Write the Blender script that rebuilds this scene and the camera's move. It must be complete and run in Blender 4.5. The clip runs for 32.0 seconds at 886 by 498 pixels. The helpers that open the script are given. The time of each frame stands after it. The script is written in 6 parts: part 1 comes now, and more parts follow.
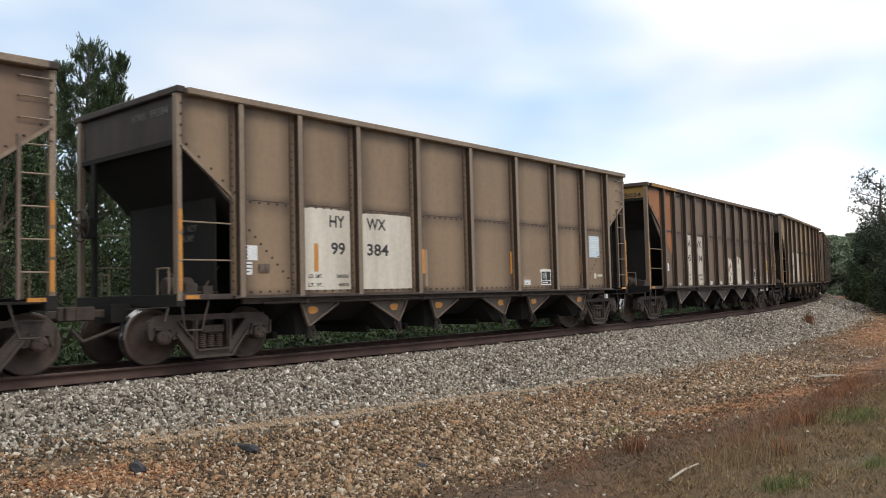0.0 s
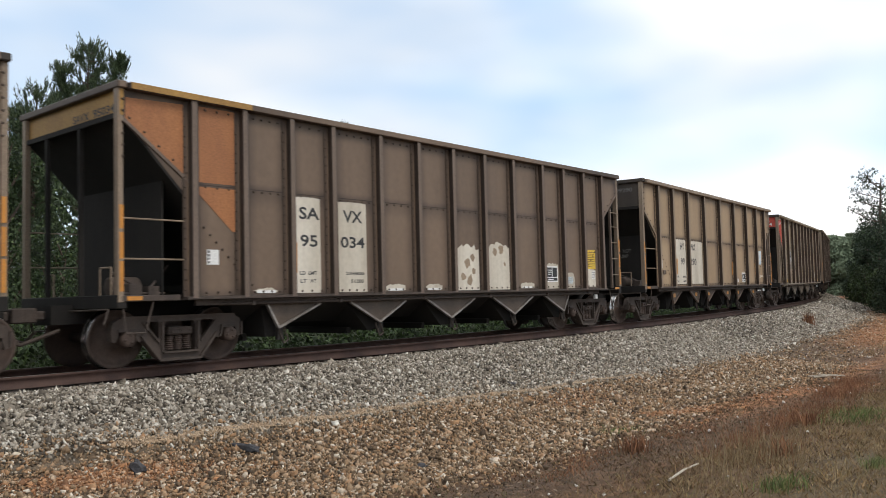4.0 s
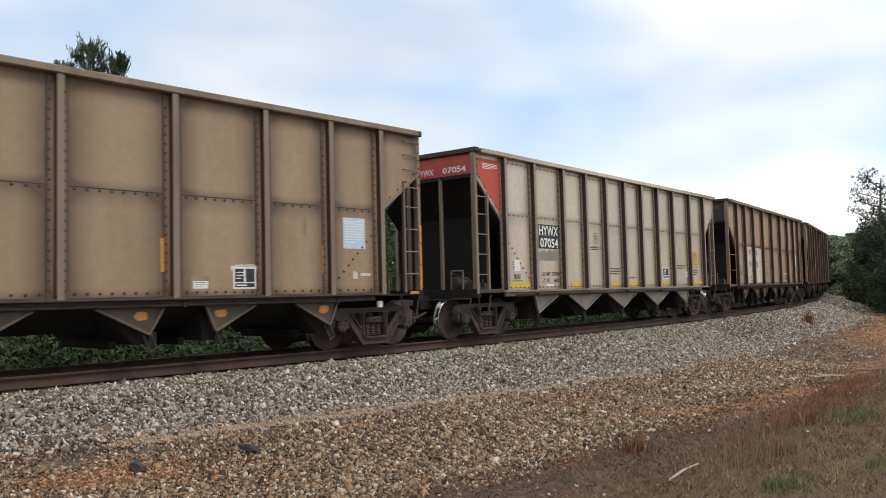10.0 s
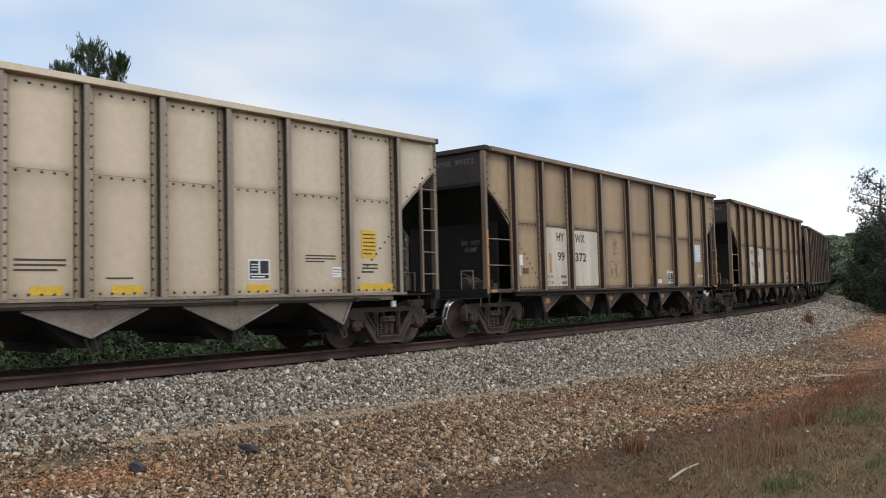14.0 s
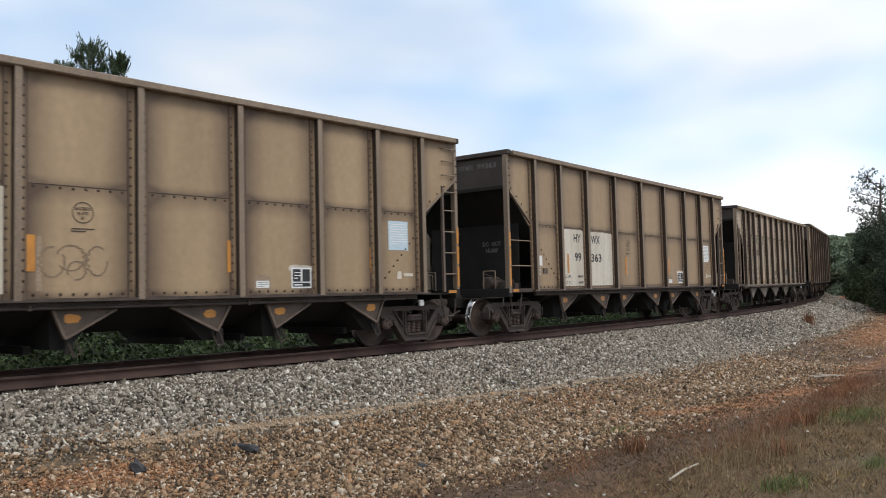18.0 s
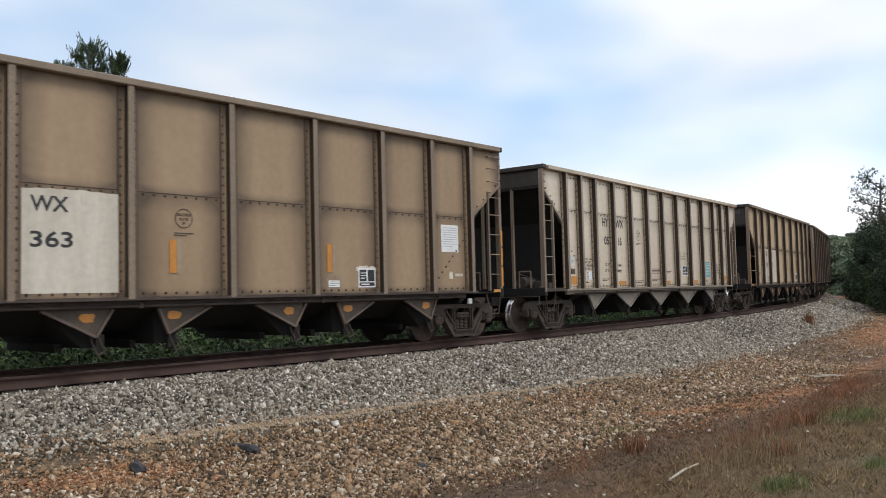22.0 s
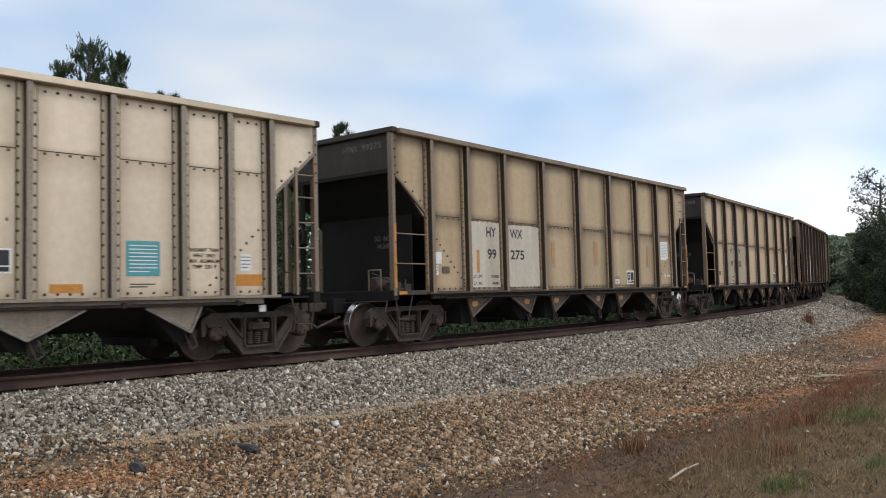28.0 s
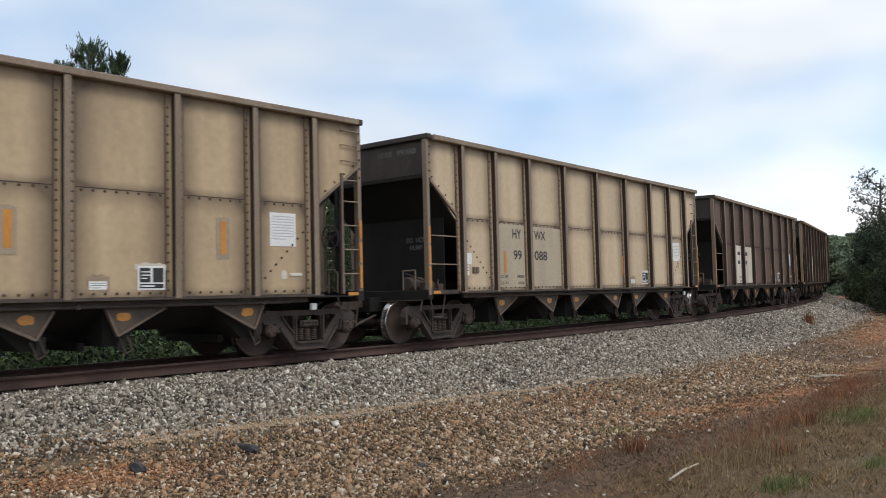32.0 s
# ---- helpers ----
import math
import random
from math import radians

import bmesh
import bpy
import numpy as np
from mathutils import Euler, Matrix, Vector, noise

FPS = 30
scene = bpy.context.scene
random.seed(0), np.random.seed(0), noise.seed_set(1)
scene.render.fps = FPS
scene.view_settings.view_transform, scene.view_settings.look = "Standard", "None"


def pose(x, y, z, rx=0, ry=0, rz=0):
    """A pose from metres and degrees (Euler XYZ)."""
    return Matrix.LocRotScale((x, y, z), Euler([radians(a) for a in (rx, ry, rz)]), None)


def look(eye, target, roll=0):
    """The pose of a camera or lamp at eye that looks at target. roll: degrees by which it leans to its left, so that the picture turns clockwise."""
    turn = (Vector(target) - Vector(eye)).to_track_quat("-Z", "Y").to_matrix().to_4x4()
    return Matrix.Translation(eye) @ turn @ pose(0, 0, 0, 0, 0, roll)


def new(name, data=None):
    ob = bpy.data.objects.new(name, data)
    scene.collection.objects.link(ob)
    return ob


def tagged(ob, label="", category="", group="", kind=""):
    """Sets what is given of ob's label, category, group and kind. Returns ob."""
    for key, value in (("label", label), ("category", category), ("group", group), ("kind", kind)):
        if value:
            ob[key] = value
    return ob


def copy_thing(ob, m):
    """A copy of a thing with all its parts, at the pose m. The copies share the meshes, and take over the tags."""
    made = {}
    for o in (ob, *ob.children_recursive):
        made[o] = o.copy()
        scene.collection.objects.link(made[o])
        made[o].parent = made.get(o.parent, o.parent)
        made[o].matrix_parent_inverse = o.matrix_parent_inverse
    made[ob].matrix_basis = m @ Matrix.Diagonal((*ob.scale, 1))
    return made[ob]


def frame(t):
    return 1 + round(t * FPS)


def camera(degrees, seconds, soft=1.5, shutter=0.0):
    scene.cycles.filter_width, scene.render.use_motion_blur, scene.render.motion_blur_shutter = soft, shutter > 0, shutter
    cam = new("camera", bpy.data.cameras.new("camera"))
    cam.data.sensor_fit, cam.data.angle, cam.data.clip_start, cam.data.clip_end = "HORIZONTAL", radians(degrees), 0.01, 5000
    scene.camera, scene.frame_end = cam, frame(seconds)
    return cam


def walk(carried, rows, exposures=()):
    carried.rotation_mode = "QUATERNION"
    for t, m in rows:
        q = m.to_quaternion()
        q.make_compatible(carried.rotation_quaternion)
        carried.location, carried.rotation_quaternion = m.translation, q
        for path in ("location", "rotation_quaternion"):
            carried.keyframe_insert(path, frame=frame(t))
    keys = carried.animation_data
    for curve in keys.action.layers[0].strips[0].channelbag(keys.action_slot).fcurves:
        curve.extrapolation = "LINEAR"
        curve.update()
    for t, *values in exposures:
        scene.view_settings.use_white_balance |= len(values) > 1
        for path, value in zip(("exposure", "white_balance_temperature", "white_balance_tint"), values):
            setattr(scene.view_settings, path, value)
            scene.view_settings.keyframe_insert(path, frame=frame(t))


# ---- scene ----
from mathutils.geometry import tessellate_polygon

# Camera: stands still beside the line, outside the curve.
cam = camera(56.521, 32.0, soft=0.7, shutter=0.3)
EYE = (0.0, -13.285, 1.384)
HOLD = pose(*EYE, 0, 0, 44.311 - 90.0) @ pose(0, 0, 0, 90.0 + 3.655, 0, 0) @ pose(0, 0, 0, 0, 0, 1.291)
# the camera's automatic exposure gives way as the pale cars and the dull light come
walk(cam, [(0.0, HOLD), (32.0, HOLD)], [(0, 0.0, 6400, 10), (7, 0.0, 6400, 10), (9, -0.04, 6400, 10), (11, -0.10, 6300, 10), (13, -0.20, 6200, 10), (14.5, -0.18, 6200, 10), (17, -0.10, 6200, 10), (20.4, -0.06, 6250, 10), (23, -0.14, 6150, 10), (25, -0.18, 6200, 10), (28, -0.20, 6200, 10), (30, -0.14, 6200, 10), (32, -0.16, 6200, 10)])

# The line: an easing curve to the left, canted inwards, climbing; rail tops at z = 0 abreast of the camera.
CURVE, EASE, GRADE, CANT = 5.205e-3, -0.759e-5, 0.03744, 1.792
HALF = 6.292
PITCH_CARS, FIRST = 16.216, 13.426
SPEED_T = (0, 3, 6, 9, 12, 14.5, 17, 19, 21, 23, 25, 28, 30, 32)
SPEED_V = (4.256, 4.185, 4.111, 4.038, 3.976, 3.903, 3.804, 3.699, 3.613, 3.566, 3.615, 3.701, 3.795, 3.930)
SLACK = {2: 0.03, 4: 0.04, 7: 0.02, 8: 0.12, 9: 0.14, 10: 0.14, 11: 0.14, 12: 0.14, 13: 0.14}

LINE_S = np.arange(-260.0, 620.0, 0.5)
_h = CURVE * LINE_S + EASE * np.maximum(LINE_S, 0) ** 2 / 2
LINE_H = np.where(LINE_S > 300, CURVE * 300 + EASE * 300 ** 2 / 2, _h)
_z = int(np.argmin(np.abs(LINE_S)))
_x = np.concatenate([[0.0], np.cumsum((np.cos(LINE_H)[1:] + np.cos(LINE_H)[:-1]) * 0.25)])
_y = np.concatenate([[0.0], np.cumsum((np.sin(LINE_H)[1:] + np.sin(LINE_H)[:-1]) * 0.25)])
LINE_X, LINE_Y = _x - _x[_z], _y - _y[_z]


def travelled(t):
    """Metres that the train has gone at t seconds."""
    u = np.linspace(0.0, t, 200)
    v = np.interp(u, SPEED_T, SPEED_V)
    return float(((v[1:] + v[:-1]) / 2 * np.diff(u)).sum())


def heading(s):
    return float(np.interp(s, LINE_S, LINE_H))


def climb(s):
    """Height of the line at s: it levels out far off."""
    return GRADE * max(-60.0, min(s, 110.0))


def on_line(s, lateral=0.0, up=0.0):
    """A place by the distance along the line, to its left and above it (level across)."""
    h = heading(s)
    return Vector((float(np.interp(s, LINE_S, LINE_X)) - lateral * math.sin(h), float(np.interp(s, LINE_S, LINE_Y)) + lateral * math.cos(h), climb(s) + up))


def canted(s, lateral, up):
    """The same, in the canted plane of the rails."""
    b = radians(CANT)
    return on_line(s, lateral * math.cos(b) + up * math.sin(b), up * math.cos(b) - lateral * math.sin(b))


def car_pose(s):
    """A car whose bogies ride the line at s - HALF and s + HALF."""
    p, q = on_line(s - HALF), on_line(s + HALF)
    m, d = (p + q) / 2, q - p
    turn = math.degrees(math.atan2(d.y, d.x))
    tip = math.degrees(math.atan2(d.z, math.hypot(d.x, d.y)))
    return pose(m.x, m.y, m.z, 0, 0, turn) @ pose(0, 0, 0, 0, -tip, 0) @ pose(0, 0, 0, -CANT, 0, 0)


# World: hazy, mostly overcast sky with thin blue gaps.
world = bpy.data.worlds.new("sky")
scene.world = world
world.use_nodes = True
wn, wl = world.node_tree.nodes, world.node_tree.links
wn.clear()
SUN_AZ, SUN_EL = -80.0, 52.0
sky = wn.new("ShaderNodeTexSky")
sky.sky_type, sky.sun_disc = "NISHITA", False
sky.sun_elevation, sky.sun_rotation = radians(SUN_EL), radians(90.0 - SUN_AZ)
sky.air_density, sky.dust_density, sky.ozone_density = 1.0, 2.0, 1.5
co = wn.new("ShaderNodeTexCoord")
mp = wn.new("ShaderNodeMapping")
mp.inputs["Scale"].default_value = (1.0, 1.0, 2.6)
mp.inputs["Location"].default_value = (0.35, 0.1, 0.2)
cl = wn.new("ShaderNodeTexNoise")
cl.inputs["Scale"].default_value, cl.inputs["Detail"].default_value, cl.inputs["Roughness"].default_value = 1.7, 4.0, 0.45
cr = wn.new("ShaderNodeValToRGB")
cr.color_ramp.elements[0].position, cr.color_ramp.elements[0].color = 0.34, (0.66, 0.66, 0.66, 1)
cr.color_ramp.elements[1].position, cr.color_ramp.elements[1].color = 0.62, (1, 1, 1, 1)
cc = wn.new("ShaderNodeTexNoise")
cc.inputs["Scale"].default_value, cc.inputs["Detail"].default_value = 2.2, 2.5
cq = wn.new("ShaderNodeValToRGB")
cq.color_ramp.elements[0].position, cq.color_ramp.elements[0].color = 0.31, (5.7, 8.5, 12.2, 1)
cq.color_ramp.elements[1].position, cq.color_ramp.elements[1].color = 0.53, (12.7, 12.7, 12.5, 1)
cm = cq.color_ramp.elements.new(0.41)
cm.color = (9.0, 10.5, 12.2, 1)
mx = wn.new("ShaderNodeMix")
mx.data_type = "RGBA"
bg = wn.new("ShaderNodeBackground")
bg.inputs["Strength"].default_value = 0.1
wo = wn.new("ShaderNodeOutputWorld")
wl.new(co.outputs["Generated"], mp.inputs["Vector"])
wl.new(mp.outputs["Vector"], cl.inputs["Vector"])
wl.new(mp.outputs["Vector"], cc.inputs["Vector"])
wl.new(cl.outputs["Fac"], cr.inputs["Fac"])
wl.new(cc.outputs["Fac"], cq.inputs["Fac"])
wl.new(cr.outputs["Color"], mx.inputs[0])
wl.new(sky.outputs["Color"], mx.inputs[6])
wl.new(cq.outputs["Color"], mx.inputs[7])
wl.new(mx.outputs[2], bg.inputs["Color"])
wl.new(bg.outputs["Background"], wo.inputs["Surface"])

sun = new("sun", bpy.data.lights.new("sun", "SUN"))
sun.data.energy, sun.data.angle, sun.data.color = 1.25, radians(12), (1.0, 0.91, 0.78)
d = Vector((math.cos(radians(SUN_AZ)) * math.cos(radians(SUN_EL)), math.sin(radians(SUN_AZ)) * math.cos(radians(SUN_EL)), math.sin(radians(SUN_EL))))
sun.matrix_world = look(d * 50, (0, 0, 0))

# ---- materials ----
def mat(name, base, dark=None, rough=0.7, metal=0.0, scale=6.0, streak=0.0, bump=0.15, fine=60.0, spots=None, spot_at=0.62, space="Object", island=0.0, each=0.0, grain=(0.78, 1.15), grime=0.0):
    """A worn surface: two tones of broad stains (drawn out downwards by streak), fine grain, optional rust or dirt spots, relief."""
    m = bpy.data.materials.new(name)
    m.use_nodes = True
    n, l = m.node_tree.nodes, m.node_tree.links
    b = n["Principled BSDF"]
    b.inputs["Roughness"].default_value, b.inputs["Metallic"].default_value = rough, metal
    tc = n.new("ShaderNodeTexCoord")
    oi = n.new("ShaderNodeObjectInfo")
    ad = n.new("ShaderNodeVectorMath")
    ad.operation = "MULTIPLY_ADD"
    ad.inputs[1].default_value = (1, 1, 1)
    sc = n.new("ShaderNodeVectorMath")
    sc.operation = "SCALE"
    sc.inputs[0].default_value = (37.0, 11.0, 23.0)
    l.new(oi.outputs["Random"], sc.inputs["Scale"])
    l.new(tc.outputs[space], ad.inputs[0])
    l.new(sc.outputs[0], ad.inputs[2])
    mp = n.new("ShaderNodeMapping")
    mp.inputs["Scale"].default_value = (1, 1, 1.0 / (1.0 + streak))
    l.new(ad.outputs[0], mp.inputs["Vector"])
    big = n.new("ShaderNodeTexNoise")
    big.inputs["Scale"].default_value, big.inputs["Detail"].default_value, big.inputs["Roughness"].default_value = scale, 6.0, 0.6
    l.new(mp.outputs["Vector"], big.inputs["Vector"])
    r = n.new("ShaderNodeValToRGB")
    r.color_ramp.elements[0].position, r.color_ramp.elements[1].position = 0.32, 0.68
    dk = dark or tuple(c * 0.6 for c in base)
    r.color_ramp.elements[0].color, r.color_ramp.elements[1].color = (*dk, 1), (*base, 1)
    l.new(big.outputs["Fac"], r.inputs["Fac"])
    out = r.outputs["Color"]
    gr = n.new("ShaderNodeTexNoise")
    gr.inputs["Scale"].default_value, gr.inputs["Detail"].default_value = fine, 3.0
    l.new(ad.outputs[0], gr.inputs["Vector"])

    def mix(kind, fac, a, c):
        q = n.new("ShaderNodeMix")
        q.data_type, q.blend_type = "RGBA", kind
        for v, i in ((fac, 0), (a, 6), (c, 7)):
            if isinstance(v, (int, float)):
                q.inputs[i].default_value = v
            elif isinstance(v, tuple):
                q.inputs[i].default_value = (*v, 1)
            else:
                l.new(v, q.inputs[i])
        return q.outputs[2]

    gv = n.new("ShaderNodeMapRange")
    gv.inputs[1].default_value, gv.inputs[2].default_value, gv.inputs[3].default_value, gv.inputs[4].default_value = 0.3, 0.7, *grain
    l.new(gr.outputs["Fac"], gv.inputs[0])
    out = mix("MULTIPLY", 1.0, out, gv.outputs[0])
    if spots:
        sp = n.new("ShaderNodeTexNoise")
        sp.inputs["Scale"].default_value, sp.inputs["Detail"].default_value, sp.inputs["Roughness"].default_value = scale * 2.7, 8.0, 0.7
        l.new(mp.outputs["Vector"], sp.inputs["Vector"])
        sr = n.new("ShaderNodeValToRGB")
        sr.color_ramp.elements[0].position, sr.color_ramp.elements[1].position = spot_at, spot_at + 0.08
        l.new(sp.outputs["Fac"], sr.inputs["Fac"])
        out = mix("MIX", sr.outputs["Color"], out, spots)
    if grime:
        # dirt and painted shade along posts, seams and chord, broken up by the streaks
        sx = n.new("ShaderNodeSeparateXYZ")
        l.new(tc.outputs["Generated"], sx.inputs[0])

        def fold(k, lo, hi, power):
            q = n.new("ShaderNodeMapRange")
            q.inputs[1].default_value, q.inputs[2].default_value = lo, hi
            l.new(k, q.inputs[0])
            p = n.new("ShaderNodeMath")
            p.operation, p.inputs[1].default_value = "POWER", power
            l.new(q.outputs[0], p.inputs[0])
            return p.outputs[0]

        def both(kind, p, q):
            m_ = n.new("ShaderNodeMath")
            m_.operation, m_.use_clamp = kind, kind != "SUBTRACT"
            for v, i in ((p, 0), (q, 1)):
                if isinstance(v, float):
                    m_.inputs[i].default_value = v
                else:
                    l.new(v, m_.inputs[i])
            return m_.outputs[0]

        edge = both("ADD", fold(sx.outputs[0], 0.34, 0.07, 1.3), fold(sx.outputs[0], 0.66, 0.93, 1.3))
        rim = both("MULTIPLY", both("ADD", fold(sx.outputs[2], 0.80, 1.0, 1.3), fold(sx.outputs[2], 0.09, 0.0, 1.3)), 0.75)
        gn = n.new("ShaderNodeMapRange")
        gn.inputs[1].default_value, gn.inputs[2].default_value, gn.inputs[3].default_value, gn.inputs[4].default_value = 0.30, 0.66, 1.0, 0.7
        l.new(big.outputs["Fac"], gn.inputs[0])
        edge_dark = both("MULTIPLY", both("ADD", edge, rim), gn.outputs[0])
        out = mix("MIX", edge_dark, out, grime)
    if island or each:
        gi = n.new("ShaderNodeNewGeometry")
        src = gi.outputs["Random Per Island"] if island else oi.outputs["Random"]
        k = island or each
        iv = n.new("ShaderNodeMapRange")
        iv.inputs[3].default_value, iv.inputs[4].default_value = 1.0 - k, 1.0 + k
        l.new(src, iv.inputs[0])
        out = mix("MULTIPLY", 1.0, out, iv.outputs[0])
    l.new(out, b.inputs["Base Color"])
    if bump:
        bp = n.new("ShaderNodeBump")
        bp.inputs["Strength"].default_value, bp.inputs["Distance"].default_value = bump, 0.01
        l.new(gr.outputs["Fac"], bp.inputs["Height"])
        l.new(bp.outputs["Normal"], b.inputs["Normal"])
    return m


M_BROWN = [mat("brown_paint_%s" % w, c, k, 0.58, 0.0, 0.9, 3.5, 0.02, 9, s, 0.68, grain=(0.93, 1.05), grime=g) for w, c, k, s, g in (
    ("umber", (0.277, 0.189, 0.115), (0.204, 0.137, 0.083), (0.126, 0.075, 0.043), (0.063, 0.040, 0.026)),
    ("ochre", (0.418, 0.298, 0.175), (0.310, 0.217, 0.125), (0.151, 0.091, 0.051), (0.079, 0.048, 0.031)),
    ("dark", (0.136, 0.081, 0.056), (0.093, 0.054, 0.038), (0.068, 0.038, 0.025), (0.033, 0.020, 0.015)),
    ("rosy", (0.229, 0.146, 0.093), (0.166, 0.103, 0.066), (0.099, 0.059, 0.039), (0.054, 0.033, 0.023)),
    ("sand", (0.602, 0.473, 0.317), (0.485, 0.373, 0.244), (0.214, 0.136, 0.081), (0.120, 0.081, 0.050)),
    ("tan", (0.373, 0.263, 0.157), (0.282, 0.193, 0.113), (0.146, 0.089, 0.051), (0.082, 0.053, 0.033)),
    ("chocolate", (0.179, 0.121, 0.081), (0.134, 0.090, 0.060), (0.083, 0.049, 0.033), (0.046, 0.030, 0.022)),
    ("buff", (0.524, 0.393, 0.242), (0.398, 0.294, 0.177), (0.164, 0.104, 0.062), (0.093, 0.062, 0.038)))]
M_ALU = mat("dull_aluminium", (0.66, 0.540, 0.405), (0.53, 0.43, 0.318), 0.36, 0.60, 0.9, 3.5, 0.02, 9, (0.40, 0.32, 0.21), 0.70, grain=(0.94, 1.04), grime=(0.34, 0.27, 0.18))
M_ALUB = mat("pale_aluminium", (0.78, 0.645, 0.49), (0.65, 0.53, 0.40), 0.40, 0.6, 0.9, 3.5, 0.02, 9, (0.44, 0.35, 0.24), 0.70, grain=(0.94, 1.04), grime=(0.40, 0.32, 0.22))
# dark tone of the post sides: part dirt, part shade painted in
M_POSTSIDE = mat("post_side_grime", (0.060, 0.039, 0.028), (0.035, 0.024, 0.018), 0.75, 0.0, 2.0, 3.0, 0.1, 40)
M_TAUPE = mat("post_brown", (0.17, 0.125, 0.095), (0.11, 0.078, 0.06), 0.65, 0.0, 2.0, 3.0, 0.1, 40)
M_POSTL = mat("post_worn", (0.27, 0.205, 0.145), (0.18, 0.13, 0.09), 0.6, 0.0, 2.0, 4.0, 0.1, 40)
M_POSTG = mat("post_grey_brown", (0.34, 0.285, 0.235), (0.24, 0.195, 0.155), 0.5, 0.3, 2.0, 4.0, 0.05, 40)
M_VEE = mat("hopper_plate", (0.34, 0.285, 0.225), (0.22, 0.18, 0.14), 0.5, 0.4, 2.5, 1.0, 0.05, 40, (0.12, 0.09, 0.065), 0.62)
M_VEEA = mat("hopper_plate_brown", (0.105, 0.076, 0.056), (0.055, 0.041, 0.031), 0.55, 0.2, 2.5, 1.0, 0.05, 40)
M_RIM = mat("worn_hopper_rim", (0.36, 0.33, 0.30), (0.16, 0.135, 0.115), 0.4, 0.5, 3.0, 0.0, 0.05, 40)
# soot, with the deep shade under and inside the cars put into its tone
M_SOOT_SHADE = mat("sooty_steel", (0.017, 0.014, 0.012), (0.009, 0.008, 0.007), 0.9, 0.0, 2.0, 1.0, 0.2, 30)
M_FRAME = mat("bogie_cast_steel", (0.085, 0.062, 0.050), (0.045, 0.034, 0.028), 0.75, 0.1, 4.0, 0.0, 0.25, 50)
M_WHEEL = mat("wheel_plate_rust", (0.085, 0.056, 0.043), (0.05, 0.034, 0.027), 0.75, 0.1, 5.0, 0.0, 0.2, 50)
M_TREAD = mat("polished_tread", (0.55, 0.54, 0.53), (0.42, 0.41, 0.40), 0.26, 1.0, 8.0, 0.0, 0.05, 90)
M_WHITE = mat("worn_white_paint", (0.68, 0.63, 0.54), (0.44, 0.385, 0.305), 0.6, 0.0, 1.6, 6.0, 0.01, 12, (0.25, 0.19, 0.125), 0.68, grain=(0.93, 1.05))
M_RIVET = mat("grimy_rivets", (0.075, 0.050, 0.034), (0.045, 0.030, 0.021), 0.7, 0.0, 3.0, 0.0, 0.1, 30)
M_CLEAN = mat("white_label", (0.80, 0.80, 0.79), (0.72, 0.72, 0.71), 0.5, 0.0, 8.0, 0.0, 0.03, 60)
M_BLUEW = mat("pale_blue_label", (0.55, 0.66, 0.74), (0.48, 0.60, 0.68), 0.45, 0.0, 6.0, 0.0, 0.03, 60)
M_TEAL = mat("teal_label", (0.10, 0.36, 0.40), (0.07, 0.29, 0.33), 0.5, 0.0, 8.0, 0.0, 0.03, 60)
M_ORANGE = mat("orange_reflector", (0.60, 0.25, 0.03), (0.46, 0.19, 0.03), 0.4, 0.0, 7.0, 1.0, 0.03, 90, (0.20, 0.12, 0.05), 0.60)
M_YELLOW = mat("yellow_label", (0.72, 0.48, 0.03), (0.60, 0.38, 0.03), 0.45, 0.0, 8.0, 0.0, 0.03, 60)
M_RED = mat("faded_red_paint", (0.52, 0.075, 0.045), (0.42, 0.055, 0.035), 0.55, 0.0, 2.0, 2.0, 0.05, 40, (0.25, 0.14, 0.1), 0.7)
M_RUSTO = mat("orange_primer", (0.36, 0.145, 0.05), (0.27, 0.105, 0.04), 0.6, 0.0, 2.0, 2.0, 0.05, 40, (0.15, 0.08, 0.045), 0.66)
M_YEND = mat("yellow_end_paint", (0.36, 0.20, 0.045), (0.27, 0.145, 0.035), 0.6, 0.0, 2.0, 2.0, 0.05, 40, (0.12, 0.07, 0.03), 0.66)
M_INK = mat("black_lettering", (0.03, 0.03, 0.032), (0.02, 0.02, 0.022), 0.6, 0.0, 8.0, 0.0, 0.0, 60)
M_RAIL = mat("rusty_rail", (0.085, 0.046, 0.034), (0.055, 0.030, 0.024), 0.75, 0.1, 3.0, 0.0, 0.15, 60, space="Object")
M_RAILTOP = mat("bright_rail_head", (0.22, 0.19, 0.18), (0.14, 0.11, 0.1), 0.4, 0.7, 3.0, 0.0, 0.05, 60)
M_TIE = mat("creosoted_sleeper", (0.07, 0.052, 0.042), (0.04, 0.03, 0.025), 0.9, 0.0, 4.0, 0.0, 0.4, 40, each=0.3)

# ---- building helpers ----
def part(name, bm, material, parent=None, label="", m=None, smooth=False):
    """Links a bmesh as one mesh object under a thing or a part."""
    me = bpy.data.meshes.new(name)
    if smooth:
        for f in bm.faces:
            f.smooth = True
    bm.normal_update()
    bm.to_mesh(me)
    bm.free()
    if material:
        me.materials.append(material)
    ob = new(name, me)
    if parent:
        ob.parent = parent
    if m is not None:
        ob.matrix_basis = m
    return tagged(ob, label)


def again(ob, parent, m):
    """The same mesh as a further part, at the pose m under parent."""
    o = new(ob.name.split(".")[0], ob.data)
    o.parent, o.matrix_basis = parent, m
    if "label" in ob:
        o["label"] = ob["label"]
    return o


def thing(name, label, category, group="", kind="", m=None):
    ob = new(name)
    ob.empty_display_size = 0.3
    if m is not None:
        ob.matrix_basis = m
    return tagged(ob, label, category, group, kind)


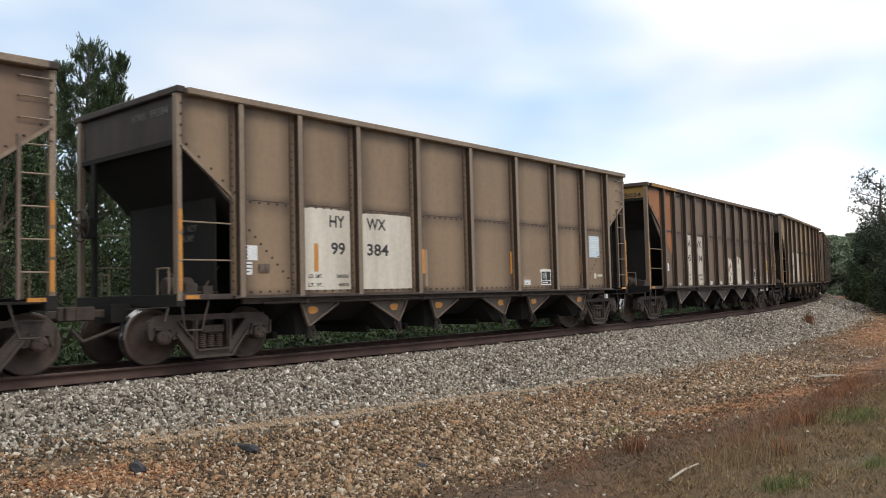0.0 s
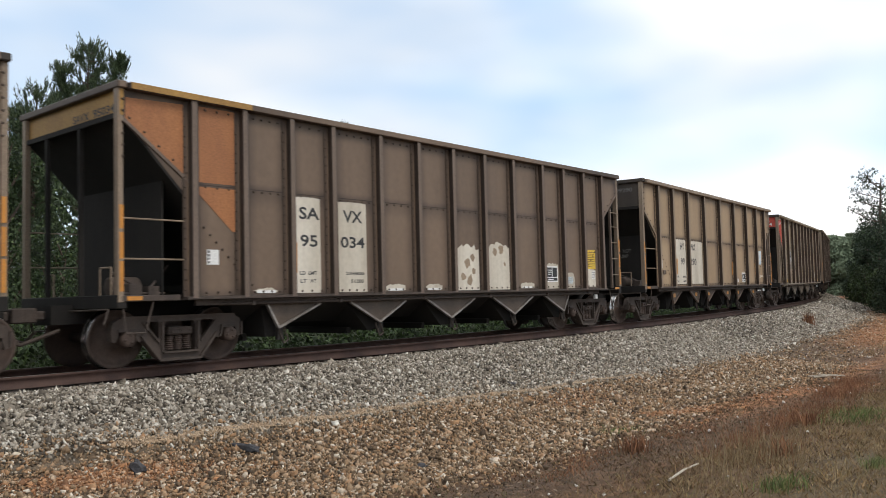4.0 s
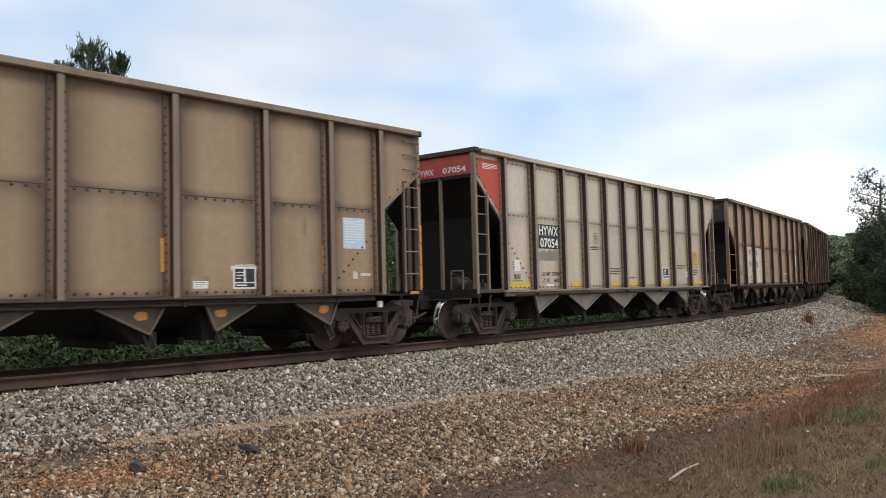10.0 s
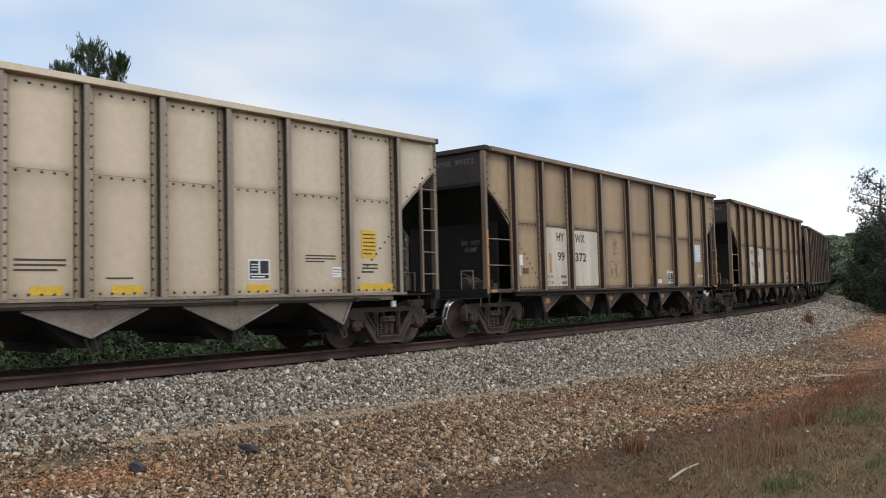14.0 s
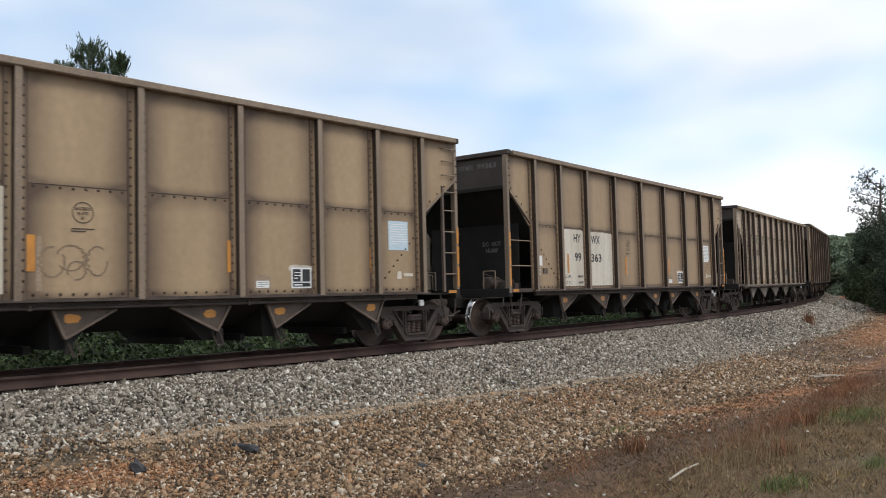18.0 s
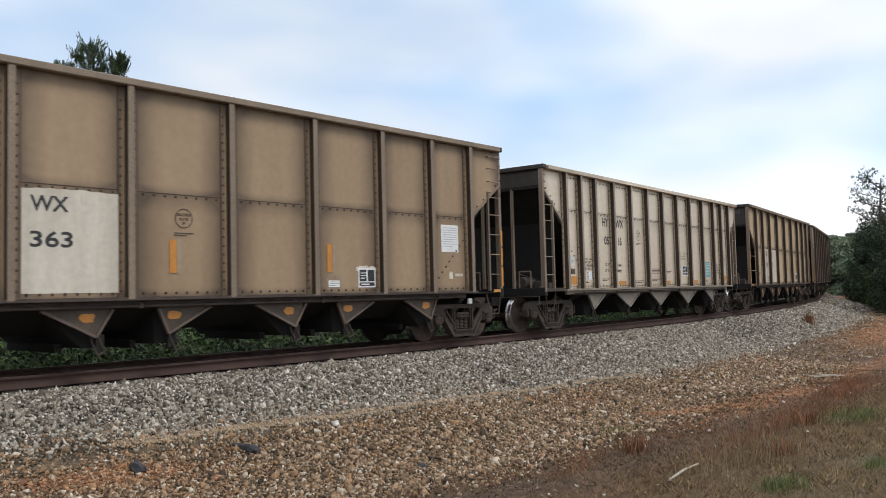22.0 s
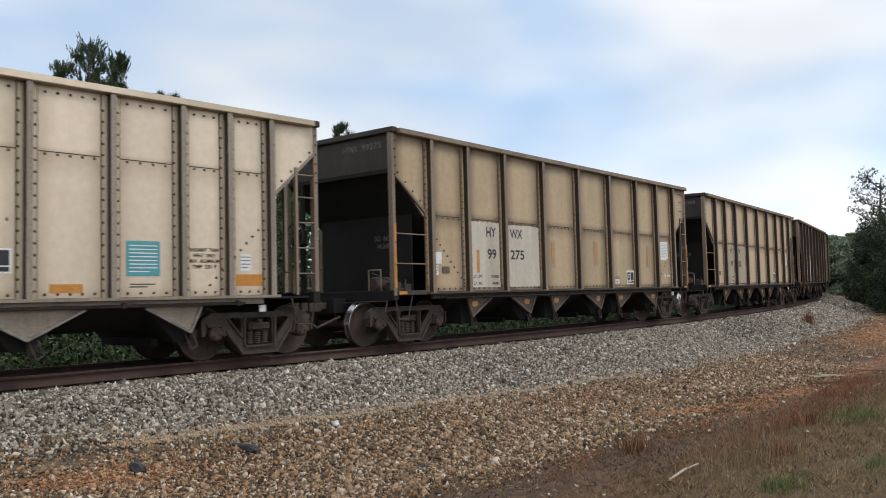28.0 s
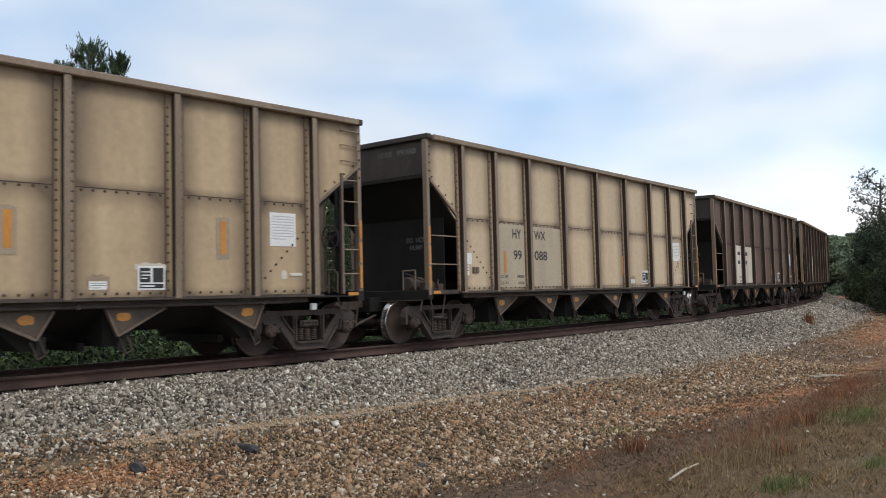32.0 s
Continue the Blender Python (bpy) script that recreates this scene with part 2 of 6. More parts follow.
def box(bm, x0, x1, y0, y1, z0, z1):
    v = [bm.verts.new(p) for p in ((x0, y0, z0), (x1, y0, z0), (x1, y1, z0), (x0, y1, z0), (x0, y0, z1), (x1, y0, z1), (x1, y1, z1), (x0, y1, z1))]
    for f in ((3, 2, 1, 0), (4, 5, 6, 7), (0, 1, 5, 4), (1, 2, 6, 5), (2, 3, 7, 6), (3, 0, 4, 7)):
        bm.faces.new([v[i] for i in f])
    return bm


def boxes(*rows):
    bm = bmesh.new()
    for r in rows:
        box(bm, *r)
    return bm


def soften(bm, w=0.01, seg=1):
    bmesh.ops.bevel(bm, geom=list(bm.edges), offset=w, segments=seg, affect="EDGES", profile=0.6)
    return bm


def prism(outline, y0, y1, bm=None, axis="y"):
    """A plate: an outline in x, z (axis y) or y, z (axis x), given thickness along the axis."""
    bm = bm or bmesh.new()
    put = (lambda a, c, t: (a, t, c)) if axis == "y" else (lambda a, c, t: (t, a, c))
    a = [bm.verts.new(put(u, w, y0)) for u, w in outline]
    b = [bm.verts.new(put(u, w, y1)) for u, w in outline]
    bm.faces.new(a)
    bm.faces.new(list(reversed(b)))
    for i in range(len(a)):
        j = (i + 1) % len(a)
        bm.faces.new((a[j], a[i], b[i], b[j]))
    bmesh.ops.recalc_face_normals(bm, faces=bm.faces)
    return bm


def rod(p, q, r=0.012, n=6, bm=None):
    bm = bm or bmesh.new()
    p, q = Vector(p), Vector(q)
    d = (q - p).normalized()
    u = d.orthogonal().normalized()
    w = d.cross(u)
    rings = [[bm.verts.new(c + u * (r * math.cos(i * math.tau / n)) + w * (r * math.sin(i * math.tau / n))) for i in range(n)] for c in (p, q)]
    for i in range(n):
        j = (i + 1) % n
        bm.faces.new((rings[0][i], rings[0][j], rings[1][j], rings[1][i]))
    bm.faces.new(list(reversed(rings[0])))
    bm.faces.new(rings[1])
    return bm


def lathe(profile, n=24, bm=None, axis="y", centre=(0, 0, 0), mats=None, closed=False):
    """Turns a profile of (radius, along) round an axis."""
    bm = bm or bmesh.new()
    cx, cy, cz = centre
    rings = []
    for r, h in profile:
        ring = []
        for i in range(n):
            a = i * math.tau / n
            p = {"y": (r * math.cos(a), h, r * math.sin(a)), "z": (r * math.cos(a), r * math.sin(a), h), "x": (h, r * math.cos(a), r * math.sin(a))}[axis]
            ring.append(bm.verts.new((p[0] + cx, p[1] + cy, p[2] + cz)))
        rings.append(ring)
    for k in range(len(rings) - 1):
        for i in range(n):
            j = (i + 1) % n
            f = bm.faces.new((rings[k][i], rings[k][j], rings[k + 1][j], rings[k + 1][i]))
            if mats:
                f.material_index = mats[k]
    if closed:
        for i in range(n):
            j = (i + 1) % n
            bm.faces.new((rings[-1][i], rings[-1][j], rings[0][j], rings[0][i]))
    else:
        bm.faces.new(rings[0])
        bm.faces.new(list(reversed(rings[-1])))
    bmesh.ops.recalc_face_normals(bm, faces=bm.faces)
    return bm


def from_arrays(name, verts, faces, material, parent=None):
    """One mesh out of arrays of corners and of equal-sided faces."""
    me = bpy.data.meshes.new(name)
    verts, faces = np.asarray(verts, dtype=np.float32), np.asarray(faces, dtype=np.int32)
    k = faces.shape[1]
    me.vertices.add(len(verts))
    me.vertices.foreach_set("co", verts.ravel())
    me.loops.add(faces.size)
    me.loops.foreach_set("vertex_index", faces.ravel())
    me.polygons.add(len(faces))
    me.polygons.foreach_set("loop_start", np.arange(0, faces.size, k, dtype=np.int32))
    me.update(calc_edges=True)
    me.validate()
    if material:
        me.materials.append(material)
    ob = new(name, me)
    if parent:
        ob.parent = parent
    return ob


# ---- ground ----
# Cross-section of the formation, from the far side to the camera's side: lateral metres, height.
PROFILE = [(600, 3.0), (80, 1.0), (30, 0.2), (12, -0.5), (6.5, -0.9), (4.4, -0.95), (2.1, -0.26), (1.35, -0.23), (0, -0.23), (-0.80, -0.24), (-0.92, -0.205), (-1.3, -0.18), (-1.6, -0.17), (-2.0, -0.20), (-3.4, -0.76), (-5, -0.96), (-6.5, -0.98), (-8.0, -0.86), (-10.0, -0.73), (-13.0, -0.55), (-20, -0.3), (-40, 0.2), (-140, 1.0)]


def height(lat):
    xs = [p[0] for p in reversed(PROFILE)]
    return float(np.interp(lat, xs, [p[1] for p in reversed(PROFILE)]))


def ground_at(s, lat):
    """Ground height with its small unevenness."""
    z = height(lat)
    if lat < -2.2 or lat > 2.4:
        k = min(1.0, (abs(lat) - 2.0) / 3.0)
        z += k * (0.10 * noise.noise((s * 0.35, lat * 0.35, 3.0)) + 0.04 * noise.noise((s * 1.3, lat * 1.3, 9.0)))
    return z


def ground_mat():
    """Grey ballast, stained gravel, orange clay, litter and dry turf, by how far from the line they lie."""
    m = bpy.data.materials.new("formation_ground")
    m.use_nodes = True
    n, l = m.node_tree.nodes, m.node_tree.links
    b = n["Principled BSDF"]
    b.inputs["Roughness"].default_value = 0.95
    at = n.new("ShaderNodeAttribute")
    at.attribute_name = "across"
    cl = n.new("ShaderNodeAttribute")
    cl.attribute_name = "clay"
    tc = n.new("ShaderNodeTexCoord")
    nz = []
    for sc, de in ((0.9, 6.0), (7.0, 8.0), (45.0, 4.0)):
        t = n.new("ShaderNodeTexNoise")
        t.inputs["Scale"].default_value, t.inputs["Detail"].default_value, t.inputs["Roughness"].default_value = sc, de, 0.65
        l.new(tc.outputs["Object"], t.inputs["Vector"])
        nz.append(t)
    add = n.new("ShaderNodeMath")
    add.operation = "MULTIPLY_ADD"
    add.inputs[1].default_value = 1.4
    l.new(nz[0].outputs["Fac"], add.inputs[0])
    l.new(at.outputs["Fac"], add.inputs[2])
    mr = n.new("ShaderNodeMapRange")
    mr.inputs[1].default_value, mr.inputs[2].default_value = -12.0, 8.0
    l.new(add.outputs[0], mr.inputs[0])
    r = n.new("ShaderNodeValToRGB")
    el = r.color_ramp.elements
    # ballast and gravel stops are set dark to paint the shade between stones
    stops = ((0.0, (0.15, 0.11, 0.06)), (0.12, (0.125, 0.088, 0.048)), (0.20, (0.13, 0.07, 0.036)), (0.255, (0.10, 0.062, 0.037)), (0.295, (0.13, 0.072, 0.039)), (0.45, (0.105, 0.078, 0.052)), (0.470, (0.12, 0.092, 0.062)), (0.488, (0.085, 0.077, 0.066)), (0.545, (0.08, 0.072, 0.062)), (0.575, (0.030, 0.025, 0.021)), (0.70, (0.028, 0.024, 0.020)), (0.74, (0.06, 0.055, 0.045)), (0.80, (0.06, 0.055, 0.035)), (1.0, (0.045, 0.055, 0.025)))
    while len(el) < len(stops):
        el.new(0.5)
    for q, (p, c) in zip(el, stops):
        q.position, q.color = p, (*c, 1)
    l.new(mr.outputs[0], r.inputs["Fac"])

    def mix(kind, fac, a, c):
        q = n.new("ShaderNodeMix")
        q.data_type, q.blend_type = "RGBA", kind
        for v, i in ((fac, 0), (a, 6), (c, 7)):
            if isinstance(v, float):
                q.inputs[i].default_value = v
            elif isinstance(v, tuple):
                q.inputs[i].default_value = (*v, 1)
            else:
                l.new(v, q.inputs[i])
        return q.outputs[2]

    ca = n.new("ShaderNodeMath")
    ca.operation = "MULTIPLY_ADD"
    ca.inputs[1].default_value, ca.inputs[2].default_value = 1.6, -0.8
    l.new(nz[1].outputs["Fac"], ca.inputs[0])
    cs = n.new("ShaderNodeMath")
    cs.operation, cs.use_clamp = "ADD", True
    l.new(ca.outputs[0], cs.inputs[0])
    l.new(cl.outputs["Fac"], cs.inputs[1])
    cc = n.new("ShaderNodeMath")
    cc.operation, cc.use_clamp = "MULTIPLY", True
    l.new(cs.outputs[0], cc.inputs[0])
    l.new(cl.outputs["Fac"], cc.inputs[1])
    out = mix("MIX", cc.outputs[0], r.outputs["Color"], (0.36, 0.165, 0.075))
    for t, lo, hi in ((nz[1], 0.42, 1.5), (nz[2], 0.5, 1.45)):
        v = n.new("ShaderNodeMapRange")
        v.inputs[1].default_value, v.inputs[2].default_value, v.inputs[3].default_value, v.inputs[4].default_value = 0.3, 0.7, lo, hi
        l.new(t.outputs["Fac"], v.inputs[0])
        out = mix("MULTIPLY", 1.0, out, v.outputs[0])
    l.new(out, b.inputs["Base Color"])
    bp = n.new("ShaderNodeBump")
    bp.inputs["Strength"].default_value, bp.inputs["Distance"].default_value = 0.8, 0.03
    l.new(nz[2].outputs["Fac"], bp.inputs["Height"])
    l.new(bp.outputs["Normal"], b.inputs["Normal"])
    return m


def clayness(s, lat):
    """Where bare orange clay shows."""
    c = 0.75 * math.exp(-((lat + 7.5) / 0.55) ** 2) * min(1.0, max(0.0, (s - 9) / 4)) + 0.9 * math.exp(-((lat + 6.0) / 1.4) ** 2) * min(1.0, max(0.0, (s - 26) / 8))
    c += (1.1 * math.exp(-((lat + 6.6 + 0.42 * (s - 13.6)) / 0.30) ** 2) if 12.5 < s < 18.5 else 0.0) + 0.6 * math.exp(-((s - 3.8) / 1.2) ** 2 - ((lat + 4.0) / 0.4) ** 2) + 0.35 * math.exp(-((s - 14.2) / 0.8) ** 2 - ((lat + 4.05) / 0.35) ** 2)
    c += 0.3 * math.exp(-((lat + 4.6) / 0.9) ** 2) * (0.5 + noise.noise((s * 0.5, lat * 0.5, 1.7))) * (1.0 if s < 14 else 0.4)
    c += 0.38 * max(0.0, noise.noise((s * 0.25 + 5, lat * 0.25, 4.2)) - 0.1) * (1.0 if -8.4 < lat < -3.2 else 0.0)
    return max(0.0, min(1.0, c))


def build_ground():
    ss = np.concatenate([np.arange(-240, -60, 30.0), np.arange(-60, -6, 3.0), np.arange(-6, 40, 0.3), np.arange(40, 90, 1.0), np.arange(90, 590, 10.0)])
    ls = np.concatenate([np.array([200.0, 130, 80, 50, 30, 20, 12, 9, 6.5, 5.4, 4.4, 3.5, 2.1, 1.35, 0, -0.8, -0.92, -1.3, -1.6, -2.0]), np.arange(-2.3, -14.0, -0.3), np.array([-15.0, -17, -20, -26, -40, -60, -90, -140])])
    vs = [on_line(s, l, ground_at(s, l)) for s in ss for l in ls]
    n = len(ls)
    f = [(i * n + j, i * n + j + 1, (i + 1) * n + j + 1, (i + 1) * n + j) for i in range(len(ss) - 1) for j in range(n - 1)]
    ob = from_arrays("ground", [tuple(v) for v in vs], [q[::-1] for q in f], ground_mat())
    ob.data.polygons.foreach_set("use_smooth", [True] * len(ob.data.polygons))
    for name, fn in (("across", lambda s, q: q), ("clay", clayness)):
        at = ob.data.attributes.new(name, "FLOAT", "POINT")
        at.data.foreach_set("value", [float(fn(s, q)) for s in ss for q in ls])
    tagged(ob, "gravelly orange clay ground with a grey ballast shoulder", "ground", kind="structure")
    far = bmesh.new()
    box(far, -2500, 2500, -2500, 2500, -12.2, -12.0)
    tagged(part("distant_ground", far, M_FAR), "flat wooded land far off", "ground", kind="structure")
    return ob


M_FAR = mat("distant_grass", (0.08, 0.10, 0.04), (0.05, 0.07, 0.03), 0.95, 0.0, 0.05, 0.0, 0.0, 2)
build_ground()


def sweep(outline, s0, s1, step, lat, name, material, parent, label=""):
    """A closed outline (lateral, up) drawn along the canted line."""
    ss = np.arange(s0, s1 + step / 2, step)
    n = len(outline)
    vs = [tuple(canted(s, lat + a, b)) for s in ss for a, b in outline]
    f = [(i * n + j, i * n + (j + 1) % n, (i + 1) * n + (j + 1) % n, (i + 1) * n + j) for i in range(len(ss) - 1) for j in range(n)]
    ob = from_arrays(name, vs, f, material, parent)
    return tagged(ob, label)


RAIL = [(-0.036, -0.003), (0.036, -0.003), (0.037, -0.035), (0.009, -0.05), (0.009, -0.14), (0.07, -0.165), (0.07, -0.175), (-0.07, -0.175), (-0.07, -0.165), (-0.009, -0.14), (-0.009, -0.05), (-0.037, -0.035)]
track = thing("railway_track", "curved single railway track on wooden sleepers in grey ballast", "railway track", kind="structure")
for side in (-0.7535, 0.7535):
    sweep(RAIL, -60, 190, 1.0, side, "rail", M_RAIL, track, "rust-brown steel rail")
    sweep([(-0.03, 0.0), (0.03, 0.0), (0.03, -0.0028), (-0.03, -0.0028)], -60, 190, 1.0, side, "rail_head", M_RAILTOP, track, "wheel-polished running surface")

tie_mesh = None
for i in range(-30, 190):
    p = canted(i * 0.52, 0.0, -0.19)
    q = heading(i * 0.52)
    m = pose(p.x, p.y, p.z, 0, 0, math.degrees(q)) @ pose(0, 0, 0, -CANT + 0.4 * noise.noise((i * 7.1, 0, 0)), -2.19, 2.0 * noise.noise((0, i * 3.3, 0)))
    if tie_mesh is None:
        tie_mesh = part("sleeper", soften(boxes((-0.115, 0.115, -1.37, 1.37, -0.17, 0.0)), 0.012), M_TIE, track, "", m)
    else:
        again(tie_mesh, track, m)

# ---- the train ----
KIT = {}


def kit(key, name, make, material, parent, label="", m=None, smooth=False):
    """A part whose mesh is made once and shared by all that ask for the same key and material."""
    k = (key, material.name if material else "")
    if k not in KIT:
        ob = part(name, make(), material, parent, label, m, smooth)
        KIT[k] = ob.data
        return ob
    ob = new(name, KIT[k])
    ob.parent = parent
    if m is not None:
        ob.matrix_basis = m
    return tagged(ob, label)


def bar(bm, p, q, w, y0, y1):
    """A flat member in x, z from p to q, w wide, between y0 and y1."""
    p, q = Vector(p), Vector(q)
    d = (q - p).normalized()
    n = Vector((-d.y, d.x)) * w / 2
    return prism([tuple(p + n), tuple(q + n), tuple(q - n), tuple(p - n)], y0, y1, bm)


def side_frame_mesh():
    """A cast side frame: one plate with a spring opening, two lightening holes and jaws for the bearings, ribbed round its edges."""
    half = [(0.50, 0.775), (0.78, 0.80), (0.98, 0.785), (1.11, 0.71), (1.155, 0.58), (1.14, 0.43), (1.07, 0.41), (1.035, 0.50), (1.02, 0.585), (0.76, 0.585), (0.745, 0.47), (0.70, 0.40), (0.64, 0.43), (0.40, 0.135), (0.30, 0.09)]
    outer = half + [(-x, z) for x, z in reversed(half)]
    spring = [(-0.235, 0.705), (0.235, 0.705), (0.265, 0.66), (0.285, 0.27), (0.25, 0.215), (-0.25, 0.215), (-0.285, 0.27), (-0.265, 0.66)]
    hole = [(0.365, 0.685), (0.40, 0.71), (0.58, 0.71), (0.625, 0.67), (0.60, 0.61), (0.43, 0.41), (0.385, 0.42), (0.365, 0.46)]
    rings = [outer, spring, hole, [(-x, z) for x, z in hole]]
    bm = bmesh.new()
    flat = [q for r in rings for q in r]
    front = [bm.verts.new((x, -1.17, z)) for x, z in flat]
    back = [bm.verts.new((x, -1.04, z)) for x, z in flat]
    for t in tessellate_polygon([[Vector((x, z, 0.0)) for x, z in r] for r in rings]):
        bm.faces.new([front[i] for i in t])
        bm.faces.new([back[i] for i in reversed(t)])
    k = 0
    for r in rings:
        for i in range(len(r)):
            p, q = k + i, k + (i + 1) % len(r)
            bm.faces.new((front[p], front[q], back[q], back[p]))
        k += len(r)
    bmesh.ops.recalc_face_normals(bm, faces=bm.faces)
    # flanges that stand out round the top member, the diagonals and the spring seat
    a, b = -1.205, -1.165
    for s in (-1, 1):
        bar(bm, (s * 0.66, 0.50), (s * 0.36, 0.125), 0.045, a, b)
        bar(bm, (s * 0.315, 0.24), (s * 0.315, 0.70), 0.035, a, b)
        bar(bm, (s * 0.36, 0.375), (s * 0.64, 0.70), 0.03, a, b)
        bar(bm, (s * 1.13, 0.44), (s * 1.135, 0.66), 0.03, a, b)
        box(bm, s * 0.889 - 0.15, s * 0.889 + 0.15, a - 0.01, b + 0.08, 0.57, 0.615)
        bar(bm, (s * 0.76, 0.58), (s * 0.72, 0.42), 0.035, a, b)
    bar(bm, (-1.0, 0.785), (1.0, 0.785), 0.03, a, b)
    bar(bm, (-0.37, 0.105), (0.37, 0.105), 0.04, a - 0.01, b)
    box(bm, -0.31, 0.31, -1.23, -1.03, 0.205, 0.235)
    return bm


def spring_mesh():
    bm = bmesh.new()
    for x in (-0.155, 0.0, 0.155):
        prof = []
        for i in range(7):
            z = 0.25 + i * 0.033
            prof += [(0.058, z), (0.072, z + 0.009), (0.072, z + 0.02), (0.056, z + 0.028)]
        lathe(prof, 10, bm, "z", (x, -1.09, 0))
    return bm


def bolster_mesh():
    bm = boxes((-0.215, 0.215, -1.19, 1.19, 0.485, 0.615), (-0.26, 0.26, -0.8, 0.8, 0.5, 0.72))
    soften(bm, 0.02)
    box(bm, -0.17, 0.17, -1.215, -1.19, 0.515, 0.535)
    box(bm, -0.17, 0.17, -1.215, -1.19, 0.575, 0.595)
    for x in (-0.16, 0.0, 0.16):
        box(bm, x - 0.012, x + 0.012, -1.21, -1.19, 0.535, 0.575)
    for s in (-0.62, 0.62):
        box(bm, s - 0.05, s + 0.05, -0.9, 0.9, 0.30, 0.40)
    return bm


def wheelset_mesh():
    bm = bmesh.new()
    prof = [(0.09, -0.84), (0.155, -0.83), (0.175, -0.79), (0.30, -0.755), (0.385, -0.765), (0.40, -0.802), (0.452, -0.805), (0.459, -0.79), (0.460, -0.70), (0.486, -0.685), (0.484, -0.668), (0.40, -0.66), (0.18, -0.68), (0.09, -0.67)]
    mats = [0] * 6 + [1, 1, 1, 0, 0, 0, 0]
    lathe(prof, 36, bm, mats=mats)
    lathe([(r, -h) for r, h in prof], 36, bm, mats=mats)
    lathe([(0.085, -1.2), (0.085, 1.2)], 12, bm)
    for s in (-1, 1):
        lathe([(0.06, s * 1.245), (0.115, s * 1.24), (0.122, s * 1.20), (0.122, s * 1.02), (0.10, s * 0.98)], 16, bm)
        for i in range(3):
            t = i * math.tau / 3
            lathe([(0.022, s * 1.262), (0.022, s * 1.24)], 6, bm, centre=(0.065 * math.cos(t), 0, 0.065 * math.sin(t)))
    for f in bm.faces:
        f.smooth = True
    return bm


WHEELSETS = []


def bogie(car, x, turn, number):
    b = kit("bolster", "bogie", bolster_mesh, M_FRAME, car, "three-piece cast steel bogie", pose(x, 0, 0, 0, 0, turn))
    for rz in (0, 180):
        kit("frame", "side_frame", side_frame_mesh, M_FRAME, b, "", pose(0, 0, 0, 0, 0, rz))
        kit("spring", "spring", spring_mesh, M_WHEEL, b, "coil springs", pose(0, 0, 0, 0, 0, rz), True)
    for w in (-0.889, 0.889):
        o = kit("wheelset", "wheelset", wheelset_mesh, M_WHEEL, b, "rusty wheels with polished treads", pose(w, 0, 0.457))
        if len(o.data.materials) < 2:
            o.data.materials.append(M_TREAD)
        WHEELSETS.append((o, w, number))
    return b


def lettering(name, body, x0, x1, z0, z1, y, material, parent, label="", place=None):
    """Raised letters in the built-in face, filling the box x0..x1, z0..z1 on the side that looks to -y."""
    lines = body.split("\n")
    if len(lines) > 1:
        pitch, most = (z1 - z0) / (len(lines) - 0.3), max(len(q) for q in lines)
        for i, q in enumerate(lines):
            half = (x1 - x0) * len(q) / most / 2
            last = lettering(name, q, (x0 + x1) / 2 - half, (x0 + x1) / 2 + half, z1 - i * pitch - 0.7 * pitch, z1 - i * pitch, y, material, parent, label, place)
        return last
    words = [q.strip() for q in body.split("   " if "   " in body else " ") if q.strip()]
    if len(words) > 1:
        # words set apart are separate stencils
        step = (x1 - x0) / len(body)
        for q in words:
            i = body.index(q)
            last = lettering(name, q, x0 + step * i, x0 + step * (i + len(q)), z0, z1, y, material, parent, label, place)
        return last
    cu = bpy.data.curves.new(name, "FONT")
    cu.body, cu.extrude, cu.resolution_u = body, 0.0, 3
    cu.offset = 0.022
    tmp = bpy.data.objects.new(name, cu)
    scene.collection.objects.link(tmp)
    bpy.context.view_layer.update()
    me = bpy.data.meshes.new_from_object(tmp.evaluated_get(bpy.context.evaluated_depsgraph_get()))
    bpy.data.objects.remove(tmp)
    bpy.data.curves.remove(cu)
    n = len(me.vertices)
    v = np.empty(n * 3)
    me.vertices.foreach_get("co", v)
    v = v.reshape(-1, 3)
    lo, hi = v.min(0), v.max(0)
    w = np.zeros_like(v)
    w[:, 0] = x0 + (v[:, 0] - lo[0]) / max(1e-6, hi[0] - lo[0]) * (x1 - x0)
    w[:, 2] = z0 + (v[:, 1] - lo[1]) / max(1e-6, hi[1] - lo[1]) * (z1 - z0)
    w[:, 1] = y
    me.vertices.foreach_set("co", w.ravel())
    me.materials.clear()
    me.materials.append(material)
    me.update()
    ob = new(name, me)
    ob.parent = parent
    if place is not None:
        ob.matrix_basis = place
    return tagged(ob, label)


def plate(name, x0, x1, z0, z1, material, parent, label="", y=-1.604, ragged=0.0, seed=0, thick=0.004):
    """A thin sheet or painted patch on the side; ragged gives its upper edge the uneven line of brushed paint."""
    if not ragged:
        return part(name, boxes((x0, x1, y - thick, y, z0, z1)), material, parent, label)
    n = 14
    rnd = random.Random(seed)
    top = [(x0 + (x1 - x0) * i / n, z1 - ragged * (abs(i / n - 0.5) * 1.6) ** 3 + rnd.uniform(-1, 1) * ragged * 0.25) for i in range(n + 1)]
    return part(name, prism([(x0, z0), (x1, z0)] + top[::-1], y - thick, y), material, parent, label)


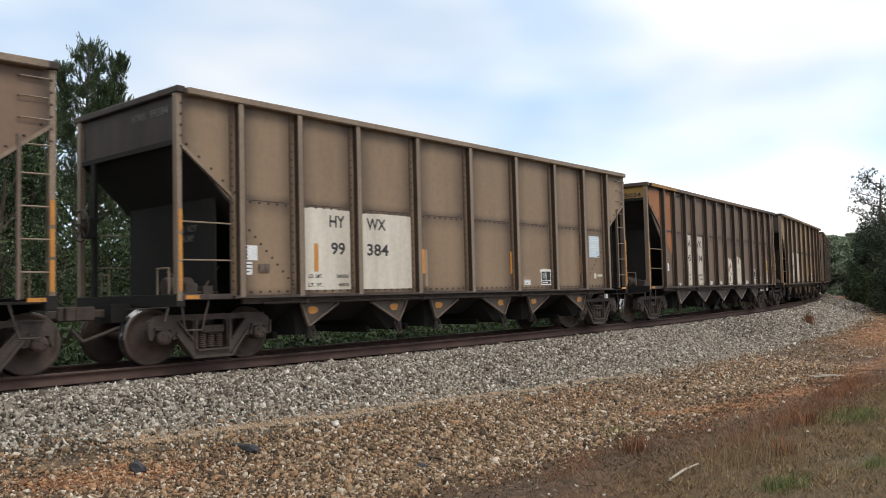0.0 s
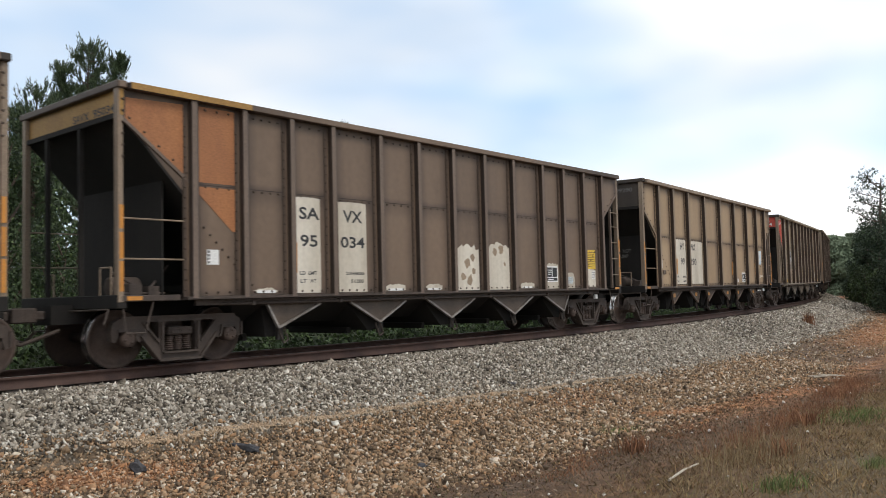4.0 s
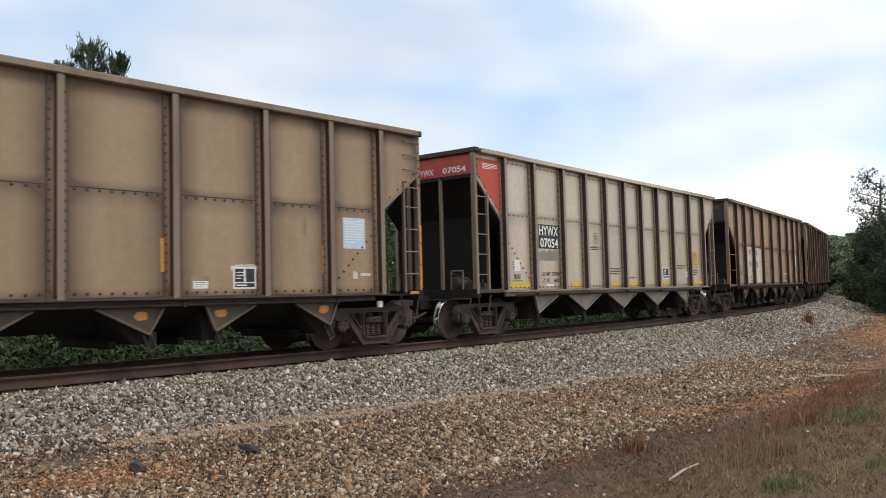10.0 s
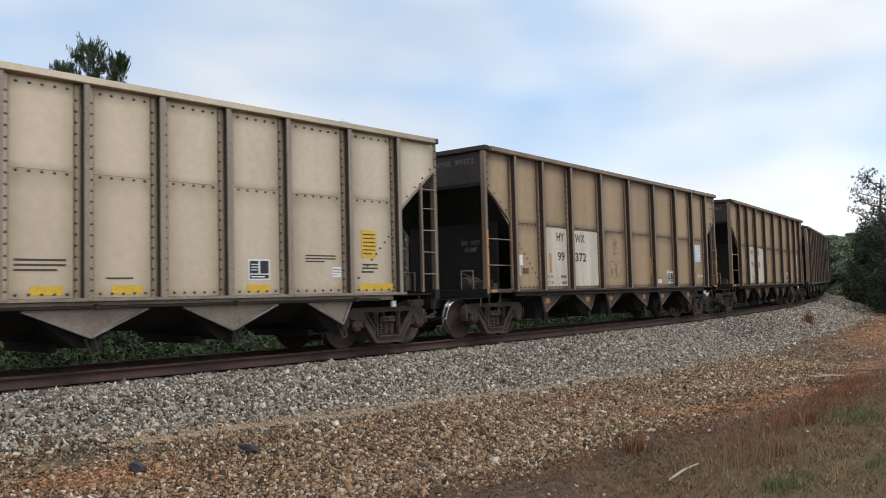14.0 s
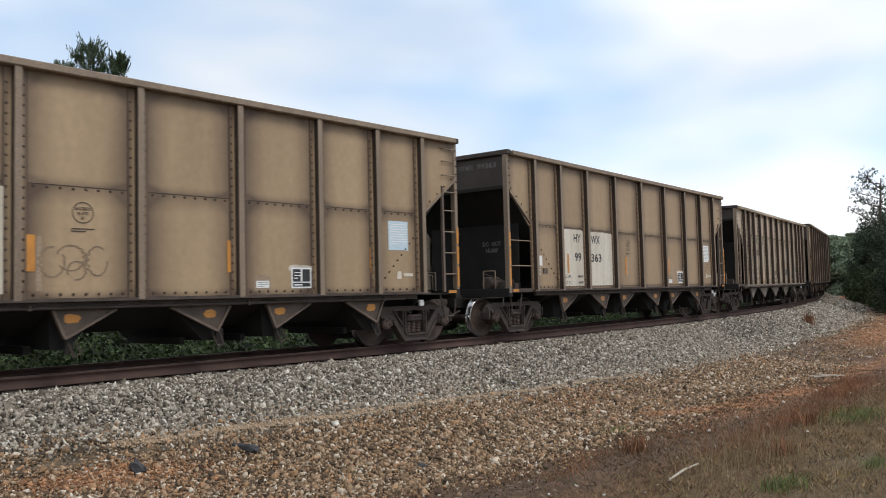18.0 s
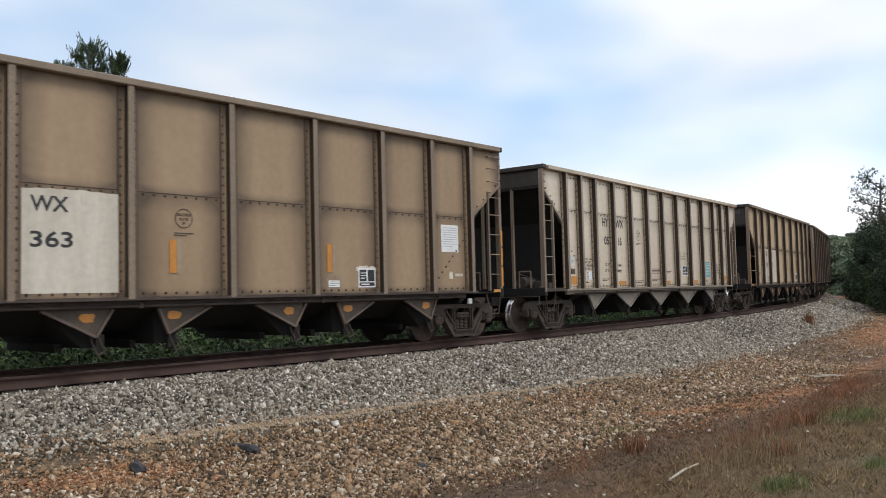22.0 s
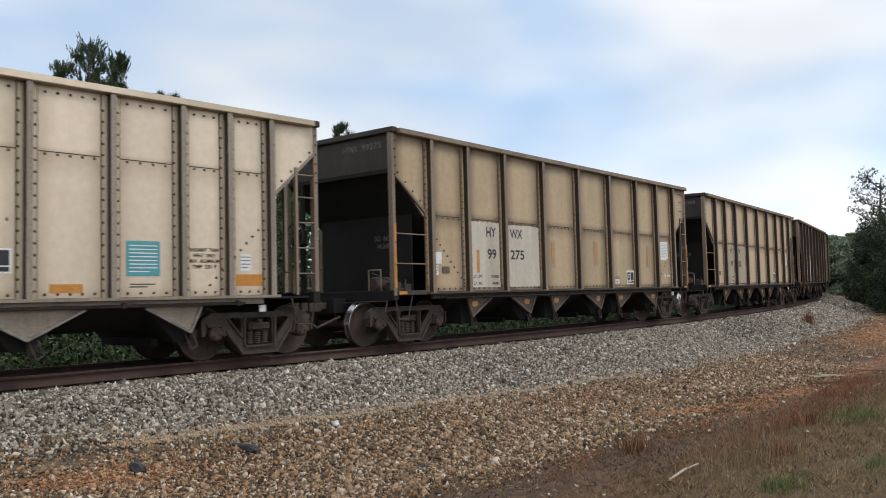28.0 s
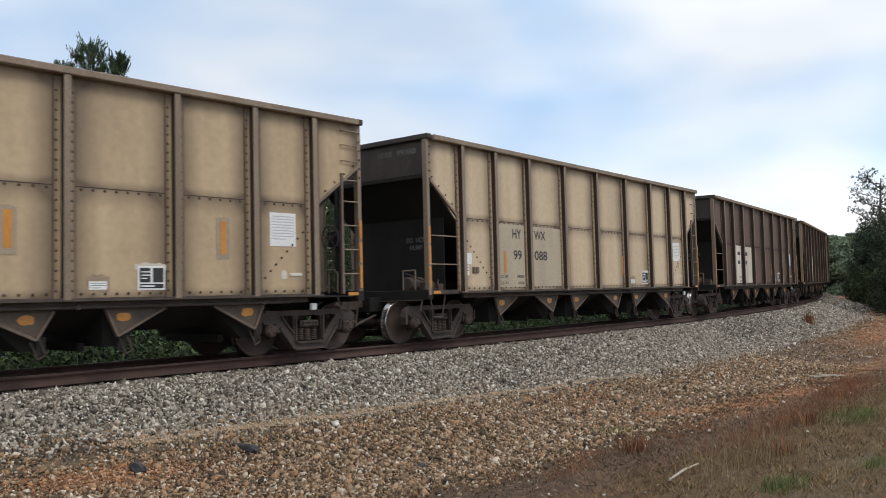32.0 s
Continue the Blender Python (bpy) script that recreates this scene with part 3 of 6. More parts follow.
def bars(name, x0, x1, z0, z1, rows, material, parent, y, fill=0.5, seed=1, label="illegible small print"):
    """Unreadable print, as plain bars."""
    rnd = random.Random(seed)
    bm = bmesh.new()
    h = (z1 - z0) / rows
    for i in range(rows):
        z = z1 - (i + 1) * h + h * (1 - fill) / 2
        w = (x1 - x0) * (1.0 if i < rows - 1 else rnd.uniform(0.55, 0.9))
        box(bm, x0, x0 + w, y - 0.002, y, z, z + h * fill)
    return part(name, bm, material, parent, label)


def rivet(bm, x, z, y=-1.611, r=0.023, h=0.016):
    a = [bm.verts.new((x + r * math.cos(i * math.tau / 6), y, z + r * math.sin(i * math.tau / 6))) for i in range(6)]
    b = [bm.verts.new((x + r * 0.5 * math.cos(i * math.tau / 6), y - h, z + r * 0.5 * math.sin(i * math.tau / 6))) for i in range(6)]
    for i in range(6):
        j = (i + 1) % 6
        bm.faces.new((a[i], a[j], b[j], b[i]))
    bm.faces.new(b)


def sheet(outline, x0, x1, z0, z1, y, dish, top=0.12):
    """A side sheet: a grid if rectangular, darkened towards its edges by its paint, else a flat plate."""
    bm = bmesh.new()
    if outline:
        return prism(outline, y, y + 0.012, bm)
    nx, nz = 16, 8
    g = []
    for i in range(nx + 1):
        row = []
        for k in range(nz + 1):
            u, w = i / nx, k / nz
            v = bm.verts.new((x0 + (x1 - x0) * u, y + dish * (math.sin(math.pi * u) * math.sin(math.pi * w)) ** 0.8, z0 + (z1 - z0) * w))
            row.append(v)
        g.append(row)
    for i in range(nx):
        for k in range(nz):
            f = bm.faces.new((g[i][k], g[i + 1][k], g[i + 1][k + 1], g[i][k + 1]))
            f.smooth = True
    for e in bm.edges:
        if len(e.link_faces) == 1:
            e.smooth = False
    rim = [g[i][0] for i in range(nx + 1)] + [g[nx][k] for k in range(1, nz + 1)] + [g[i][nz] for i in range(nx - 1, -1, -1)] + [g[0][k] for k in range(nz - 1, 0, -1)]
    back = [bm.verts.new((v.co.x, y + 0.03, v.co.z)) for v in rim]
    for i in range(len(rim)):
        j = (i + 1) % len(rim)
        bm.faces.new((rim[j], rim[i], back[i], back[j]))
    return bm


def both_ways(*half):
    """Posts stand alike on either side of the middle."""
    return tuple(-x for x in reversed(half)) + (0.0,) + half


KINDS = {
    "A": dict(x0=-7.22, x1=7.24, top=4.36, seam=2.68, diag=(3.50, 2.63), posts=both_ways(1.752, 3.437, 4.863, 6.112), post_w=0.085,
              vees=((-4.70, -4.53, -3.80), (-2.96, -2.18, -1.93), (-1.20, -1.03, -0.28), (0.60, 1.42, 1.66), (2.40, 2.58, 3.34), (4.18, 4.95, 5.13)), end_posts=()),
    "B": dict(x0=-7.30, x1=7.38, top=4.27, seam=2.88, diag=(3.66, 2.64), posts=both_ways(1.165, 2.341, 3.538, 4.948, 6.221), post_w=0.075,
              vees=((-4.72, -4.56, -3.62), (-3.04, -2.16, -1.29), (-0.80, 0.15, 1.03), (1.63, 2.53, 3.43), (4.10, 4.90, 5.10)), end_posts=(-0.62, 0.35)),
    "D": dict(x0=-7.32, x1=7.28, top=4.18, seam=3.14, diag=(3.64, 2.70), posts=both_ways(1.189, 2.349, 3.516, 4.635, 5.462, 6.271), post_w=0.075,
              vees=((-4.83, -4.52, -3.82), (-3.06, -2.22, -1.51), (-0.69, 0.04, 0.84), (1.68, 2.40, 3.20), (4.10, 4.85, 5.05)), end_posts=(-0.69, 0.22, 0.66)),
    "C": dict(x0=-7.58, x1=7.40, top=4.27, seam=2.86, diag=(3.78, 2.86), posts=both_ways(1.112, 2.229, 3.464, 4.431, 5.426, 6.386), post_w=0.08,
              vees=((-4.84, -4.60, -3.64), (-2.90, -2.12, -1.36), (-0.70, 0.08, 0.90), (1.58, 2.42, 3.20), (3.74, 4.60, 4.85)), end_posts=(-0.38, 0.755)),
}
FLOOR = 1.09


def side_rivets(K, kind):
    bm = bmesh.new()
    top = K["top"] - 0.17
    ps = K["posts"]
    for x in ps:
        for dx in (-0.115, 0.105):
            n = int((top - FLOOR) / (0.145 if kind == "A" else 0.165))
            for i in range(n):
                rivet(bm, x + dx, FLOOR + 0.1 + i * (top - FLOOR - 0.12) / n)
    for a, b in zip(ps[:-1], ps[1:]):
        n = max(3, int((b - a - 0.3) / 0.17))
        for i in range(1, n + 1):
            x = a + 0.15 + (b - a - 0.3) * (i - 0.5) / n
            rivet(bm, x, K["seam"] - 0.035, -1.603)
            rivet(bm, x, FLOOR + 0.055)
            if kind != "A":
                rivet(bm, x, top - 0.03)
    for e, p, s in ((K["x0"], ps[0], 1), (K["x1"], ps[-1], -1)):
        z0, z1 = K["diag"]
        for i in range(5):
            f = (i + 0.5) / 5
            rivet(bm, e + (p - e) * f + 0.04 * s, z0 + (z1 - z0) * f + 0.07)
        for i in range(9):
            rivet(bm, p + s * (0.22 + i * 0.115), 2.18 - i * 0.115)
        for i in range(6):
            rivet(bm, e + s * 0.035, K["top"] - 0.25 - i * 0.17, -1.645)
    return bm


def end_gear(car, K, kind, s, paint, band):
    """One end of a car; s is -1 for the leading end, 1 for the trailing one."""
    e = K["x0"] if s < 0 else K["x1"]
    zb, top = K["diag"][0], K["top"]
    m = pose(e, 0, 0) if s < 0 else pose(e, 0, 0, 0, 0, 180)
    # built for the leading end: outwards is -x, and the end's face lies at x = 0
    kk = (kind, "end")
    kit(kk + ("bulk",), "end_bulkhead", lambda: boxes((0.03, 0.05, -1.6, 1.6, zb, top - 0.08)), band, car, "", m)
    kit(kk + ("chord",), "end_chord", lambda: soften(boxes((-0.06, 0.10, -1.68, 1.68, top - 0.09, top + 0.02)), 0.015), M_BAND if kind != "C" else paint, car, "", m)
    kit(kk + ("lip",), "bulkhead_flange", lambda: boxes((-0.02, 0.03, -1.58, 1.58, zb - 0.03, zb + 0.05)), M_SOOT_SHADE, car, "", m)
    kit(kk + ("slope",), "slope_sheet", lambda: prism([(0.04, zb), (0.09, zb), (2.75, 0.95), (2.66, 0.95)], -1.56, 1.56), M_SOOT_SHADE, car, "black sloping floor sheet, soot with shade in its colour", m)
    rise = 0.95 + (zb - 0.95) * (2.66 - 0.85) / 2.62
    kit(kk + ("web",), "bolster_web", lambda: boxes((0.83, 0.86, -1.34, 1.34, 1.04, rise)), M_SOOT_SHADE, car, "black cross plate over the bolster, soot with shade in its colour", m)
    for y in (-1.60, 1.52):
        kit(kk + ("corner", y), "corner_post", lambda: soften(boxes((-0.04, 0.05, y - 0.03, y + 0.09, 1.02, top - 0.08)), 0.008), M_POSTL, car, "", m)
    for y in K["end_posts"]:
        kit(kk + ("epost", y), "end_post", lambda: soften(boxes((-0.02, 0.05, y - 0.035, y + 0.035, 1.05, zb + 0.02)), 0.006), M_POSTL if kind in "BD" else M_SOOT_SHADE, car, "", m)
    kit(kk + ("sill",), "end_sill", lambda: soften(boxes((-0.05, 0.10, -1.62, 1.62, 0.93, 1.13)), 0.01), M_SOOT_SHADE, car, "", m)
    kit(kk + ("deck",), "end_platform", lambda: boxes((0.1, 1.6, -1.5, 1.5, 1.02, 1.06), (0.1, 2.4, -0.32, 0.32, 0.72, 1.02), (-0.4, 0.1, -0.28, 0.28, 0.70, 1.0)), M_SOOT_SHADE, car, "", m)
    kit(kk + ("step",), "side_step", lambda: soften(boxes((0.02, 0.98, -1.63, -1.50, 1.03, 1.12)), 0.008), M_FRAME, car, "", m)
    kit(kk + ("coupler",), "coupler", coupler_mesh, M_FRAME, car, "rusty knuckle coupler", m)
    kit(kk + ("brake",), "brake_gear", brake_mesh, M_FRAME, car, "brake cylinder, valves and pipes", m)
    for y0, y1, z in ((-0.78, -1.12, 1.55), (0.78, 1.05, 1.50)):
        kit(kk + ("rail", y0), "hand_rail", lambda: rail_mesh(y0, y1, z), M_POSTL, car, "", m)
    kit(kk + ("lever",), "uncoupling_lever", lambda: joined(rod((-0.12, -1.5, 0.92), (-0.12, -0.2, 0.9), 0.014), rod((-0.12, -1.5, 0.92), (-0.2, -1.52, 0.7), 0.014)), M_FRAME, car, "", m)
    if s < 0 and kind in "AD":
        kit(kk + ("stand",), "brake_stand", lambda: soften(boxes((-0.02, 0.05, 1.02, 1.14, 1.05, zb + 0.02), (-0.17, -0.02, 0.90, 1.22, 2.16, 2.50)), 0.01), M_SOOT_SHADE, car, "soot-black hand brake housing on its post", m)
        kit(kk + ("handbrake",), "brake_wheel", brake_wheel_mesh, M_FRAME, car, "spoked hand brake wheel", m)
    # ladder rungs and stirrup on the near corner of each end, both sides
    first = (K["posts"][0] - K["x0"]) if s < 0 else (K["x1"] - K["posts"][-1])
    for flip in (1, -1):
        rungs = (1.66, 2.26) if (s < 0 and kind in "AC") else (1.45, 1.9, 2.35, 2.8, 3.2)
        w = first - 0.06 if (s < 0 and kind in "AC") else 0.44
        y = flip * 1.60
        for z in rungs:
            kit(kk + ("rung", s, flip, z), "rung", lambda: rod((0.02, y, z), (w, y, z), 0.014), M_POSTL, car, "", m)
        if not (s < 0 and kind in "AC"):
            hi = rungs[-1] + 0.12
            kit(kk + ("stile", flip), "ladder_stile", lambda: boxes((w - 0.02, w + 0.03, y - 0.03, y + 0.03, 1.08, hi)), M_POSTL if kind in "BD" else M_TAUPE, car, "", m)
        kit(kk + ("stirrup", flip), "stirrup", lambda: joined(rod((0.05, y * 0.985, 1.02), (0.12, y * 0.985, 0.56), 0.015), rod((0.12, y * 0.985, 0.56), (0.42, y * 0.985, 0.56), 0.015), rod((0.42, y * 0.985, 0.56), (0.55, y * 0.985, 1.02), 0.015)), M_FRAME, car, "", m)
        if s > 0 and kind == "A":
            for z in (3.55, 3.85, 4.12):
                kit(kk + ("grab", flip, z), "grab_iron", lambda: joined(rod((0.06, y * 1.035, z), (0.45, y * 1.035, z), 0.012), rod((0.45, y, z), (0.45, y * 1.035, z), 0.012)), M_POSTL, car, "", m)
        if kind in "AC":
            for z0, z1 in ((1.18, 1.62), (1.66, 2.05), (2.1, 2.45)):
                kit(kk + ("strip", flip, z0), "reflector_strip", lambda: boxes((-0.015, 0.045, y * 1.0 - 0.036 if flip < 0 else y + 0.03, y - 0.03 if flip < 0 else y + 0.036, z0, z1)), M_ORANGE, car, "orange reflective strip", m)
            kit(kk + ("tab", flip), "reflector", lambda: boxes((0.10, 0.34, flip * 1.634 - 0.003, flip * 1.634 + 0.003, 1.045, 1.105)), M_ORANGE, car, "orange reflector", m)


def joined(*bms):
    out = bms[0]
    for b in bms[1:]:
        me = bpy.data.meshes.new("tmp")
        b.to_mesh(me)
        out.from_mesh(me)
        b.free()
        bpy.data.meshes.remove(me)
    return out


def brake_wheel_mesh():
    """Rim, hub and five spokes of the hand brake, facing outwards."""
    x, y, z, rim = -0.24, 1.06, 2.36, 0.27
    bm = rod((-0.27, y, z), (-0.16, y, z), 0.045, 10)
    spot = lambda a, q: (x, y + q * math.cos(a), z + q * math.sin(a))
    for i in range(24):
        rod(spot(i * math.tau / 24, rim), spot((i + 1) * math.tau / 24, rim), 0.016, 6, bm)
    for i in range(5):
        a = 0.3 + i * math.tau / 5
        rod(spot(a, 0.03), spot(a, rim), 0.012, 6, bm)
    return bm


def coupler_mesh():
    bm = boxes((-0.62, -0.3, -0.07, 0.07, 0.78, 0.92), (-0.92, -0.6, -0.15, 0.10, 0.74, 0.97), (-0.86, -0.70, 0.06, 0.17, 0.74, 0.97))
    soften(bm, 0.02)
    rod((-0.3, -0.35, 0.62), (-0.85, -0.25, 0.42), 0.03, 8, bm)
    rod((-0.85, -0.25, 0.42), (-0.95, -0.1, 0.6), 0.03, 8, bm)
    return bm


def brake_mesh():
    bm = lathe([(0.05, 0.25), (0.14, 0.26), (0.16, 0.30), (0.16, 0.72), (0.13, 0.76), (0.05, 0.77)], 16, axis="x", centre=(0.0, -0.75, 1.26))
    lathe([(0.05, 0.9), (0.20, 0.92), (0.20, 1.35), (0.05, 1.38)], 16, bm, axis="x", centre=(0.0, -0.25, 1.34))
    soften(box(bm, 0.30, 0.52, -1.32, -1.08, 1.06, 1.30), 0.012)
    box(bm, 0.60, 0.78, -1.35, -1.15, 1.06, 1.26)
    rod((0.2, -1.3, 1.15), (0.9, -1.3, 1.15), 0.02, 6, bm)
    rod((0.4, -1.2, 1.3), (0.4, -0.6, 1.5), 0.018, 6, bm)
    rod((0.7, -1.25, 1.25), (1.2, -0.9, 1.6), 0.018, 6, bm)
    return bm


def rail_mesh(y0, y1, z):
    bm = rod((0.12, y0, 1.1), (0.12, y0, z), 0.016)
    rod((0.12, y0, z), (0.12, y1, z), 0.016, 6, bm)
    rod((0.12, y1, 1.1), (0.12, y1, z), 0.016, 6, bm)
    return bm


def vee_mesh(a, c, b, rim):
    """A hopper's side plate with its rolled rim, hanging below the sill."""
    bm = bmesh.new()
    low = 0.53
    if not rim:
        return prism([(a, 0.93), (b, 0.93), (c, low)], -1.47, -1.45, bm)
    for p in (a, b):
        bar(bm, (p, 0.92), (c, low - 0.01), 0.038, -1.50, -1.44)
    return bm


def hull_mesh(x0, x1):
    """The hopper bottoms, sloping inwards and down to the centre sill."""
    bm = bmesh.new()
    ring = [(-1.52, 1.3), (-1.52, 1.02), (-0.5, 0.56), (0.5, 0.56), (1.52, 1.02), (1.52, 1.3)]
    a = [bm.verts.new((x0 + (0.7 if z < 0.8 else 0.0), y, z)) for y, z in ring]
    b = [bm.verts.new((x1 - (0.7 if z < 0.8 else 0.0), y, z)) for y, z in ring]
    for i in range(6):
        j = (i + 1) % 6
        bm.faces.new((a[i], a[j], b[j], b[i]))
    bm.faces.new(a)
    bm.faces.new(list(reversed(b)))
    bmesh.ops.recalc_face_normals(bm, faces=bm.faces)
    return bm


def hopper_mesh(a, c, b):
    """The chute behind the side plate, with its door and bracket."""
    bm = prism([(a + 0.03, 1.0), (b - 0.03, 1.0), (c + 0.12, 0.36), (c - 0.12, 0.36)], -1.25, 1.44)
    box(bm, c + 0.03, c + 0.16, -1.40, -1.34, 0.30, 0.55)
    box(bm, c - 0.35, c - 0.25, -0.9, 0.9, 0.30, 0.42)
    return bm


def daub_mesh(x, z, w, h, seed):
    """A reflector grown round and ragged under dirt."""
    rnd = random.Random(seed)
    ring = []
    for k in range(14):
        a = k * math.tau / 14
        q = rnd.uniform(0.84, 1.08) / max(abs(math.cos(a)), abs(math.sin(a))) ** 0.55
        ring.append((x + w * 0.80 * q * math.cos(a), z + h * 0.80 * q * math.sin(a)))
    return prism(ring, -1.476, -1.471)


def lever_mesh(x):
    """The small hooked lever of a discharge door."""
    bm = rod((x, -1.40, 0.50), (x + 0.10, -1.42, 0.24), 0.014)
    rod((x + 0.10, -1.42, 0.24), (x + 0.20, -1.42, 0.30), 0.014, 6, bm)
    return rod((x + 0.20, -1.42, 0.30), (x + 0.12, -1.40, 0.52), 0.014, 6, bm)


def hopper_car(number, kind, paint, band, label, vee_paint=None):
    K = KINDS[kind]
    car = thing("hopper_car", label, "hopper car", "hopper cars of the train")
    ps, top, seam = K["posts"], K["top"], K["seam"]
    post_mat = {"A": M_POSTL, "B": M_POSTG, "C": M_TAUPE, "D": M_POSTG}[kind]
    lo, hi = FLOOR, top - 0.10
    # side sheets between the posts, on the side that is seen; one plain sheet on the other
    for a, b in zip(ps[:-1], ps[1:]):
        d = 0.003
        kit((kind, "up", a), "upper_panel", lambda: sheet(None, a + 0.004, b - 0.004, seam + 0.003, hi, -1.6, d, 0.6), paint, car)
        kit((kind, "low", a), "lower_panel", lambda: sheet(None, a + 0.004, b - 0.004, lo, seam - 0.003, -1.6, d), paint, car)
    z0, z1 = K["diag"]
    for e, p in ((K["x0"], ps[0]), (K["x1"], ps[-1])):
        kit((kind, "endp", e), "end_panel", lambda: sheet([(e, z0), (e, hi), (p, hi), (p, z1)], 0, 0, 0, 0, -1.6, 0), paint, car)
        kit((kind, "gusset", e), "gusset_angle", lambda: bar(bmesh.new(), (e, z0), (p, z1), 0.05, -1.615, -1.56), post_mat, car)
    kit((kind, "far"), "far_side_sheet", lambda: prism([(ps[0], lo), (ps[-1], lo), (ps[-1], z1), (K["x1"], z0), (K["x1"], hi), (K["x0"], hi), (K["x0"], z0), (ps[0], z1)], 1.58, 1.6), paint, car)
    for x in ps:
        w = K["post_w"]
        # post sides are darkened for shade and dirt; the face keeps the post colour
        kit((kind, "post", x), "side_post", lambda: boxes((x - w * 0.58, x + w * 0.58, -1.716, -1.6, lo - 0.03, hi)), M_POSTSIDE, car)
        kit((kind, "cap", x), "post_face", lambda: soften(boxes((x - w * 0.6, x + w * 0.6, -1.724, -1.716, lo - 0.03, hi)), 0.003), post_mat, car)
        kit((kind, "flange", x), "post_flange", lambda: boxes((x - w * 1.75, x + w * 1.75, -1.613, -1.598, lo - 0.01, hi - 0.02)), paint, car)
        # thin dark strip that paints the flange's shadow and dirt
        kit((kind, "flange_dark", x), "flange_edge", lambda: boxes((x - w * 1.75 - 0.016, x + w * 1.75 + 0.012, -1.604, -1.599, lo - 0.008, hi - 0.012)), M_POSTSIDE, car, "dark line of dirt and painted shadow along the flange")
    if kind != "B":
        kit((kind, "lap"), "seam_lap", lambda: boxes((ps[0] + 0.02, ps[-1] - 0.02, -1.6035, -1.599, seam - 0.007, seam + 0.007)), M_POSTSIDE, car, "dark lap of the side sheets")
    for x in (ps[0], ps[-1]):
        kit((kind, "fpost", x), "far_side_post", lambda: boxes((x - 0.05, x + 0.05, 1.6, 1.69, lo, hi)), post_mat, car)
    kit((kind, "rivets"), "rivets", lambda: side_rivets(K, kind), M_RIVET, car)["kind"] = "stuff"
    for s in (-1, 1):
        kit((kind, "chord", s), "top_chord", lambda: soften(boxes((K["x0"] + 0.1, K["x1"] - 0.1, min(s * 1.56, s * 1.75), max(s * 1.56, s * 1.75), top - 0.11, top)), 0.014), M_POSTL if kind in "A" else paint, car)
        kit((kind, "sillb", s), "side_sill", lambda: soften(boxes((ps[0] - 0.15, ps[-1] + 0.15, min(s * 1.55, s * 1.72), max(s * 1.55, s * 1.72), 1.035, 1.085), (ps[0] + 0.1, ps[-1] - 0.1, min(s * 1.5, s * 1.57), max(s * 1.5, s * 1.57), 0.94, 1.035)), 0.006), M_FRAME if kind in "AC" else M_VEE, car)
    kit((kind, "sill_pipe"), "train_line_pipe", lambda: rod((ps[0] + 0.5, -1.60, 0.955), (ps[-1] - 0.5, -1.60, 0.955), 0.025, 8), M_FRAME, car, "", None, True)
    for x in ps[1:-1:2]:
        kit((kind, "clamp", x), "pipe_clamp", lambda: soften(boxes((x + 0.16, x + 0.22, -1.64, -1.56, 0.92, 1.0)), 0.006), M_FRAME, car)
    kit((kind, "hull"), "inner_hull", lambda: hull_mesh(ps[0] + 0.8, ps[-1] - 0.8), M_SOOT_SHADE, car, "black hopper underside, soot with shade in its colour")
    kit("centre_sill", "centre_sill", lambda: boxes((-7.2, 7.2, -0.24, 0.24, 0.66, 1.0)), M_SOOT_SHADE, car)
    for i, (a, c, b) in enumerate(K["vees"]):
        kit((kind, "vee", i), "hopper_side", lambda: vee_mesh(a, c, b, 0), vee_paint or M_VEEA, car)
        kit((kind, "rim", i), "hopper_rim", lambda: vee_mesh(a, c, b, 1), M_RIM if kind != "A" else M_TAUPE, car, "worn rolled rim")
        kit((kind, "hop", i), "hopper_chute", lambda: hopper_mesh(a, c, b), M_SOOT_SHADE, car, "black discharge chute, soot with shade in its colour")
        if kind == "A":
            kit((kind, "refl", i), "reflector", lambda: daub_mesh(c + (0.10 if b - c > c - a else -0.13), 0.80, 0.145, 0.085, i), M_ORANGE, car, "grimy orange reflector")
        kit((kind, "lever", i), "door_lever", lambda: lever_mesh(c + (0.05 if b - c > c - a else -0.05)), M_FRAME, car, "bent door lever under the chute")
    for s in (-1, 1):
        end_gear(car, K, kind, s, M_POSTL if kind in "A" else paint, band)
        bogie(car, s * HALF, s * math.degrees(HALF * CURVE), number)
    kit((kind, "light"), "dump_lamp", lambda: soften(boxes((6.10, 6.22, -1.56, -1.50, 0.80, 0.92)), 0.01), M_CLEAN, car, "small white marker plate")
    return car


def ring_mesh(x, z, r1, r0, y=-1.606, n=28):
    bm = bmesh.new()
    a = [[bm.verts.new((x + r * math.cos(i * math.tau / n), y, z + r * math.sin(i * math.tau / n))) for i in range(n)] for r in (r1, r0)]
    for i in range(n):
        j = (i + 1) % n
        bm.faces.new((a[0][i], a[0][j], a[1][j], a[1][i]))
    return bm


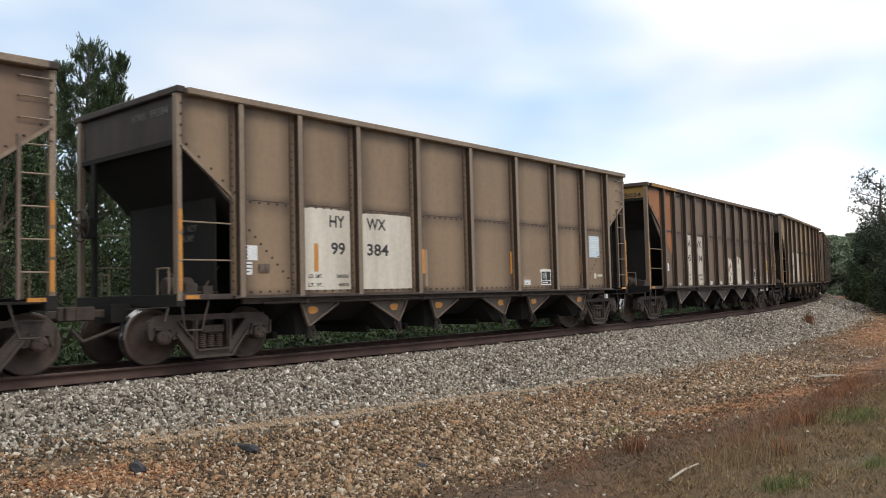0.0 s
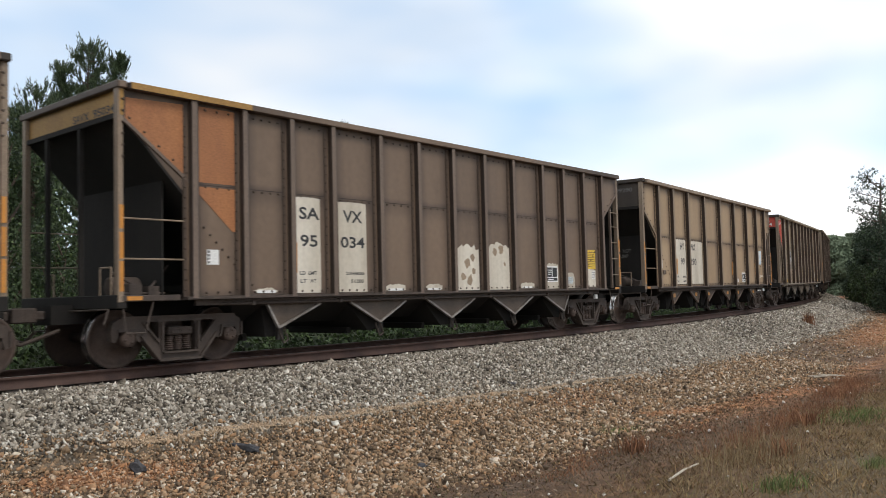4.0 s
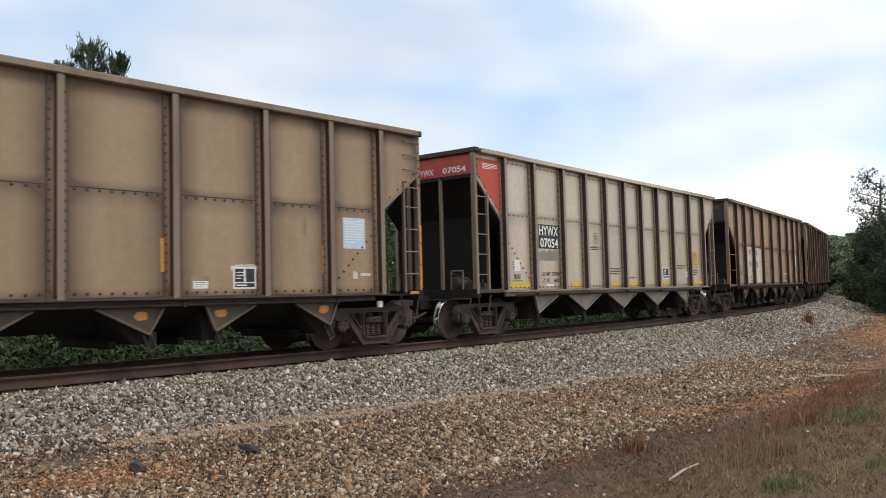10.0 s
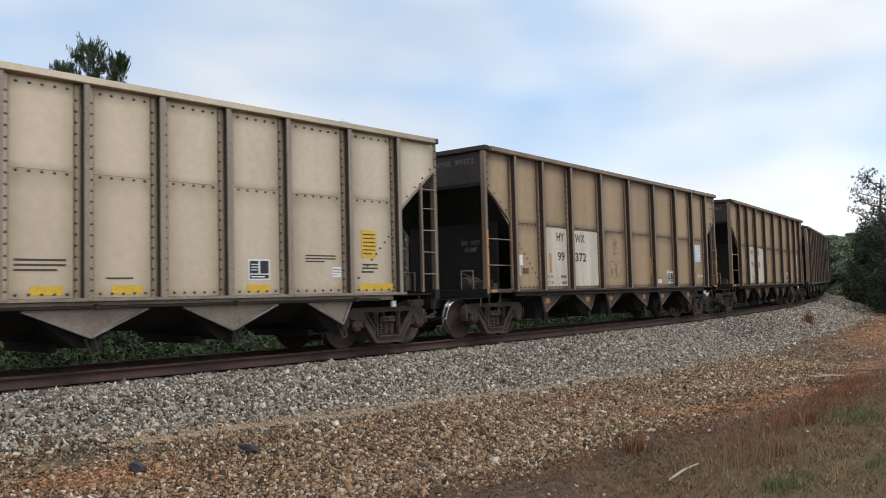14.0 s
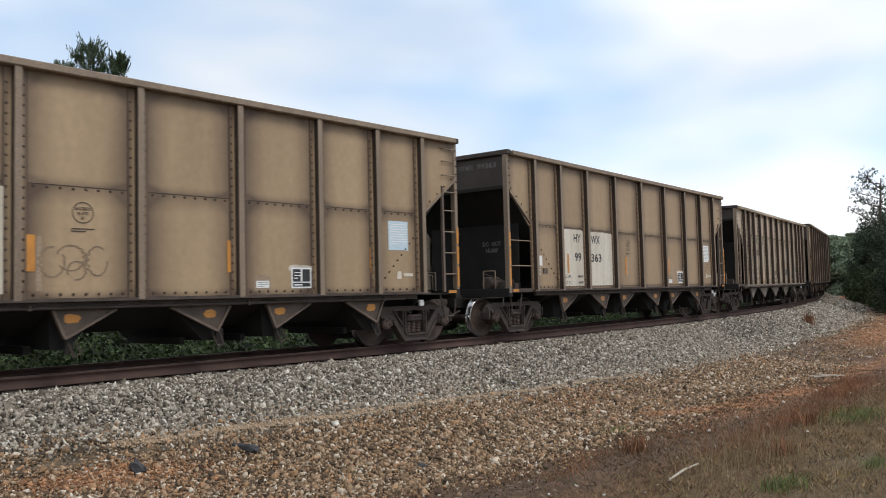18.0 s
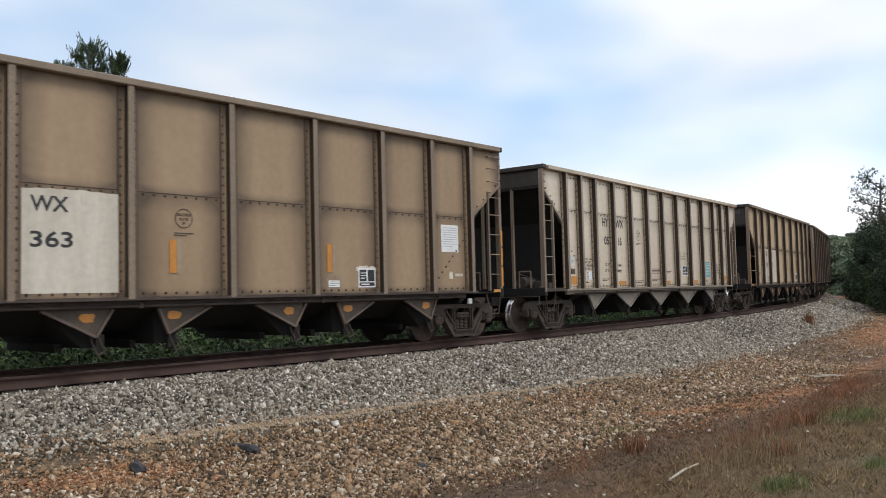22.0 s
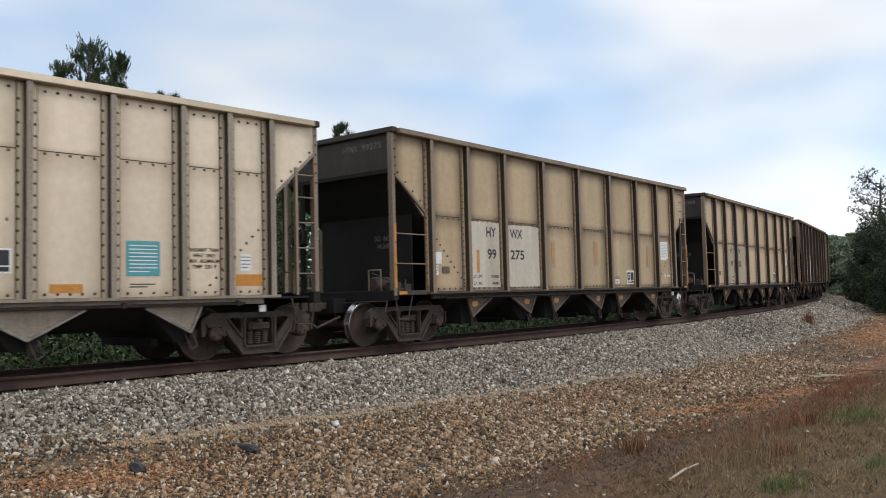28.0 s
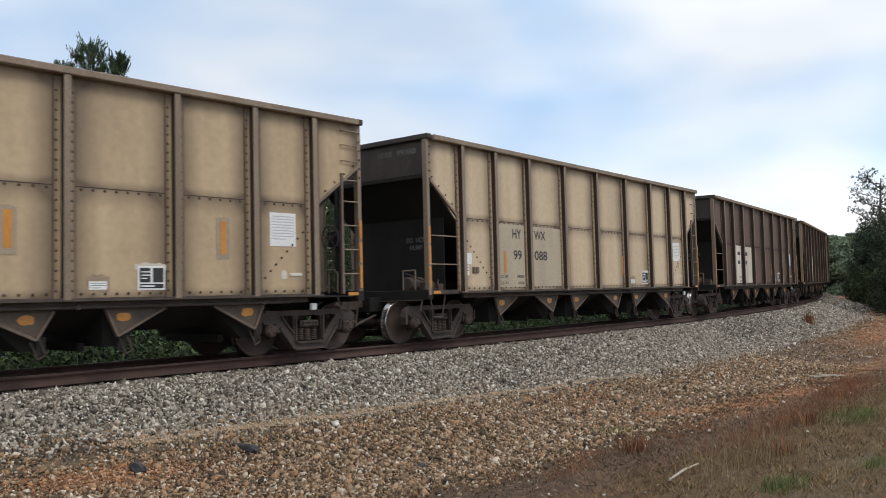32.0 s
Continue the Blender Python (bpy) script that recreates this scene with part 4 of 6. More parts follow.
def data_block(car, x0, x1, z0, z1, seed):
    """The black-and-white consolidated data panel."""
    p = plate("data_panel", x0, x1, z0, z1, M_CLEAN, car, "white-edged black data panel", -1.602)
    h, w = z1 - z0, x1 - x0
    mid = (x0 + x1) / 2
    for a, b, c, d in ((x0 + 0.07 * w, mid - 0.02, z0 + 0.32 * h, z1 - 0.08 * h), (mid + 0.02, x1 - 0.07 * w, z0 + 0.32 * h, z1 - 0.08 * h), (x0 + 0.07 * w, x1 - 0.07 * w, z0 + 0.08 * h, z0 + 0.26 * h)):
        part("black_field", boxes((a, b, -1.611, -1.606, c, d)), M_INK, p)
    bars("print", x0 + 0.13 * w, mid - 0.05 * w, z0 + 0.42 * h, z1 - 0.18 * h, 3, M_CLEAN, p, -1.611, 0.35, seed)
    bars("print", x0 + 0.13 * w, x1 - 0.13 * w, z0 + 0.11 * h, z0 + 0.22 * h, 1, M_CLEAN, p, -1.611, 0.6, seed)
    return p


def label_plate(car, x0, x1, z0, z1, mat_, text, rows=5, seed=1, ink=None, label="printed label"):
    p = plate("label", x0, x1, z0, z1, mat_, car, label, -1.602)
    w, h = x1 - x0, z1 - z0
    if rows:
        bars("print", x0 + 0.08 * w, x1 - 0.08 * w, z0 + 0.08 * h, z1 - 0.08 * h, rows, ink or M_GREY, p, -1.606, 0.28, seed)
    return p


def small_print(car, x0, x1, z0, z1, rows, seed=1, m=None):
    return bars("stencil", x0, x1, z0, z1, rows, m or M_FAINT, car, -1.602, 0.45, seed, "faded illegible stencil")


def end_text(car, body, y0, y1, z0, z1, x, material, label=""):
    """Letters on the leading end, which looks to -x."""
    return lettering("end_lettering", body, y0, y1, z0, z1, 0.0, material, car, label, pose(x, 0, 0, 0, 0, -90))


M_PALE = mat("pale_print", (0.52, 0.53, 0.55), (0.45, 0.46, 0.48), 0.6, 0.0, 8.0, 0.0, 0.0, 60)
M_GREY = mat("grey_print", (0.22, 0.22, 0.23), (0.16, 0.16, 0.17), 0.6, 0.0, 8.0, 0.0, 0.0, 60)
M_FAINT = mat("faded_stencil", (0.085, 0.062, 0.045), (0.06, 0.045, 0.035), 0.7, 0.0, 8.0, 0.0, 0.0, 60)
M_DIM = mat("sooted_white", (0.17, 0.16, 0.15), (0.10, 0.095, 0.09), 0.8, 0.0, 6.0, 1.0, 0.05, 60)
M_BAND = mat("grimy_end_sheet", (0.066, 0.051, 0.040), (0.036, 0.029, 0.024), 0.8, 0.0, 1.6, 2.0, 0.1, 30)


# orange strips right of the lettered panels, where the older cars carry them and where the touched-up ones do
STRIPS = ((-1.61, -1.49, 1.465, 1.97), (1.54, 1.64, 1.465, 1.99), (4.70, 4.79, 1.465, 1.97))
STRIPS_MOVED = ((-1.32, -1.22, 1.72, 2.24), (0.95, 1.06, 1.78, 2.30), (4.24, 4.35, 1.76, 2.30))


def paper_label(car, x0, x1, z0, z1, seed):
    """A white label with a dark code printed up its leading edge."""
    p = plate("label", x0, x1, z0, z1, M_CLEAN, car, "white paper label with dark code", -1.602)
    w, h = x1 - x0, z1 - z0
    bm = bmesh.new()
    for i in range(4):
        z = z0 + h * (0.06 + i * 0.235)
        for k in (0.06, 0.16):
            box(bm, x0 + w * k, x0 + w * (k + 0.07), -1.608, -1.606, z, z + h * 0.17)
        box(bm, x0 + w * 0.10, x0 + w * 0.20, -1.608, -1.606, z + h * 0.06, z + h * 0.10)
    part("print", bm, M_INK, p)
    return p


def plate_badge(car, x, z, r=0.155, ink=None):
    """The round stencil on over-size cars."""
    ink = ink or M_FAINT
    em = part("emblem", ring_mesh(x, z, r, r - 0.014), ink, car, "faint round stencil")
    lettering("emblem_text", "EXCEEDS", x - r * 0.72, x + r * 0.72, z + 0.035, z + 0.08, -1.606, ink, em)
    lettering("emblem_text", "PLATE", x - r * 0.52, x + r * 0.52, z - 0.035, z + 0.01, -1.606, ink, em)
    lettering("emblem_text", "F", x - 0.022, x + 0.022, z - 0.105, z - 0.055, -1.606, ink, em)
    bars("print", x - 0.17, x + 0.17, z - r - 0.13, z - r - 0.06, 2, ink, em, -1.606, 0.4, 3)
    return em


def hywx_car(number, digits, paint, seed, label, blue=M_BLUEW, bright=M_WHITE, strips=STRIPS, touched=0, known=True, badge=False):
    """A riveted steel car of the 99-thousand series, with its lettered white panels."""
    car = hopper_car(number, "A", paint, M_BAND, label)
    a = plate("lettering_panel", -4.70, -3.60, 1.16, 2.645, bright, car, "chalky white painted panel", -1.602, 0.04, seed)
    b = plate("lettering_panel", -3.27, -1.90, 1.16, 2.625, bright, car, "chalky white painted panel", -1.602, 0.04, seed + 7)
    if known:
        lettering("reporting_mark", "HY", -4.11, -3.73, 2.305, 2.525, -1.608, M_INK, a)
        lettering("reporting_mark", "WX", -3.16, -2.63, 2.30, 2.52, -1.608, M_INK, b)
        lettering("car_number", "99", -4.08, -3.73, 1.80, 2.03, -1.608, M_INK, a)
        lettering("car_number", digits, -3.16, -2.57, 1.80, 2.03, -1.608, M_INK, b)
        end_text(car, "HYWX 99" + digits, 0.20, 1.30, 4.00, 4.13, K_END_A, M_DIM, "dim white end number")
    else:
        bars("print", -4.11, -3.73, 1.8, 2.5, 2, M_INK, a, -1.606, 0.4, seed)
        bars("print", -3.16, -2.60, 1.8, 2.5, 2, M_INK, b, -1.606, 0.4, seed)
    lettering("load_mark", "LD. LMT.", -4.63, -4.30, 1.37, 1.44, -1.608, M_INK, a)
    lettering("load_mark", "240000", -3.96, -3.65, 1.37, 1.44, -1.608, M_INK, a)
    lettering("load_mark", "LT. WT.", -4.63, -4.30, 1.215, 1.285, -1.608, M_INK, a)
    lettering("load_mark", "46000", -3.92, -3.65, 1.215, 1.285, -1.608, M_INK, a)
    end_text(car, "DO NOT\nHUMP", 0.30, 0.85, 2.02, 2.30, -6.405, M_DIM, "dim white stencil")
    paper_label(car, -6.00, -5.735, 1.67, 1.92, seed)
    label_plate(car, -6.01, -5.845, 1.43, 1.645, M_CLEAN, "", 3, seed, M_INK, "white paper label")
    part("tag_holder", joined(boxes((-5.72, -5.49, -1.62, -1.602, 1.475, 1.615)), boxes((-5.70, -5.615, -1.63, -1.62, 1.50, 1.59), (-5.595, -5.51, -1.63, -1.62, 1.50, 1.59))), M_TAUPE, car, "small grimy card holder")
    q = plate("label", 5.20, 5.74, 1.92, 2.50, blue, car, "pale label sheet with fine print", -1.602)
    bars("print", 5.24, 5.70, 2.02, 2.46, 9, M_CLEAN if blue is M_BLUEW else M_PALE, q, -1.606, 0.35, seed)
    plate("paint_patch", 2.78, 3.30, 1.50, 1.60, M_WHITE, car, "smear of white paint", -1.6025, 0.06, seed + 5, 0.002)
    data_block(car, 2.83, 3.27, 1.19, 1.555, seed)
    label_plate(car, 2.10, 2.36, 1.205, 1.325, M_CLEAN, "", 3, seed, M_GREY)
    plate("paint_patch", 2.06, 2.40, 1.16, 1.42, paint_smudge, car, "greyed overpaint round a label", -1.6015, 0.07, seed + 4, 0.001)
    plate("reflector_strip", -4.49, -4.395, 1.49, 1.995, M_ORANGE, car, "orange reflective strip", -1.608)
    for i, (x0, x1, z0, z1) in enumerate(strips):
        if touched == 2:
            plate("paint_patch", x0 - 0.07, x1 + 0.06, z0 - 0.09, z1 + 0.06, paint_touch, car, "chalky touched-up paint", -1.602, 0.05, seed + i, 0.003)
        elif touched == 1:
            plate("paint_patch", x1 + 0.01, x1 + 0.07, z0 - 0.02, z1 + 0.02, paint_touch, car, "tan touched-up paint", -1.602, 0.05, seed + i, 0.003)
        else:
            plate("paint_patch", x1 + 0.015, x1 + 0.09, 1.20, z1 - 0.01, paint_smudge, car, "pale streak where a strip has gone", -1.6015, 0.05, seed + i, 0.001)
        plate("reflector_strip", x0, x1, z0, z1, M_ORANGE, car, "orange reflective strip", -1.606)
    label_plate(car, 6.07 - 0.08, 6.20 - 0.02, 1.40, 1.65, M_CLEAN, "", 4, seed + 9)
    part("tag_holder", joined(boxes((5.60, 5.86, -1.61, -1.602, 1.40, 1.46)), boxes((5.63, 5.83, -1.614, -1.61, 1.415, 1.445))), M_WHITE, car, "small white-edged holder")
    plate("paint_patch", 5.42, 5.54, 1.35, 1.50, M_WHITE, car, "smudge of white paint", -1.602, 0.08, seed + 2)
    if badge:
        plate_badge(car, -0.83, 2.31)
    return car


K_END_A = KINDS["A"]["x0"] + 0.018
paint_smudge = mat("greyed_brown_paint", (0.33, 0.25, 0.17), (0.25, 0.18, 0.12), 0.65, 0.0, 4.0, 4.0, 0.03, 40)
paint_touch = mat("tan_touch_up", (0.36, 0.29, 0.21), (0.30, 0.235, 0.165), 0.6, 0.0, 3.0, 3.0, 0.05, 40)
W = "weathered brown riveted steel coal hopper car, "
CARS = {}
CARS[0] = hywx_car(0, "", M_BROWN[3], 3, "weathered brown riveted steel coal hopper car, already rolling past", known=False)
CARS[1] = hywx_car(1, "384", M_BROWN[0], 11, W + "white panels lettered 99384")

# the yellow-ended car
car = CARS[2] = hopper_car(2, "C", M_BROWN[6], M_YEND, "dark brown coal hopper car with orange corner panels and yellow end")
K = KINDS["C"]
for nm, outline in (("corner_panel", [(K["x0"] + 0.10, 4.06), (K["x0"] + 0.09, 3.74), (-6.52, 2.98), (-6.52, 4.10)]), ("corner_panel", [(-6.24, 4.12), (-6.24, 2.90), (-5.57, 2.90), (-5.57, 4.12)]), ("corner_panel", [(-6.24, 2.83), (-6.24, 2.70), (-5.62, 2.13), (-5.57, 2.13), (-5.57, 2.83)])):
    part(nm, prism(outline, -1.606, -1.602), M_RUSTO, car, "patch of orange primer")
part("chord_paint", boxes((K["x0"] + 0.12, -5.30, -1.754, -1.75, 4.17, 4.265)), M_YEND, car, "dull yellow paint on the top rail")
for z0, z1 in ((3.78, 4.17),):
    part("corner_paint", boxes((K["x0"] - 0.006, K["x0"] + 0.053, -1.634, -1.630, z0, z1)), M_YEND, car, "dull yellow paint on the corner post")
p1 = plate("lettering_panel", -4.29, -3.73, 1.11, 2.82, M_WHITE, car, "chalky white painted panel", -1.602, 0.03, 5)
p2 = plate("lettering_panel", -3.29, -2.57, 1.11, 2.80, M_WHITE, car, "chalky white painted panel", -1.602, 0.03, 6)
for body, x0, x1, z0, z1, p in (("SA", -4.22, -3.75, 2.42, 2.64, p1), ("VX", -3.17, -2.67, 2.415, 2.64, p2), ("LD LMT", -4.22, -3.83, 1.43, 1.495, p1), ("LT WT", -4.21, -3.85, 1.285, 1.35, p1), ("234800", -3.12, -2.65, 1.425, 1.49, p2), ("51200", -2.99, -2.66, 1.28, 1.345, p2)):
    lettering("reporting_mark" if len(body) == 2 else "load_mark", body, x0, x1, z0, z1, -1.608, M_INK, p)
lettering("car_number", "95", -4.20, -3.80, 1.93, 2.145, -1.608, M_INK, p1)
lettering("car_number", "034", -3.24, -2.62, 1.935, 2.145, -1.608, M_INK, p2)
end_text(car, "SAVX 95034", 0.10, 1.42, 3.86, 3.99, K["x0"] + 0.026, M_INK, "black end number")
for i, (x0, x1, z1) in enumerate(((0.17, 0.93, 2.08), (1.30, 2.10, 2.17))):
    p = plate("paint_patch", x0, x1, 1.10, z1, M_WHITE, car, "large daub of white paint", -1.602, 0.22, 20 + i)
    for k, (u, w, r) in enumerate(((0.25, 0.30, 0.10), (0.55, 0.22, 0.13), (0.75, 0.42, 0.08), (0.45, 0.62, 0.12), (0.70, 0.74, 0.09)) if i == 0 else ((0.3, 0.82, 0.10), (0.6, 0.86, 0.11), (0.75, 0.55, 0.05))):
        c = (x0 + (x1 - x0) * u, 1.10 + (z1 - 1.10) * w)
        rnd = random.Random(70 + 9 * i + k)
        part("bare_patch", prism([(c[0] + r * rnd.uniform(0.6, 1.1) * math.cos(j * math.tau / 11), c[1] + r * rnd.uniform(0.6, 1.2) * math.sin(j * math.tau / 11)) for j in range(11)], -1.6075, -1.606), paint_smudge, p, "grey patch where the daub has flaked")
for i, (x0, x1, z1) in enumerate(((-5.20, -4.72, 1.20), (-2.05, -1.50, 1.25), (-0.87, -0.36, 1.24), (2.54, 3.10, 1.25))):
    plate("paint_patch", x0, x1, 1.13, z1, M_WHITE, car, "smear of white paint", -1.602, 0.06, 30 + i)
    plate("label", x0 + 0.05, x1 - 0.04, 1.12, 1.165, M_CLEAN, car, "narrow white print strip", -1.606)
plate("paint_patch", 3.62, 4.20, 1.10, 1.73, M_WHITE, car, "patch of white paint", -1.6015, 0.08, 40, 0.002)
data_block(car, 3.65, 4.17, 1.265, 1.66, 4)
plate("paint_patch", 4.55, 4.98, 1.10, 1.49, M_WHITE, car, "rounded patch of white paint", -1.602, 0.2, 41)
label_plate(car, 4.60, 4.90, 1.22, 1.40, M_BLUEW, "", 3, 7, M_GREY)
label_plate(car, 5.56, 6.07, 1.60, 2.12, M_YELLOW, "", 9, 8, M_INK, "yellow printed label")
plate("paint_patch", 5.54, 6.06, 1.13, 1.60, M_WHITE, car, "patch of worn white paint", -1.602, 0.05, 42)
label_plate(car, 5.86, 6.03, 1.33, 1.55, M_CLEAN, "", 4, 12, M_GREY)
paper_label(car, -6.11, -5.89, 1.59, 1.83, 9)
for x in (-4.37, -1.12, 1.12, 4.46):
    plate("reflector_strip", x, x + 0.095, 1.46, 2.0, M_ORANGE, car, "orange reflective strip", -1.608)

CARS[3] = hywx_car(3, "290", M_BROWN[5], 21, W + "white panels lettered 99290")

# the silver car with the red corner
car = CARS[4] = hopper_car(4, "B", M_ALU, M_SOOT_SHADE, "silver-grey aluminium coal hopper car with a red end corner", M_VEE)
K = KINDS["B"]
e, zt = K["x0"], K["top"]
part("corner_panel", prism([(e + 0.10, zt - 0.20), (e + 0.10, K["diag"][0] + 0.02), (-6.34, 2.84), (-6.34, zt - 0.20)], -1.606, -1.602), M_RED, car, "red painted corner panel")
part("end_panel_paint", boxes((e + 0.022, e + 0.028, -1.55, 1.55, K["diag"][0] + 0.06, zt - 0.1)), M_RED, car, "sooted red end sheet")
end_text(car, "HYWX  07054", -0.1, 1.35, 3.78, 3.92, e + 0.018, M_CLEAN, "white end number")
bars("print", -7.00, -6.43, 3.84, 3.98, 4, M_CLEAN, car, -1.607, 0.45, 4)
p1 = plate("number_panel", -4.68, -3.70, 2.10, 2.70, M_INK, car, "black panel with white lettering", -1.602)
lettering("reporting_mark", "HYWX", -4.65, -3.73, 2.425, 2.67, -1.608, M_CLEAN, p1)
lettering("car_number", "07054", -4.61, -3.74, 2.125, 2.36, -1.608, M_CLEAN, p1)
plate("paint_patch", -4.75, -3.60, 1.80, 2.06, mat("grey_smudge", (0.30, 0.265, 0.22), (0.22, 0.19, 0.16), 0.6, 0.0, 4, 0, 0.02, 40), car, "rubbed grey smudge", -1.6015, 0.16, 3, 0.001)
lettering("load_mark", "LD LMT", -4.54, -4.17, 1.425, 1.52, -1.604, M_FAINT, car)
lettering("load_mark", "237500", -4.09, -3.69, 1.425, 1.52, -1.604, M_FAINT, car)
lettering("load_mark", "LT WT", -4.54, -4.21, 1.25, 1.355, -1.604, M_FAINT, car)
lettering("load_mark", "46500", -4.01, -3.69, 1.25, 1.355, -1.604, M_FAINT, car)
plate("label", -4.38, -4.03, 1.16, 1.21, M_CLEAN, car, "narrow white print strip", -1.602)
paper_label(car, -5.865, -5.565, 1.53, 1.79, 2)
part("tag_holder", joined(boxes((-5.80, -5.56, -1.62, -1.602, 1.34, 1.47)), boxes((-5.77, -5.70, -1.63, -1.62, 1.36, 1.45), (-5.66, -5.59, -1.63, -1.62, 1.36, 1.45))), M_VEE, car, "small metal card holder")
bars("print", -5.92, -5.30, 1.285, 1.315, 1, M_FAINT, car, -1.604, 0.6, 5)
for x0, x1 in ((-6.03, -5.12), (-3.10, -2.64), (-0.74, -0.30), (0.40, 0.88), (2.73, 3.18), (5.22, 6.10)):
    plate("reflector", x0, x1, 1.135, 1.26, M_YELLOW, car, "amber reflective strip", -1.602)
plate_badge(car, -1.70, 2.45, 0.15, M_INK)
small_print(car, -2.02, -1.38, 2.12, 2.22, 2, 5)
small_print(car, -0.95, -0.25, 1.45, 1.66, 3, 6)
small_print(car, 0.32, 0.95, 1.34, 1.40, 1, 7)
data_block(car, 2.75, 3.19, 1.335, 1.69, 6)
label_plate(car, 4.56, 4.77, 1.385, 1.57, M_CLEAN, "", 3, 3)
label_plate(car, 5.29, 5.66, 1.755, 2.28, M_YELLOW, "", 6, 5, M_INK, "yellow printed label")
small_print(car, 5.30, 5.70, 1.45, 1.66, 3, 12)
small_print(car, 3.95, 4.65, 1.64, 1.80, 3, 8)

CARS[5] = hywx_car(5, "372", M_BROWN[1], 31, W + "white panels lettered 99372", badge=True)
scrawl = bmesh.new()
for cx, cz, r, squeeze in ((0.16, 0.24, 0.17, 1.25), (0.42, 0.30, 0.20, 0.9), (0.50, 0.12, 0.13, 1.0), (0.80, 0.26, 0.15, 1.4)):
    n = 26
    pts = [(-1.42 + cx + r * (1 + 0.18 * math.sin(3 * i)) * math.cos(i * 5.6 / n + cx * 9), 1.36 + cz + r * squeeze * math.sin(i * 5.6 / n + cx * 9)) for i in range(n)]
    for p, q in zip(pts[:-1], pts[1:]):
        bar(scrawl, p, q, 0.022, -1.605, -1.602)
part("scrawl", scrawl, mat("faded_spray_paint", (0.20, 0.145, 0.095), (0.26, 0.185, 0.115), 0.65, 0.0, 5.0, 0.0, 0.0, 60), CARS[5], "faint grey scribble of spray paint")
CARS[6] = hywx_car(6, "363", M_BROWN[5], 41, W + "white panels lettered 99363", touched=1, blue=M_CLEAN, strips=((-1.08, -0.96, 1.45, 1.97), (2.07, 2.19, 1.48, 2.0), (4.77, 4.88, 1.45, 1.99)), badge=True)

# the pale car with the teal label
car = CARS[7] = hopper_car(7, "D", M_ALUB, M_BAND, "pale silver aluminium coal hopper car with a teal label", M_VEE)
for nm, body, x0, x1, z0, z1, ink in (("reporting_mark", "HY", -4.10, -3.74, 2.80, 3.04, M_INK), ("reporting_mark", "WX", -3.28, -2.76, 2.795, 3.04, M_INK), ("car_number", "05", -4.02, -3.71, 2.295, 2.53, M_INK), ("car_number", "116", -3.28, -2.90, 2.295, 2.535, M_INK),
                                      ("load_mark", "LD LMT", -4.00, -3.68, 1.70, 1.785, M_FAINT), ("load_mark", "LT WT", -4.00, -3.74, 1.53, 1.615, M_FAINT), ("load_mark", "237600", -3.33, -2.96, 1.69, 1.77, M_FAINT), ("load_mark", "48400", -3.26, -2.96, 1.52, 1.605, M_FAINT)):
    lettering(nm, body, x0, x1, z0, z1, -1.604, ink, car)
lettering("notice", "RADIANT THAW\nHEAT ONLY\nMAX ALUMINUM\nTEMP 250 F", -5.35, -4.79, 1.58, 1.91, -1.604, M_FAINT, car)
for x0, x1, z0, z1 in ((-6.11, -5.68, 1.195, 1.41), (-3.15, -2.69, 1.165, 1.28), (0.16, 0.63, 1.17, 1.275), (2.65, 3.11, 1.165, 1.285), (5.59, 6.12, 1.24, 1.43)):
    plate("reflector", x0, x1, z0, z1, M_ORANGE, car, "orange reflective strip", -1.602)
label_plate(car, -5.99, -5.81, 1.70, 1.92, M_CLEAN, "", 6, 2, M_GREY, "white label with a blue heading")
plate("heading", -5.98, -5.82, 1.87, 1.91, M_BLUEW, car, "blue label heading", -1.607)
part("tag_holder", joined(boxes((-5.99, -5.79, -1.62, -1.602, 1.465, 1.61)), boxes((-5.97, -5.90, -1.63, -1.62, 1.49, 1.59), (-5.88, -5.81, -1.63, -1.62, 1.49, 1.59))), M_TAUPE, car, "small grimy card holder")
paper_label(car, -5.10, -4.82, 1.315, 1.545, 3)
plate_badge(car, -1.755, 2.64, 0.16, M_FAINT)
for x0, x1, z0, z1, n, k in ((-2.05, -1.45, 1.2, 1.3, 2, 5), (-0.82, -0.17, 1.49, 1.66, 4, 6), (-0.82, -0.18, 1.25, 1.35, 2, 8), (-4.2, -3.75, 1.27, 1.36, 2, 7), (-5.45, -4.75, 1.22, 1.27, 1, 4), (0.30, 0.75, 1.50, 1.60, 2, 10), (3.80, 4.20, 1.22, 1.30, 2, 9)):
    small_print(car, x0, x1, z0, z1, n, k)
lettering("capacity_mark", "EXW 11 - 1  H  3 - 6\nEW  10 - 8  H 13 - 3\nCU FT 4200", 1.34, 2.12, 1.97, 2.20, -1.604, M_FAINT, car)
label_plate(car, 1.33, 1.60, 1.63, 1.76, M_CLEAN, "", 2, 8)
plate("heading", 1.34, 1.59, 1.70, 1.75, M_BLUEW, car, "blue label heading", -1.607)
data_block(car, 1.73, 2.16, 1.435, 1.775, 8)
t = label_plate(car, 3.75, 4.28, 1.40, 1.93, M_TEAL, "", 8, 9, M_CLEAN, "teal label with rows of white print")
lettering("notice", "RADIANT THAW\nHEAT ONLY\nMAX ALUMINUM\nTEMP 250 F", 4.78, 5.30, 1.52, 1.85, -1.604, M_FAINT, car)
label_plate(car, 5.69, 5.90, 1.49, 1.77, M_CLEAN, "", 4, 10)

CARS[8] = hywx_car(8, "275", M_BROWN[7], 51, W + "white panels lettered 99275", touched=2, blue=M_CLEAN, strips=STRIPS_MOVED)
